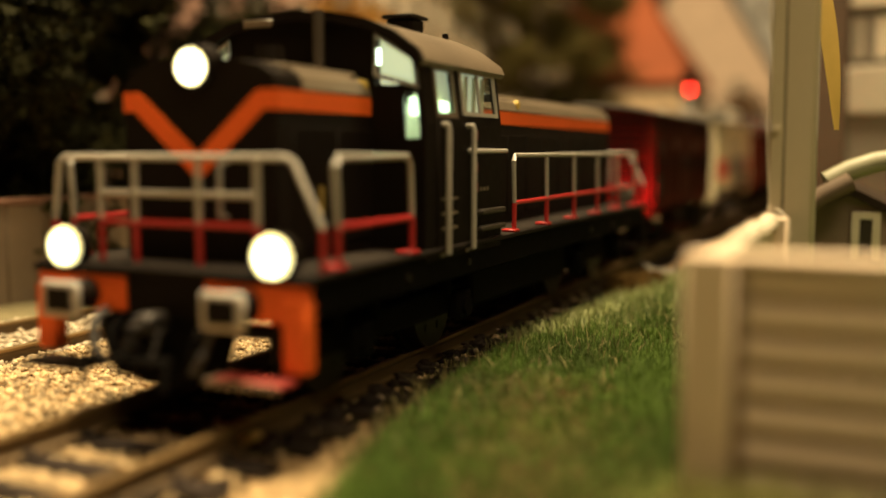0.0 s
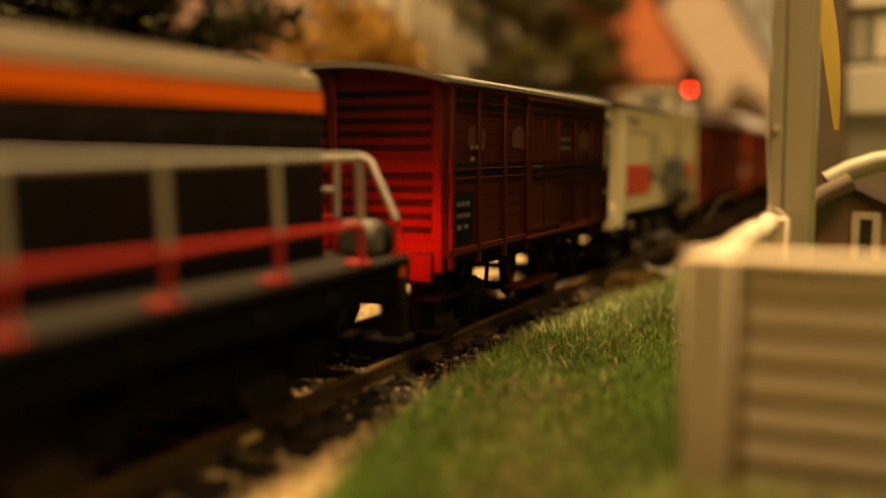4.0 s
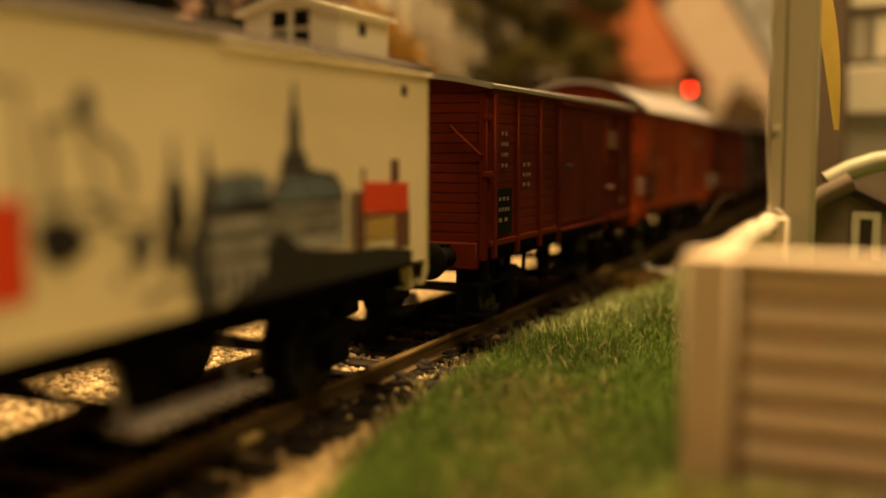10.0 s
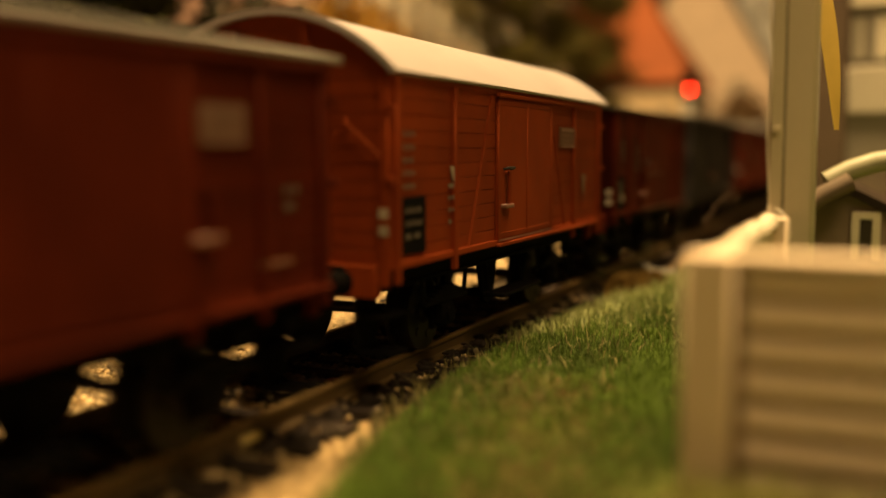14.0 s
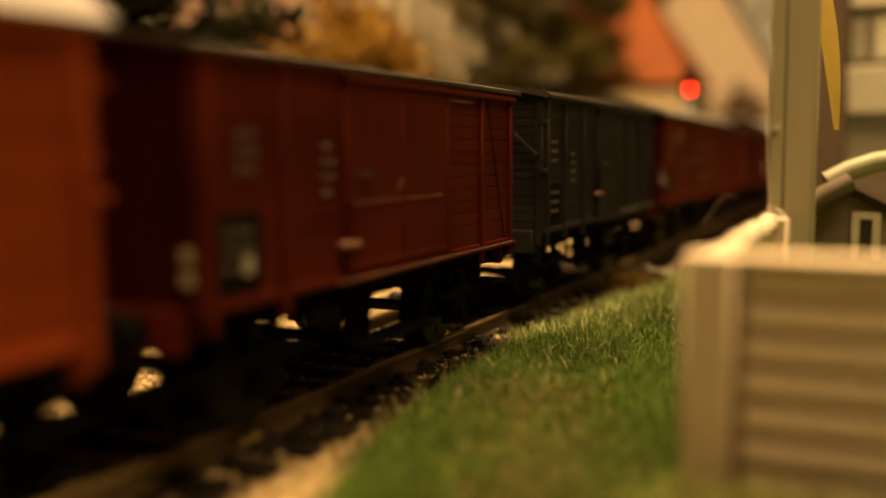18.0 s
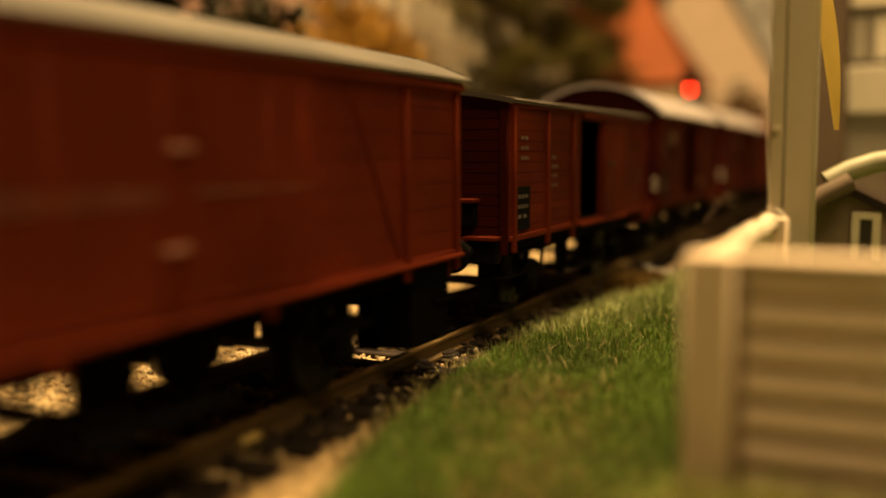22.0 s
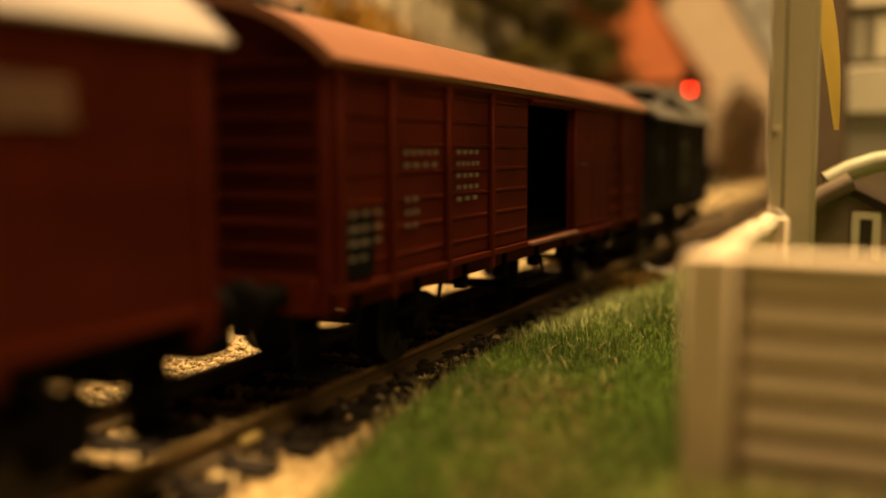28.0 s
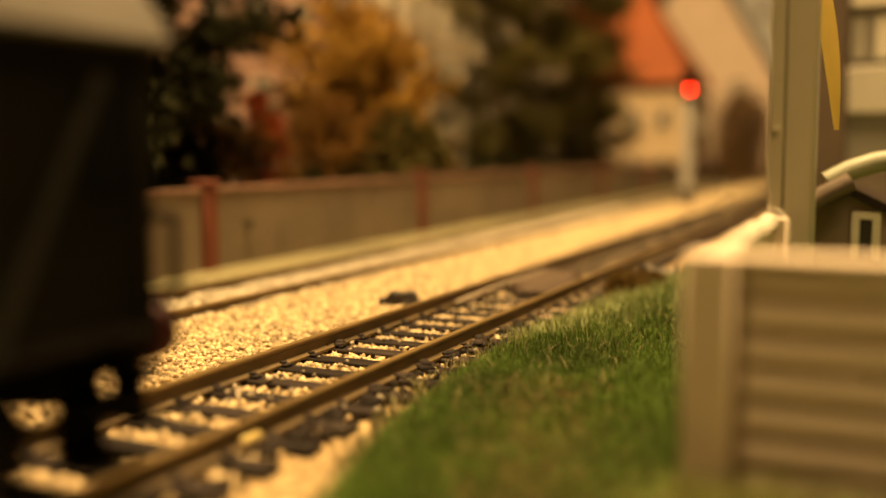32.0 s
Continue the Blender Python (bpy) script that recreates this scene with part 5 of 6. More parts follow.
        for s in (-1, 1):
            part("cab_end_panel", Geo().prism([(s * 16.2, 30.0), (s * 17.0, 30.0), (s * 16.1, top), (s * 15.8, top)], "y", a, b), LOCO_BLACK, cab)
    lining = Geo().box(-16, 16, -31, -30.4, 15.3, 33).box(-9, 9, c0 + 1, c0 + 1.4, 20, 36)
    part("cab_lining", lining, CAB_INSIDE, cab, "pale lit cab interior")
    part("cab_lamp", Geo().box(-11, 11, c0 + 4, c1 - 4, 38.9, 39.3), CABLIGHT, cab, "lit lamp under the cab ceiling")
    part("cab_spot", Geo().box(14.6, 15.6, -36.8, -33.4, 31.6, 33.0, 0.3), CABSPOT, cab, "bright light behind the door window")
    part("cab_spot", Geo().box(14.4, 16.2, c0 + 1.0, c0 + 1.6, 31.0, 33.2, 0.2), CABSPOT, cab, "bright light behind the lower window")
    # Glowing panels added behind the windows stand in for the lit cab inside.
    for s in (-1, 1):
        part("light_guide", Geo().prism([(s * 10.4, 34.8), (s * 15.9, 34.0), (s * 15.3, 37.4), (s * 10.4, 40.2)], "y", c0 + 1.5, c0 + 1.8), PANE_GLOW, cab, "glowing panel added behind the end window for the lit cab")
        part("light_guide", Geo().box(s * 14.1, s * 14.4, c0 + 3.0, c1 - 0.8, 30.6, 37.2), PANE_GLOW_DIM, cab, "glowing panel added behind the side windows for the lit cab")
    # Strip stands in for a reflection at the front of the roof.
    part("roof_glint", Geo().box(-7.0, -2.8, c0 - 1.85, c0 - 1.6, 41.9, 42.8, 0.1), LOCO_TOP, v, "pale strip put in for a glint on the roof front")
    for z in (16.2, 18.4):
        part("side_step", Geo().box(w, w + 0.9, -27.6, c1 - 0.3, z, z + 0.7, 0.15), surface("pale_step", (0.05, 0.038, 0.026), 0.6, vary=0.2), cab, "pale step bar under the cab side")
    for k in range(4):
        yy = c0 + 12.6 + 2.9 * k
        part("blind", Geo().add([(15.0, yy, 31.6), (15.0, yy + 1.0, 31.6), (14.6, yy + 2.2, 36.6), (14.6, yy + 1.2, 36.6), (15.2, yy, 31.6), (15.2, yy + 1.0, 31.6), (14.8, yy + 2.2, 36.6), (14.8, yy + 1.2, 36.6)],
                                [(0, 1, 2, 3), (4, 5, 6, 7), (0, 1, 5, 4), (1, 2, 6, 5), (2, 3, 7, 6), (3, 0, 4, 7)]), CAB_INSIDE, cab, "pale slanting blind behind the side window")
    # roof with steep shoulders
    shell = [(17.1, 37.3), (16.6, 38.4), (13.4, 40.7), (9.6, 42.3), (5.0, 43.2), (0, 43.5)]
    shell += [(-x, z) for x, z in shell[-2::-1]]
    inner = [(x * 0.97, z - 0.55) for x, z in shell]
    part("cab_roof", Geo().prism(shell + inner[::-1], "y", c0 - 0.6, c1 + 0.9), surface("cab_roof_paint", (0.15, 0.115, 0.075), 0.42, vary=0.15, fine=600, coarse=50, bump=0.12), v, "dull grey-brown cab roof")
    part("roof_visor", Geo().prism([(x * 1.005, z + 0.12) for x, z in shell] + [(x * 0.95, z - 0.9) for x, z in shell][::-1], "y", c0 - 1.5, c0 - 0.6), LOCO_BLACK, v, "dark front edge of the cab roof")
    for y in (c0 + 0.2, c1 - 0.8):
        part("cab_gable", Geo().prism([(x * 0.985, z - 0.3) for x, z in shell] + [(-15.9, top - 0.1), (-10.2, 40.6), (10.2, 40.6), (15.9, top - 0.1)], "y", y, y + 0.6), LOCO_BLACK, cab)
    part("roof_vent", Geo().box(4.6, 8.4, -29.5, -25.5, 42.6, 44.3, 0.3).box(4.2, 8.8, -30, -25, 44.3, 44.8, 0.15), LOCO_BLACK, v)
    part("exhaust_pipe", Geo().rod((4.0, c0 - 2.2, 35.8), (4.0, c0 - 2.2, 43.4), 0.7, n=14), surface("sooty_pipe", (0.045, 0.034, 0.022), 0.6, vary=0.3), v, "dull upright exhaust pipe")
    part("exhaust_box", Geo().box(5.6, 9.4, c1 + 1.4, c1 + 5.4, 36.4, 41.4, 0.25).box(5.2, 9.8, c1 + 1.0, c1 + 5.8, 41.4, 42.0, 0.15), LOCO_BLACK, v, "black box behind the cab")
    part("roof_horn", Geo().rod((9.5, -21, 41.5), (9.5, -21, 43.0), 0.5, n=8), LOCO_BLACK, v)
    # handrails: white above, red below
    low, high = 19.3, 26.2

    def rail(points, material, label):
        part("handrail", Geo().tube(points, 0.35, 8), material, v, label)

    for s in (-1, 1):
        x = s * 17.1
        for y0, y1, n in ((F + 4.6, F + 21.3, 1), (-13.8, 61.4, 5)):
            rail([(x, y0 + 0.4, low), (x, y0, high - 0.8), (x, y0 + 0.8, high), (x, y1 - 0.8, high), (x, y1, high - 0.8), (x, y1 + 0.4, low)], RAIL_WHITE, "white handrail")
            rail([(x, y0 + 0.4, low), (x, y1 + 0.4, low)], RAIL_RED, "red lower rail")
            for k in range(n + 1):
                y = y0 + (y1 - y0) * k / n
                rail([(x, y + 0.4, low), (x, y + 0.4, 15.1)], RAIL_RED, "red post foot")
                part("post_foot", Geo().box(x - s * 1.6, x + s * 0.5, y - 0.6, y + 1.6, 15.1, 15.5, 0.1), RAIL_RED, v)
                if 0 < k < n:
                    rail([(x, y, high), (x, y + 0.4, low)], RAIL_WHITE, "white post")
    for e, y in ((-1, F + 2.2), (1, R - 2.2)):
        rail([(-17.1, y, low), (-16.2, y, high - 0.6), (-15.4, y, high), (13.0, y, high), (13.9, y, high - 0.5), (17.1, y, low)], RAIL_WHITE, "white end handrail")
        rail([(-10.5, y, 22.4), (9.8, y, 22.4)], RAIL_WHITE, "white middle rail")
        rail([(-10.5, y, low), (9.8, y, low)], RAIL_RED, "red lower end rail")
        for x in (-10.5, -5.8, 2.4, 9.6):
            rail([(x, y, high), (x, y, low)], RAIL_WHITE, "white post")
            rail([(x, y, low), (x, y, 15.1)], RAIL_RED, "red post foot")
        for x in (-17.1, 17.1):
            rail([(x, y, low), (x, y, 15.1)], RAIL_RED, "red post foot")
        # end beam, steps, buffers, lamps
        yb = F if e < 0 else R
        part("buffer_beam", Geo().box(-17, -5, yb - 0.6, yb + 0.6, 10.2, 14.2, 0.2).box(5, 17, yb - 0.6, yb + 0.6, 10.2, 14.2, 0.2), ORANGE, v, "orange buffer beam")
        part("beam_centre", Geo().box(-5, 5, yb - 0.5, yb + 0.5, 9.6, 14.2, 0.2), LOCO_BLACK, v)
        part("beam_top", Geo().box(-17.4, 17.4, yb - 0.9, yb + 0.9, 14.0, 14.9, 0.15), LOCO_BLACK, v)
        for s in (-1, 1):
            part("corner_plate", Geo().box(s * 14.2, s * 17.2, yb - 1.0, yb + 0.8, 5.6, 12.8, 0.3), ORANGE if e < 0 else LOCO_BLACK, v, "orange corner plate with step" if e < 0 else "black corner plate")
            st = part("corner_step", Geo().box(s * 8.0, s * 15.8, yb + e * 0.5, yb + e * 4.2, 4.6, 5.1, 0.1), surface("dull_red_step", (0.36, 0.045, 0.03), 0.6, vary=0.2) if s * e < 0 else LOCO_BLACK, v, "red step" if s * e < 0 else "black step")
            part("step_rim", Geo().box(s * 7.7, s * 16.1, yb + e * 4.2, yb + e * 4.5, 4.5, 5.25, 0.08).box(s * 7.7, s * 8.0, yb + e * 0.5, yb + e * 4.3, 4.5, 5.25, 0.08), LOCO_TOP if s * e < 0 else LOCO_BLACK, st, "dull rim of the step")
            b = part("buffer", Geo().rod((s * 10.05, yb, 11.8), (s * 10.05, yb + e * 4.0, 12.1), 1.7, 1.5, 16), LOCO_BLACK, v)
            part("buffer_head", Geo().box(s * 10.05 - 2.6, s * 10.05 + 2.6, yb + e * 4.0, yb + e * 4.7, 9.9, 13.7, 0.6), BUFFER_RIM, b, "pale square-edged buffer head")
            part("buffer_face", Geo().box(s * 10.05 - 1.7, s * 10.05 + 1.7, yb + e * 4.65, yb + e * 4.85, 10.6, 13.0, 0.08), LOCO_BLACK, b)
            lamp = part("lamp_body", Geo().rod((s * 13.1, yb + e * -1.2, 16.7), (s * 13.1, yb + e * 0.8, 16.7), 2.3, 2.2, 20), LOCO_BLACK, v)
            if e < 0:
                part("headlamp", Geo().rod((s * 13.1, yb - 0.75, 16.7), (s * 13.1, yb - 1.1, 16.7), 1.75, 1.5, 20), LAMP, lamp, "lit round headlamp")
                part("lamp_ring", Geo().rod((s * 13.1, yb - 0.6, 16.7), (s * 13.1, yb - 0.9, 16.7), 2.25, 2.1, 24), LAMP_GLARE, lamp, "glowing ring added for the headlamp's yellow glare")
            else:
                part("lamp_hood", Geo().box(s * 13.1 - 2.3, s * 13.1 + 2.3, yb - 4.6, yb - 1.2, 15.1, 19.2, 0.7), surface("grey_lamp_hood", (0.12, 0.10, 0.075), 0.5, vary=0.2), lamp, "grey lamp housing")
                part("tail_lamp", Geo().rod((s * 13.1, yb + 0.75, 16.7), (s * 13.1, yb + 1.1, 16.7), 1.3, 1.1, 16), TAIL, lamp, "lit red tail lamp")
                # Tube added to narrow the red light thrown backwards.
                tube = Geo()
                for turn in (0.0, math.pi):
                    bow = [turn + math.pi * k / 10 for k in range(11)]
                    tube.prism([(s * 13.1 + 1.75 * math.cos(b), 16.7 + 1.75 * math.sin(b)) for b in bow] + [(s * 13.1 + 1.42 * math.cos(b), 16.7 + 1.42 * math.sin(b)) for b in bow[::-1]], "y", yb - 1.2, yb + 2.2)
                part("lamp_tube", tube, BLACK, lamp, "dark tube added round the red lens to narrow its glow")
        part("coupler", Geo().box(-1.6, 1.6, yb, yb + e * 6.5, 5.2, 6.3, 0.3).tube([(-5, yb + e * 7, 4.2), (-5, yb + e * 6.2, 6.6), (5, yb + e * 6.2, 6.6), (5, yb + e * 7, 4.2)], 0.5, 6), BLACK, v)
        part("plough", Geo().prism([(-8.6, 9.8), (8.6, 9.8), (7.0, 4.6), (2.6, 3.0), (-2.6, 3.0), (-7.0, 4.6)], "y", yb - e * 0.4, yb + e * 0.9), BLACK, v)
        hk = part("coupling_hook", Geo().box(-1.1, 1.1, yb + e * 0.9, yb + e * 4.4, 8.6, 10.8, 0.4).tube([(0, yb + e * 4.0, 9.8), (0, yb + e * 5.6, 9.6), (0, yb + e * 6.0, 8.4), (0, yb + e * 5.0, 7.6)], 0.6, 8), surface("oily_hook", (0.035, 0.03, 0.026), 0.4, 0.5, vary=0.3), v, "dark oily coupling hook")
        part("screw_link", Geo().tube([(-1.6, yb + e * 3.4, 9.4), (-1.9, yb + e * 4.8, 6.4), (0, yb + e * 5.4, 4.9), (1.9, yb + e * 4.8, 6.4), (1.6, yb + e * 3.4, 9.4)], 0.38, 7), STEEL, hk)
        for xx in (-7.6, 7.6):
            part("brake_hose", Geo().tube([(xx, yb + e * 0.6, 10.4), (xx * 0.97, yb + e * 2.6, 9.4), (xx * 0.9, yb + e * 3.4, 7.0), (xx * 0.72, yb + e * 3.2, 5.2)], 0.5, 8), surface("grey_hose", (0.045, 0.042, 0.04), 0.5, vary=0.2), v, "grey bent brake hose")
        part("air_hose", Geo().tube([(5.2, yb + e * 0.5, 10), (5.4, yb + e * 2.4, 8.6), (4.9, yb + e * 2.9, 6.4)], 0.4, 7), BLACK, v)
        part("air_hose", Geo().tube([(-5.2, yb + e * 0.5, 10), (-5.4, yb + e * 2.4, 8.6), (-4.9, yb + e * 2.9, 6.4)], 0.4, 7), BLACK, v)
    # bogies
    big = wheelset_mesh(6.1)
    for yc in (-41, 41):
        part("bogie_frame", Geo().box(-13.6, -12.0, yc - 22, yc + 22, 5.2, 8.8, 0.4).box(12.0, 13.6, yc - 22, yc + 22, 5.2, 8.8, 0.4).box(-12, 12, yc - 3, yc + 3, 5.5, 10.6, 0.3), BLACK, v)
        for y in (yc - 14, yc + 14):
            wl = shared("wheelset", big, v, place(0, y, 6.1), "dull steel wheels on an axle")
            WHEELS.append((wl, v, y, 6.1))
            for s in (-1, 1):
                part("axle_box", Geo().box(s * 13.4, s * 15.2, y - 2.2, y + 2.2, 4.2, 8.2, 0.4).rod((s * 15.2, y, 6.1), (s * 15.7, y, 6.1), 1.3, n=14), BLACK, v)
                part("bogie_spring", Geo().rod((s * 13.8, y - 4, 8.0), (s * 13.8, y - 4, 11), 1.0, n=10).rod((s * 13.8, y + 4, 8.0), (s * 13.8, y + 4, 11), 1.0, n=10), BLACK, v)


locomotive()

# ---- wagons, front to rear ----
van(233.4, 309, "dark red-brown ventilated wagon with slotted walls and pale roof", DEEP_BROWN, LIGHT_GREY_ROOF, posts=(0.02, 0.14, 0.27, 0.4, 0.6, 0.73, 0.86, 0.98), slats=True, rise=2.2,
    handrail=False, tank=True, marks=((0.1, 27.0, (3, 2), 5), (0.62, 28.5, (4, 3), 6)), name="ventilated_wagon")
vented = TRAIN[-1][0]
for z in (33.4, 32.2, 24.6, 23.4, 22.2):
    part("long_air_slot", Geo().box(16.52, 16.6, -6.0, 36.4, z, z + 0.5), PLATE, vented, "dark narrow air slot")
    part("slot_lip", Geo().box(16.52, 16.7, -6.0, 36.4, z - 0.22, z), DEEP_BROWN, vented, "thin lip under the slot")
for y in (-30.5, -14.0, 3.5, 20.5):
    part("worn_patch", Geo().prism([(y, 27.4), (y + 5.6, 27.0), (y + 6.4, 29.4), (y + 3.4, 30.6), (y + 0.4, 29.8)], "x", 16.03, 16.08), surface("faded_brown", (0.085, 0.024, 0.012), 0.7, vary=0.5, fine=500, coarse=180), vented, "faded brown patch")
part("rear_pipe", Geo().tube([(16.2, 37.0, 33.0), (16.6, 38.6, 32.6), (16.6, 38.8, 24.0), (16.4, 38.6, 14.0), (15.0, 38.2, 10.5)], 0.4, 8), BLACK, vented, "black pipe down the trailing corner")
for z in (30.0, 24.5, 18.5):
    part("rear_bracket", Geo().box(15.6, 17.2, 37.7, 39.2, z, z + 0.7, 0.12), MARK, vented, "small pale bracket")


def cream_wagon():
    v = van(325.1, 408.9, "cream wagon with red and white flag and printed city skyline", CREAM, GREY_ROOF, boards=False, end_boards=False, rise=2.6, plate=False, name="cream_wagon", eave=36.0,
            door=(-7, 7), handrail=False, tank=True, over=0.2, has_door=False, sill_paint=BLACK)
    y0 = -41.9
    x = 16.32

    def decal(name, poly, material, label="", lift=0.0):
        part(name, Geo().prism([(y0 + a, z) for a, z in poly], "x", x + lift, x + 0.08 + lift), material, v, label)

    part("side_sheet", Geo().box(15.6, x, y0 + 0.3, -y0 - 0.3, 13.9, 35.6, 0.05), CREAM, v, "smooth cream side panel")
    decal("flag_red_half", [(1.4, 17.2), (23.6, 17.2), (23.6, 23.8), (1.4, 23.8)], FLAG_RED, "red lower half of the flag")
    decal("flag_edge", [(1.4, 30.8), (23.6, 30.8), (23.6, 31.05), (1.4, 31.05)], INK, "thin black line round the flag")
    decal("flag_edge", [(23.6, 17.2), (23.85, 17.2), (23.85, 31.05), (23.6, 31.05)], INK)
    # skyline, printed flat on the side
    def skyline(name, shapes, material, lift):
        if len(shapes) < 7:
            for poly in shapes:
                decal(name, poly, material, "printed city drawing", lift)
            return
        gs = Geo()
        for poly in shapes:
            gs.prism([(y0 + a, z) for a, z in poly], "x", x + lift, x + lift + 0.05)
        tagged(part(name, gs, material, v, "fine printed lines of the city drawing"), kind="stuff")

    def rect(a, b, c, d):
        return [(a, c), (b, c), (b, d), (a, d)]

    def row(a, b, z0, z1, n, fill=0.55):
        w = (b - a) / n
        return [rect(a + k * w, a + (k + fill) * w, z0, z1) for k in range(n)]

    # dark trees along the foot
    skyline("drawing_tree_line", [[(43.4, 13.95), (79.6, 13.95), (79.6, 15.4), (72, 16.4), (66, 16.6), (62, 17.0), (58.5, 17.4), (55.5, 18.0), (53.6, 19.2), (51.8, 19.5), (50.6, 18.4), (50.0, 16.0), (46.5, 14.8)]], INK, 0.12)
    # long palace front with dark roof, left of the dome
    skyline("drawing_front", [rect(41.6, 50.4, 18.2, 21.2), rect(50.8, 63.8, 17.4, 21.9), rect(41.7, 50.4, 14.6, 17.6)], INK_PALE, 0.03)
    skyline("drawing_roof", [[(41.6, 21.2), (51.2, 21.2), (51.4, 22.6), (49.6, 24.6), (45.0, 24.7), (42.0, 22.8)], [(51.5, 22.0), (64.0, 22.0), (63.8, 23.4), (62.2, 24.3), (57.6, 24.9), (52.8, 24.7), (51.6, 23.6)],
                              [(40.6, 13.95), (43.6, 13.95), (42.2, 18.2), (40.4, 21.0)]], INK_GREY, 0.05)
    skyline("drawing_mass", [[(40.4, 13.95), (42.4, 13.95), (42.4, 22.6), (41.2, 23.4), (40.6, 20.6), (39.2, 19.4)], [(36.9, 18.6), (38.8, 17.6), (39.2, 21.4), (38.6, 23.2), (37.2, 22.4)]], INK, 0.045)
    skyline("drawing_slate", [[(43.2, 22.2), (51.0, 22.8), (50.6, 24.7), (44.0, 24.8)], [(52.0, 22.2), (63.4, 22.2), (63.2, 23.4), (61.8, 24.2), (53.0, 24.5)]], surface("slate_blue_ink", (0.13, 0.165, 0.19), 0.6, vary=0.5, fine=1400, coarse=300, bump=0.0), 0.07)
    skyline("drawing_spire", [[(37.2, 20.6), (40.0, 20.6), (39.4, 24.0), (38.5, 25.0), (38.1, 28.2), (37.7, 25.0), (37.0, 23.5)], [(41.2, 22.6), (44.4, 22.6), (43.6, 24.8), (42.7, 25.4), (42.2, 27.8), (41.8, 25.2)]], INK_GREY, 0.04)
    skyline("drawing_tower", [[(52.7, 25.0), (57.8, 25.0), (56.9, 26.6), (53.6, 26.6)], [(54.1, 26.8), (56.3, 26.8), (56.0, 28.9), (54.4, 28.9)], [(54.2, 29.1), (56.2, 29.1), (55.9, 30.2), (54.5, 30.2)], [(54.7, 30.4), (55.7, 30.4), (55.3, 33.2), (55.1, 33.2)]], INK_GREY, 0.04)
    lines = row(42.0, 50.2, 19.0, 20.4, 9) + row(51.4, 63.4, 20.3, 21.5, 11) + row(51.4, 63.4, 18.6, 19.6, 11) + row(42.4, 49.8, 14.8, 16.9, 4, 0.5) + row(52.5, 63.0, 22.5, 23.5, 10, 0.25)
    lines += [rect(42.4, 51.2, 21.4, 22.6), rect(41.5, 50.5, 17.7, 18.1), rect(50.8, 64.0, 21.8, 22.05), rect(50.8, 63.8, 19.8, 20.0), rect(51.6, 63.6, 23.6, 23.8), rect(52.4, 58.1, 24.9, 25.15), rect(53.4, 57.1, 26.5, 26.75), rect(54.0, 56.4, 28.8, 29.05),
              rect(54.3, 56.1, 30.15, 30.4), rect(50.4, 50.9, 17.6, 24.4), rect(63.7, 64.1, 17.4, 22.6), [(57.6, 24.9), (62.2, 24.3), (64.0, 22.4), (64.3, 22.4), (62.4, 24.6), (57.6, 25.15)]]
    lines += row(53.2, 57.4, 25.3, 26.3, 5, 0.35) + row(54.3, 56.2, 27.1, 28.5, 3, 0.4) + row(45.0, 49.8, 24.7, 25.3, 5, 0.3) + [rect(65.2, 65.7, 17.0, 22.8), rect(66.4, 66.8, 17.0, 21.6)]
    skyline("drawing_outline", lines, INK, 0.09)
    # outlined monument, black crest and leaves
    def stroke(points, wide):
        out = []
        for (a0, z0), (a1, z1) in zip(points, points[1:]):
            d = math.hypot(a1 - a0, z1 - z0)
            na, nz = -(z1 - z0) / d * wide / 2, (a1 - a0) / d * wide / 2
            out.append([(a0 + na, z0 + nz), (a1 + na, z1 + nz), (a1 - na, z1 - nz), (a0 - na, z0 - nz)])
        return out

    mono = stroke([(26.6, 22.6), (25.8, 24.6), (26.0, 26.2), (25.4, 28.4), (27.2, 28.9), (28.6, 29.0), (28.3, 30.2), (28.9, 31.0), (29.7, 30.8), (29.9, 29.6), (29.4, 28.8), (31.2, 27.6), (32.8, 26.6), (33.4, 24.8), (32.9, 23.2)], 0.42)
    mono += stroke([(28.7, 28.8), (29.6, 26.4), (30.4, 24.2), (31.6, 22.6), (30.0, 21.9)], 0.25) + stroke([(24.6, 23.2), (27.6, 23.6), (30.2, 23.4), (31.4, 22.4), (28.6, 21.8), (26.0, 22.4)], 0.3)
    mono += stroke([(31.0, 21.6), (33.4, 20.6), (35.6, 21.2), (37.2, 20.2)], 0.35) + stroke([(33.4, 20.6), (34.2, 19.2), (33.6, 17.8)], 0.3) + stroke([(31.6, 22.4), (36.0, 22.2), (38.2, 21.6)], 0.2)
    skyline("drawing_monument", mono, INK_GREY, 0.06)
    skyline("drawing_monument", [[(28.4, 29.0), (29.6, 29.0), (29.7, 30.8), (28.9, 31.0), (28.3, 30.2)], [(33.0, 20.4), (35.2, 21.0), (35.6, 19.6), (34.8, 18.2), (33.6, 18.6)]], INK_GREY, 0.04)
    skyline("drawing_crest", [[(24.3, 21.6), (25.0, 19.8), (26.4, 19.0), (28.0, 19.6), (29.2, 20.4), (28.4, 21.6), (26.8, 22.2), (25.2, 22.3)]], INK, 0.05)
    dots = [rect(31.5 + 1.7 * k + 0.5 * math.sin(5 * k), 32.1 + 1.7 * k + 0.5 * math.sin(5 * k), 17.2 + 1.4 * math.sin(2.3 * k), 17.7 + 1.4 * math.sin(2.3 * k)) for k in range(6)]
    skyline("drawing_leaf", dots + stroke([(35.0, 15.4), (37.2, 16.4), (39.8, 16.0)], 0.25) + [rect(36.6, 37.0, 17.2, 20.4)], INK_GREY, 0.03)
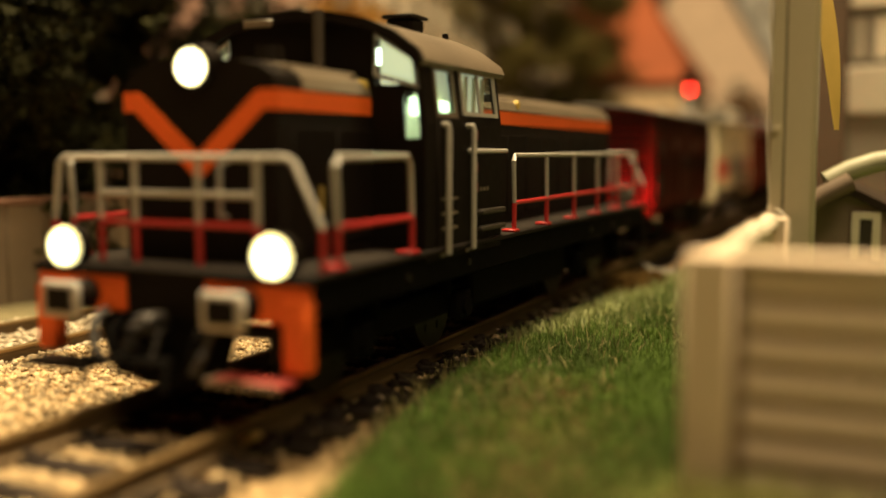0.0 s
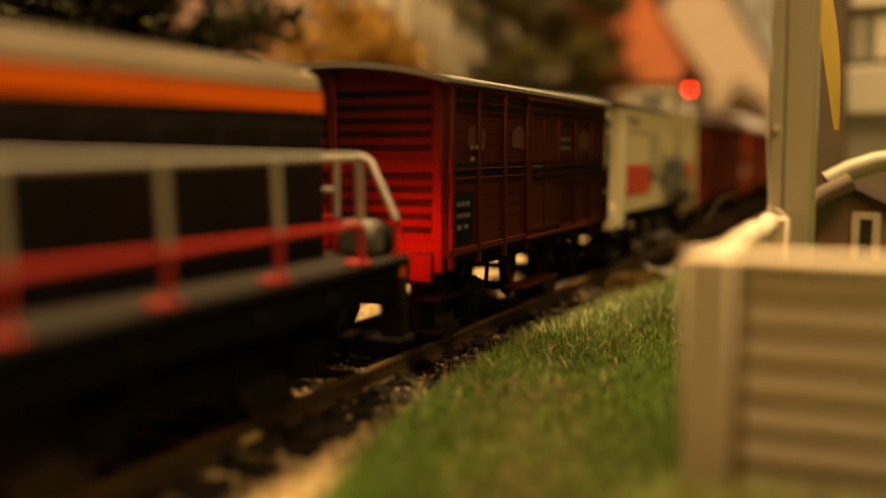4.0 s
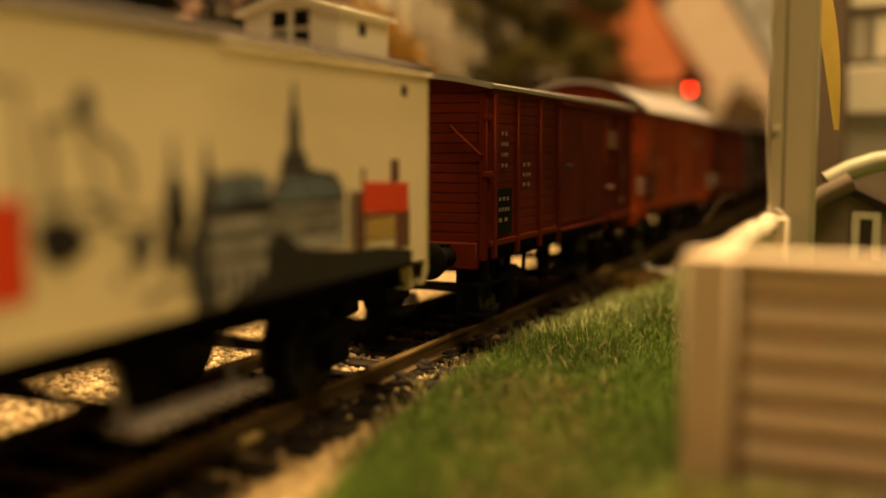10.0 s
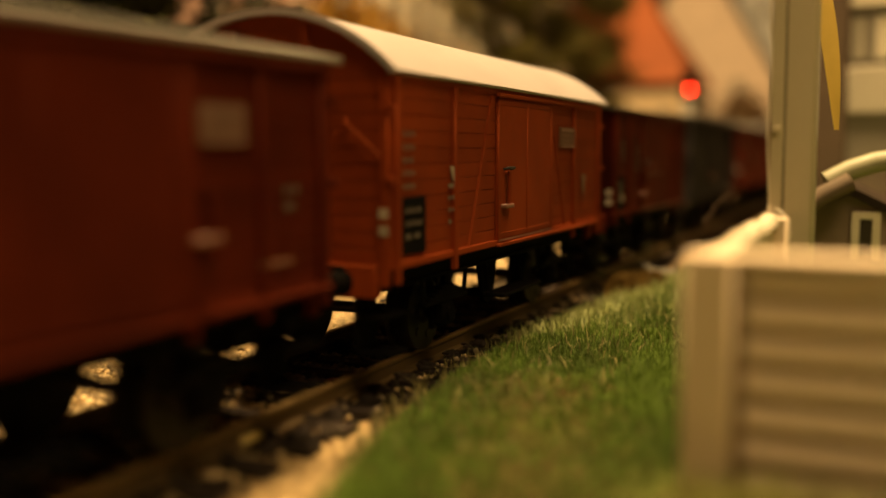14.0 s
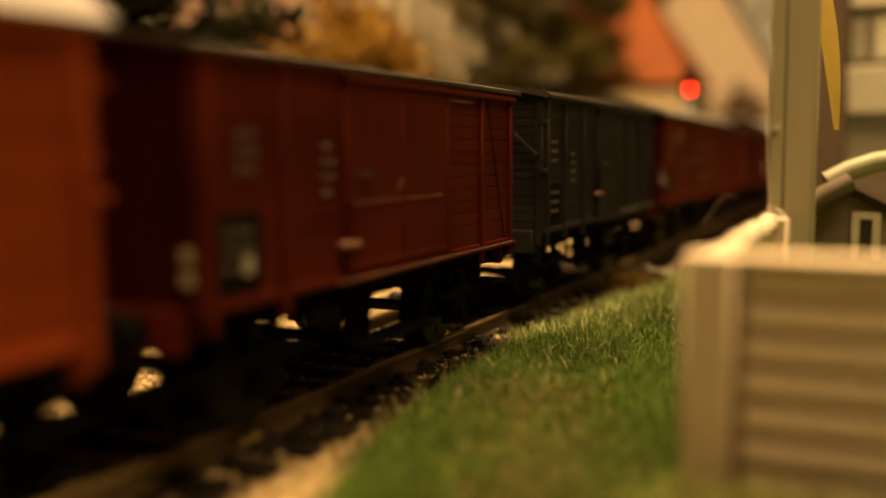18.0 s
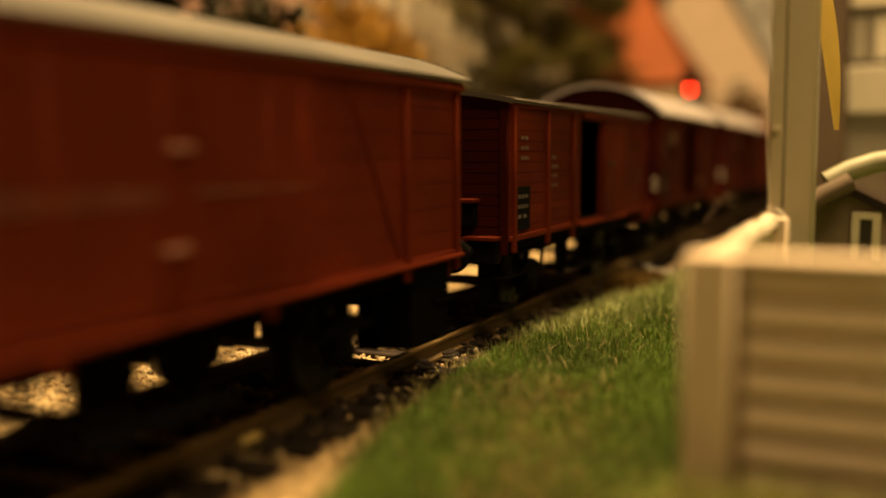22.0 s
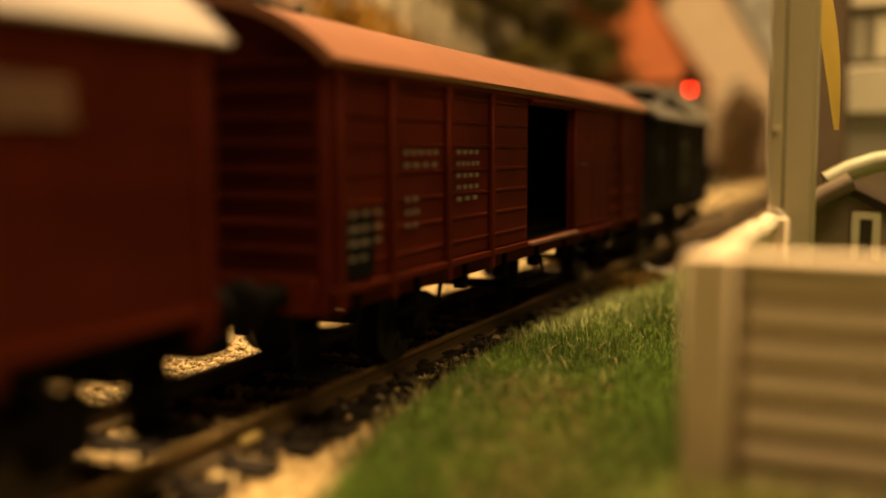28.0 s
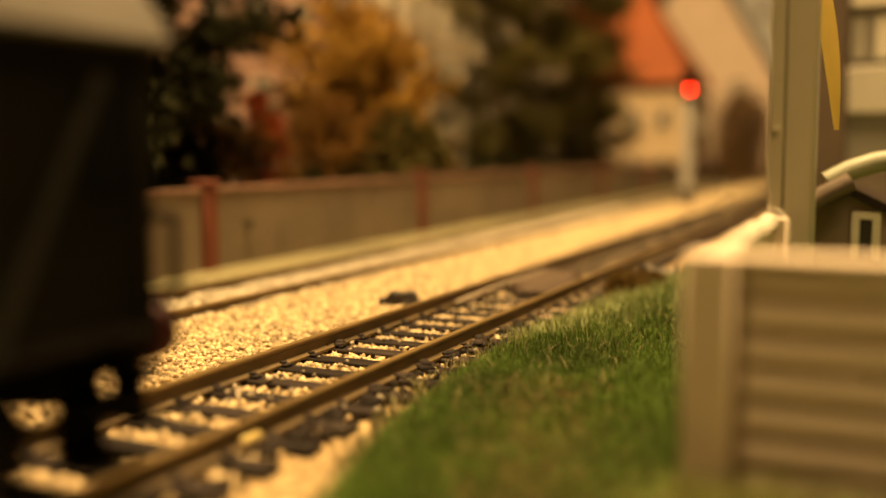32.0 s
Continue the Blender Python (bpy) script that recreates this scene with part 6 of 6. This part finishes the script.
    skyline("red_house_print", [[(68.1, 20.4), (78.7, 19.9), (78.7, 23.2), (68.1, 23.6)]], FLAG_RED, 0.08)
    skyline("yellow_house_print", [rect(69.0, 75.4, 17.4, 19.7)], surface("ochre_ink", (0.52, 0.34, 0.08), 0.6, vary=0.2, bump=0.0), 0.1)
    skyline("red_house_line", [rect(66.2, 68.6, 16.6, 22.6), rect(75.6, 79.0, 16.0, 20.4), rect(74.6, 76.4, 23.4, 25.9), rect(68.0, 78.7, 19.7, 20.1), rect(68.0, 68.5, 22.6, 25.0), rect(69.0, 75.4, 18.4, 18.6)], surface("brown_ink", (0.16, 0.06, 0.03), 0.6, bump=0.0), 0.06)
    decal("number_mark", rect(77.4, 78.7, 33.0, 34.1), INK, "small dark mark")
    txt = bpy.data.curves.new("country_name", "FONT")
    txt.body, txt.size, txt.extrude = "POLAND", 2.6 * MM, 0.02 * MM
    txt.materials.append(INK_GREY)
    ob = new("country_name", txt)
    ob.parent = v
    ob.matrix_local = Matrix(((0, 0, 1, (x + 0.05) * MM), (1, 0, 0, (y0 + 1.6) * MM), (0, 1, 0, 32.3 * MM), (0, 0, 0, 1)))
    tagged(ob, "grey printed country name")
    # white corner posts reaching below the floor, brake pipe on the leading end
    for s in (-1, 1):
        for xx in (-15.4, 15.4):
            part("corner_post", Geo().prism([(xx - 0.9, 35.8), (xx + 0.9, 35.8), (xx + 0.9, 12.4), (xx + 0.35, 10.8), (xx - 0.35, 10.8), (xx - 0.9, 12.4)], "y", s * 41.7, s * 42.5), CREAM, v, "cream corner post")
    part("end_sill", Geo().box(-14.8, 14.8, -42.6, -41.6, 14.0, 15.0, 0.2), CREAM, v)
    part("brake_pipe", Geo().tube([(10.4, -42.2, 28.4), (10.2, -43.3, 28.2), (10.6, -43.6, 27.2), (12.2, -43.6, 23.0), (12.4, -43.6, 16.4), (13.0, -43.4, 15.4), (12.8, -42, 15.0)], 0.42, 8), BLACK, v, "dark bent pipe")
    part("pipe_knob", Geo().rod((10.8, -43.2, 27.6), (10.8, -44.0, 27.4), 0.8, n=12), CREAM, v)
    part("roof_edge", Geo().box(15.6, 16.75, -42.8, 42.8, 35.75, 36.5, 0.15), surface("dark_roof_edge", (0.045, 0.028, 0.016), 0.6, vary=0.3), v, "dark brown roof edge")
    part("roof_gutter", Geo().box(16.3, 16.95, 2.0, 42.9, 35.5, 35.75, 0.08), CREAM, v, "thin cream gutter under the roof edge")
    # small gabled cabin on the roof
    CABIN = surface("white_cabin_paint", (0.95, 0.89, 0.72), 0.4, vary=0.05, bump=0.05)
    cb = part("roof_cabin", Geo().prism([(0, 37.6), (12.2, 37.6), (12.2, 42.0), (6.1, 43.8), (0, 42.0)], "y", 29, 40.2), CABIN, v, "cream gabled lookout cabin on the roof")
    for s in (-1, 1):
        part("cabin_roof", Geo().prism([(6.1, 43.75), (6.1, 44.2), (6.1 + s * 7.0, 42.15), (6.1 + s * 7.0, 41.7)], "y", 28.2, 41), CABIN, cb)
    for xa in (3.7, 6.5):
        for z in (38.2, 40.4):
            part("cabin_window", Geo().box(xa, xa + 1.9, 28.85, 29.05, z, z + 1.7), PLATE, cb, "dark small window")
    part("cabin_window", Geo().box(12.15, 12.3, 33.2, 34.6, 39.6, 41.0), PLATE, cb, "dark small window")


cream_wagon()
w = van(429.9, 512.6, "red-brown boarded wagon with thin pale grey roof", BROWN, LIGHT_GREY_ROOF, posts=(0.02, 0.135, 0.26, 0.38, 0.74, 0.86, 0.98), rise=2.0, wood=1.4, door=(-9.4, 19.2),
    marks=((0.05, 29.0, (2, 3, 3, 2), 3), (0.16, 24.5, (2, 3, 2), 4), (0.9, 23.0, (2, 1), 3)))
label_board(w, 20.9, 27.2, 27.4, 30.7, 3)
latch(w, 21.6, 22.0, BROWN)
pale_line(w, 29.0, 34.0, 16.6, 0.4)
w = van(526, 612.9, "orange-brown boarded wagon with white barrel roof", RUST, WHITE_ROOF, posts=(0.015, 0.2, 0.8, 0.985), braces=((0.255, 0.35, False), (0.65, 0.745, True)), rise=7.1, wood=1.9, door=(-11.0, 13.4),
    marks=((0.03, 28.5, (3, 3, 2, 3, 3), 3.2), (0.175, 22.2, (1, 3, 3, 2), 3.4)), over=0.5, base=0.52)
label_board(w, 17.5, 26.0, 27.4, 30.8)
latch(w, -8.2, 21.4, RUST, 5.0)
corner_marks(w, 526, 612.9)
part("triangle_mark", Geo().prism([(-27.8, 24.9), (-25.6, 24.9), (-26.7, 22.8)], "x", 16.32, 16.4), MARK, w, "small white triangle")
part("triangle_mark", Geo().prism([(30.2, 22.6), (33.4, 22.6), (31.8, 18.4)], "x", 16.32, 16.4), PALE_BROWN, w, "small pale triangle")
pale_line(w, -11, 13, 14.0, 0.25)
w = van(623.8, 696.6, "red-brown boarded wagon with shut sliding door and grey roof", BROWN, GREY_ROOF, posts=(0.02, 0.17, 0.83, 0.98), rise=1.8, wood=1.6, eave=34.9,
    marks=((0.07, 28.0, (2, 3, 2), 3.4), (0.26, 27.0, (1, 2, 2, 1), 3.0)), braces=((0.86, 0.96, True),), end_paint=DARK_END, handrail=False, door=(-12.8, 13.0))
corner_marks(w, 623.8, 696.6, 17.6)
latch(w, -12.6, 19.6, BROWN)
pale_line(w, -11.7, 10.4, 21.4, 0.14)
pale_line(w, -1.4, 0.6, 22.4, 0.3, 24.6, name="white_slash")
# Highlight along the lower door track, put in as a pale line.
pale_line(w, -16.2, 33.6, 13.7, 0.22, wide=16.95)
pale_line(w, -12.0, 20.0, 33.0, 0.14)
part("white_tag", Geo().box(16.3, 16.4, -30.6, -29.2, 16.2, 17.8), MARK, w, "small white tag")
w = van(711.3, 789.7, "dark grey boarded wagon with grey roof", GREY, GREY_ROOF, posts=(0.02, 0.14, 0.28, 0.72, 0.86, 0.98), louvres=(0.86,), rise=2.0, wood=1.4,
    marks=((0.04, 28.0, (2, 3, 3), 3.6), (0.18, 26.0, (1, 2, 3, 2), 3.4)))
latch(w, -8.4, 21.0, GREY)
part("sill_edge", Geo().box(16.3, 16.75, 8, 38, 14.3, 14.75, 0.1), surface("worn_grey_edge", (0.11, 0.10, 0.085), 0.5, vary=0.35), w, "worn pale lower edge")
long_van = van(804.3, 919.1, "long red-brown wagon with grey arched roof", WARM_BROWN, surface("dull_grey_roof", (0.125, 0.11, 0.088), 0.55, vary=0.2, bump=0.15), posts=(0.015, 0.14, 0.4, 0.62, 0.86, 0.985), braces=((0.74, 0.85, True),), rise=4.0, wood=3.0,
    door=(-20.8, 20.8), marks=((0.05, 30.0, (2, 3, 3, 2), 4), (0.2, 25.5, (1, 2, 3, 2), 3.4)), base=0.55, end_paint=DARK_END, handrail=False, rods=True)
label_board(long_van, -44.0, -35.2, 28.9, 32.0)
for a, b, z in ((-19.5, 0.2, 23.7), (3.0, 20.7, 23.5), (-19.5, 0.2, 23.0)):
    pale_line(long_van, a, b, z, 0.16)
pale_line(long_van, -33.0, -20.9, 24.0, 0.14)
for y, z in ((1.1, 27.1), (0.3, 19.3)):
    part("door_grip", Geo().tube([(16.4, y - 1.4, z), (17.0, y - 1.2, z), (17.0, y + 1.2, z), (16.4, y + 1.4, z)], 0.24, 6), SCUFF, long_van, "small scuffed door grip")
part("end_ladder_box", Geo().box(7, 14.5, 46, 57, 2.6, 12.5, 0.3), BLACK, long_van, "black box under the trailing end")
for k in range(4):
    part("brake_shoe", Geo().box(-11 + 6 * k, -8 + 6 * k, 40 + 2 * k, 46, 2.2, 9.5, 0.3), BLACK, long_van)
part("brake_rail", Geo().tube([(10.8, -57.5, 14.5), (10.8, -59.2, 14.6), (10.8, -59.4, 22.2), (11.4, -59.4, 22.6), (13.4, -59.4, 22.6), (13.7, -59.4, 22.0), (13.7, -59.2, 14.4)], 0.35, 7), BLACK, long_van, "black end railing")
part("brake_platform", Geo().box(9.5, 16.2, -60.0, -57.0, 13.2, 13.8, 0.15), BLACK, long_van, "black end platform")
part("end_placard", Geo().box(15.4, 16.9, -58.2, -57.9, 18.6, 20.2, 0.05), LETTER, long_van, "small white placard")
part("end_placard", Geo().box(15.2, 16.4, -58.2, -57.9, 21.2, 21.7, 0.05), LETTER, long_van, "small white placard")
brake_wagon = van(937.1, 1024.9, "red-brown boarded wagon with its sliding door open", WARM_BROWN, GREY_ROOF, posts=(0.02, 0.2, 0.36, 0.98), shut=False, rise=1.8, wood=1.6, louvres=(0.9,), door=(-7.0, 7.6), eave=33.8,
    marks=((0.05, 28.5, (2, 3, 3), 3.6), (0.22, 25.5, (1, 2, 3, 2), 3.4), (0.92, 22.0, (1, 2), 2.4)), end_paint=DARK_END, handrail=False)
for x, z in ((2.2, 29.0), (5.7, 25.0), (8.9, 19.2), (12.4, 13.7)):
    tread = part("brake_step", Geo().box(x - 2.6, x + 2.6, -46.6, -43.9, z, z + 0.6, 0.1), BROWN, brake_wagon)
    # Black block fills the dark gap under each step.
    part("step_bracket", Geo().box(x - 2.2, x + 2.2, -45.6, -43.9, z - 3.4, z, 0.1), BLACK, tread, "black block under the step")
w = van(1040.4, 1126.1, "dark red-brown wagon with white barrel roof, door open", MAROON, WHITE_ROOF, posts=(0.02, 0.2, 0.38, 0.98), shut=False, rise=7.2, wood=1.6, door=(-8.6, 7.0),
    marks=((0.05, 29.0, (2, 3, 3), 3.6), (0.18, 23.2, (1, 2, 3, 3, 2), 3.6)), over=0.5, base=0.52, end_paint=DARK_END, handrail=False)
label_board(w, -31.0, -23.6, 28.5, 31.7)
corner_marks(w, 1040.4, 1126.1)
latch(w, 9.2, 20.5, MAROON)
w = van(1144.1, 1259.3, "long dark red-brown wagon with cream barrel roof, door open", MAROON, CREAM_ROOF, posts=(0.015, 0.16, 0.3, 0.43, 0.8, 0.985), shut=False, rise=7.4, wood=1.7, door=(-6.2, 7.6),
    marks=((0.03, 29.0, (2, 3, 3, 3), 3.6), (0.15, 22.0, (2, 3, 3), 3.4)), over=0.5, base=0.74, end_paint=DARK_END, handrail=False)
label_board(w, -32.3, -22.4, 28.4, 31.0)
label_board(w, 34.0, 42.0, 28.6, 31.6)
corner_marks(w, 1144.1, 1259.3)
ribbed = van(1277.7, 1412.2, "long ribbed red-brown wagon with salmon roof, door open", MAROON, RED_ROOF, posts=(0.012, 0.098, 0.212, 0.324, 0.74, 0.87, 0.988), shut=False, rise=6.5, ribs=True, boards=False, end_boards=False,
    door=(-7.6, 15.0), eave=35.3, floor=12.6, marks=((0.025, 20.0, (3, 3, 3), 8), (0.118, 26.4, (5, 4), 10), (0.12, 21.0, (2, 3, 2), 4.0), (0.23, 26.4, (4, 5, 4, 4, 3), 8)), over=0.2, roof_thick=0.9, handrail=False, name="ribbed_wagon", rods=False)

part("door_sill", Geo().box(16.4, 17.2, -9.2, 16.0, 12.3, 12.9, 0.12), SCUFF, ribbed, "scuffed sill under the open door")
part("side_skirt", Geo().box(13.4, 14.4, -64, 64, 9.9, 12.4, 0.15), MAROON, ribbed)
for k in range(9):
    part("skirt_bracket", Geo().box(13.0, 14.8, -60 + 15 * k, -58.8 + 15 * k, 8.2, 12.6, 0.1), BLACK, ribbed)
CANVAS = surface("green_canvas", (0.10, 0.10, 0.06), 0.8, vary=0.3)
part("load_board", Geo().prism([(-8.4, 13.4), (-5.2, 13.4), (-4.4, 20), (-5.8, 27.5), (-7.8, 27.5)], "x", 8.0, 8.8), CANVAS, ribbed, "grey-green boards leaning inside")
part("load_board", Geo().prism([(0.5, 13.4), (6.0, 13.4), (5.0, 15.4), (2.4, 26.0), (1.0, 26.0)], "x", 6.0, 6.8), CANVAS, ribbed, "grey-green boards leaning inside")
part("load_sack", Geo().box(6.5, 13.0, -8.8, -1.0, 13.3, 15.6, 0.7), CANVAS, ribbed)


def guards_van():
    v = van(1427.4, 1499.8, "black-green guard's van with raised light grey roof", BLACK_GREEN, surface("van_roof_grey", (0.075, 0.065, 0.052), 0.6, vary=0.15), posts=(0.02, 0.14, 0.26, 0.36, 0.73, 0.98), rise=5.7, wood=1.5, name="guards_van",
            door=(-8.8, 15.4), eave=34.4, handrail=False, marks=((0.05, 27.0, (2, 3, 2), 4),), plate=False)
    pale = surface("clear_white_lettering", (0.34, 0.30, 0.24), 0.6, vary=0.15, bump=0.0)
    lettering(v, 16.6, -3.4, 21.2, (3, 2, 3), 4.4, pale)
    lettering(v, 16.6, 12.8, 25.4, (1, 1, 1, 1, 1), 1.6, pale)
    part("crest_mark", Geo().prism([(-2.6, 27.3), (-0.4, 27.3), (-0.9, 29.2), (-1.5, 30.4), (-2.1, 29.2)], "x", 16.6, 16.66), pale, v, "small pale crest")
    part("crest_mark", Geo().box(16.6, 16.66, -2.6, -0.2, 24.4, 25.3), pale, v, "small pale label")
    ya, yb = 20.1, 30.7
    part("diagonal_brace", Geo().add([(15.9, ya, 13.2), (15.9, ya + 1.0, 13.2), (15.9, yb + 1.0, 32.3), (15.9, yb, 32.3), (16.5, ya, 13.2), (16.5, ya + 1.0, 13.2), (16.5, yb + 1.0, 32.3), (16.5, yb, 32.3)],
                                     [(0, 1, 2, 3), (4, 5, 6, 7), (0, 1, 5, 4), (1, 2, 6, 5), (2, 3, 7, 6), (3, 0, 4, 7)]), surface("brace_paint", (0.020, 0.016, 0.010), 0.7, vary=0.3), v, "grey-green diagonal brace")
    # raised lookout over the rear third, with an arched glazed front
    y0, y1 = 13.7, 37.0
    hi = arch(16.6, 34.4, 10.2, 20)
    part("lookout_roof", Geo().prism(arch(16.9, 34.4, 10.3, 20, 0.9) + arch(16.9, 34.4, 10.3, 20, 0.0)[::-1], "y", y0, y1), surface("lookout_roof_grey", (0.13, 0.112, 0.09), 0.75, vary=0.15, spec=0.15), v, "raised light grey roof")
    part("lookout_rim", Geo().prism(arch(16.9, 34.4, 10.3, 20, 1.3) + arch(16.9, 34.4, 10.3, 20, -0.4)[::-1], "y", y0 - 0.5, y0), LIGHT_GREY_ROOF, v, "pale rim of the raised roof")
    part("lookout_front", Geo().prism(hi, "y", y0 + 1.0, y0 + 1.5), BLACK_GREEN, v)
    part("lookout_rear", Geo().prism(hi, "y", y1 - 1.6, y1 - 1.0), BLACK_GREEN, v)
    part("lookout_bar", Geo().box(6.6, 7.5, y0 - 0.6, y0 + 1.0, 37.0, 43.9, 0.1), LIGHT_GREY_ROOF, v, "pale upright bar")
    for xa, xb in ((-4, 5.6), (8.4, 11.0)):
        part("lookout_window", Geo().box(xa, xb, y0 + 0.85, y0 + 1.05, 40.2, 42.4), PLATE, v, "dark lookout window")
    part("chimney", Geo().rod((8.5, 3, 36.2), (8.5, 3, 40.4), 1.5, 1.35, 14).rod((8.5, 3, 40.2), (8.5, 3, 40.8), 1.6, 1.5, 14), LIGHT_GREY_ROOF, v, "short pale stove chimney")
    win = part("side_window", Geo().box(15.9, 16.1, -25.4, -18.0, 27.6, 33.2), PLATE, v, "dark open side window")
    part("window_frame", Geo().box(15.95, 16.3, -25.9, -25.4, 27.2, 33.6).box(15.95, 16.3, -18.0, -17.5, 27.2, 33.6).box(15.95, 16.3, -25.4, -18.0, 27.2, 27.6), BLACK_GREEN, win)
    part("side_window", Geo().box(15.9, 16.45, 29.2, 33.4, 24.6, 31.4), PLATE, v, "dark side window")
    part("rear_step", Geo().box(9, 15.2, 36.0, 38.6, 9.3, 9.8, 0.1).box(11.5, 14.6, 36.0, 36.8, 6.2, 9.4, 0.1).box(9.5, 15.2, 36.0, 38.8, 5.8, 6.3, 0.1), BLACK, v)
    part("tail_handle", Geo().tube([(16.2, 36.0, 22.0), (16.6, 37.9, 22.0), (16.6, 37.9, 15.8), (16.2, 36.0, 15.8)], 0.55, 6), BLACK, v, "dark open grab handle")
    # Extra buffer head, since the van's own is hidden behind the corner.
    disc = Geo().rod((13.9, 35.6, 12.8), (13.9, 37.2, 12.8), 1.1, n=12).rod((13.9, 37.2, 12.8), (13.9, 37.8, 12.8), 2.5, 2.6, 20).rod((13.9, 37.8, 12.8), (13.9, 38.1, 12.8), 2.6, 2.1, 20)
    part("tail_disc", disc, surface("dark_red_disc", (0.075, 0.012, 0.010), 0.6), v, "dark red round buffer head added at the rear corner")


guards_van()


# ---- movement ----
SPEED = [(0, 32.9), (1, 31.4), (2, 29.6), (3, 28.8), (4.5, 30.1), (6, 30.7), (7.5, 30.1), (9, 29.9), (10.5, 31.8), (12, 32.1), (13, 30.9), (14, 30.2), (15, 30.9),
         (16, 30.9), (17, 32.9), (18, 43.9), (19, 57.6), (20, 63.8), (21, 65.2), (22, 66.1), (23, 66.8), (24, 67.4), (25, 65.9), (26.5, 63.6), (28, 61.8), (29, 62.4),
         (30, 63.1), (31, 62.0), (32, 59.7)]


def travel(t):
    """Millimetres that the train has gone by t seconds."""
    s = 0.0
    for (a, va), (b, vb) in zip(SPEED, SPEED[1:]):
        if t <= a:
            break
        e = min(t, b)
        ve = va + (vb - va) * (e - a) / (b - a)
        s += (va + ve) / 2 * (e - a)
    return s


def motions():
    times = [0.5 * k for k in range(65)]
    for ob, u in TRAIN:
        walk(ob, [(t, pose(0, (u - travel(t)) * MM, RT * MM)) for t in times])
    fine = [0.1 * k for k in range(321)]
    gone = {t: travel(t) for t in fine}
    for w, v, y, r in WHEELS:
        u = dict((o.name, c) for o, c in TRAIN)[v.name]
        near = [t for t in fine if -120 < u - gone[t] < 480]
        keep = sorted({0.0, 32.0, *near})
        # wheels turn while their wagon is in the stretch of track before the pillar
        first = gone[near[0]] if near else 0.0
        last = gone[near[-1]] if near else 0.0
        rows = []
        for t in keep:
            s = min(max(gone[t], first), last) - first
            rows.append((t, pose(0, y * MM, r * MM, math.degrees(s / r) % 360.0)))
        walk(w, rows)


motions()
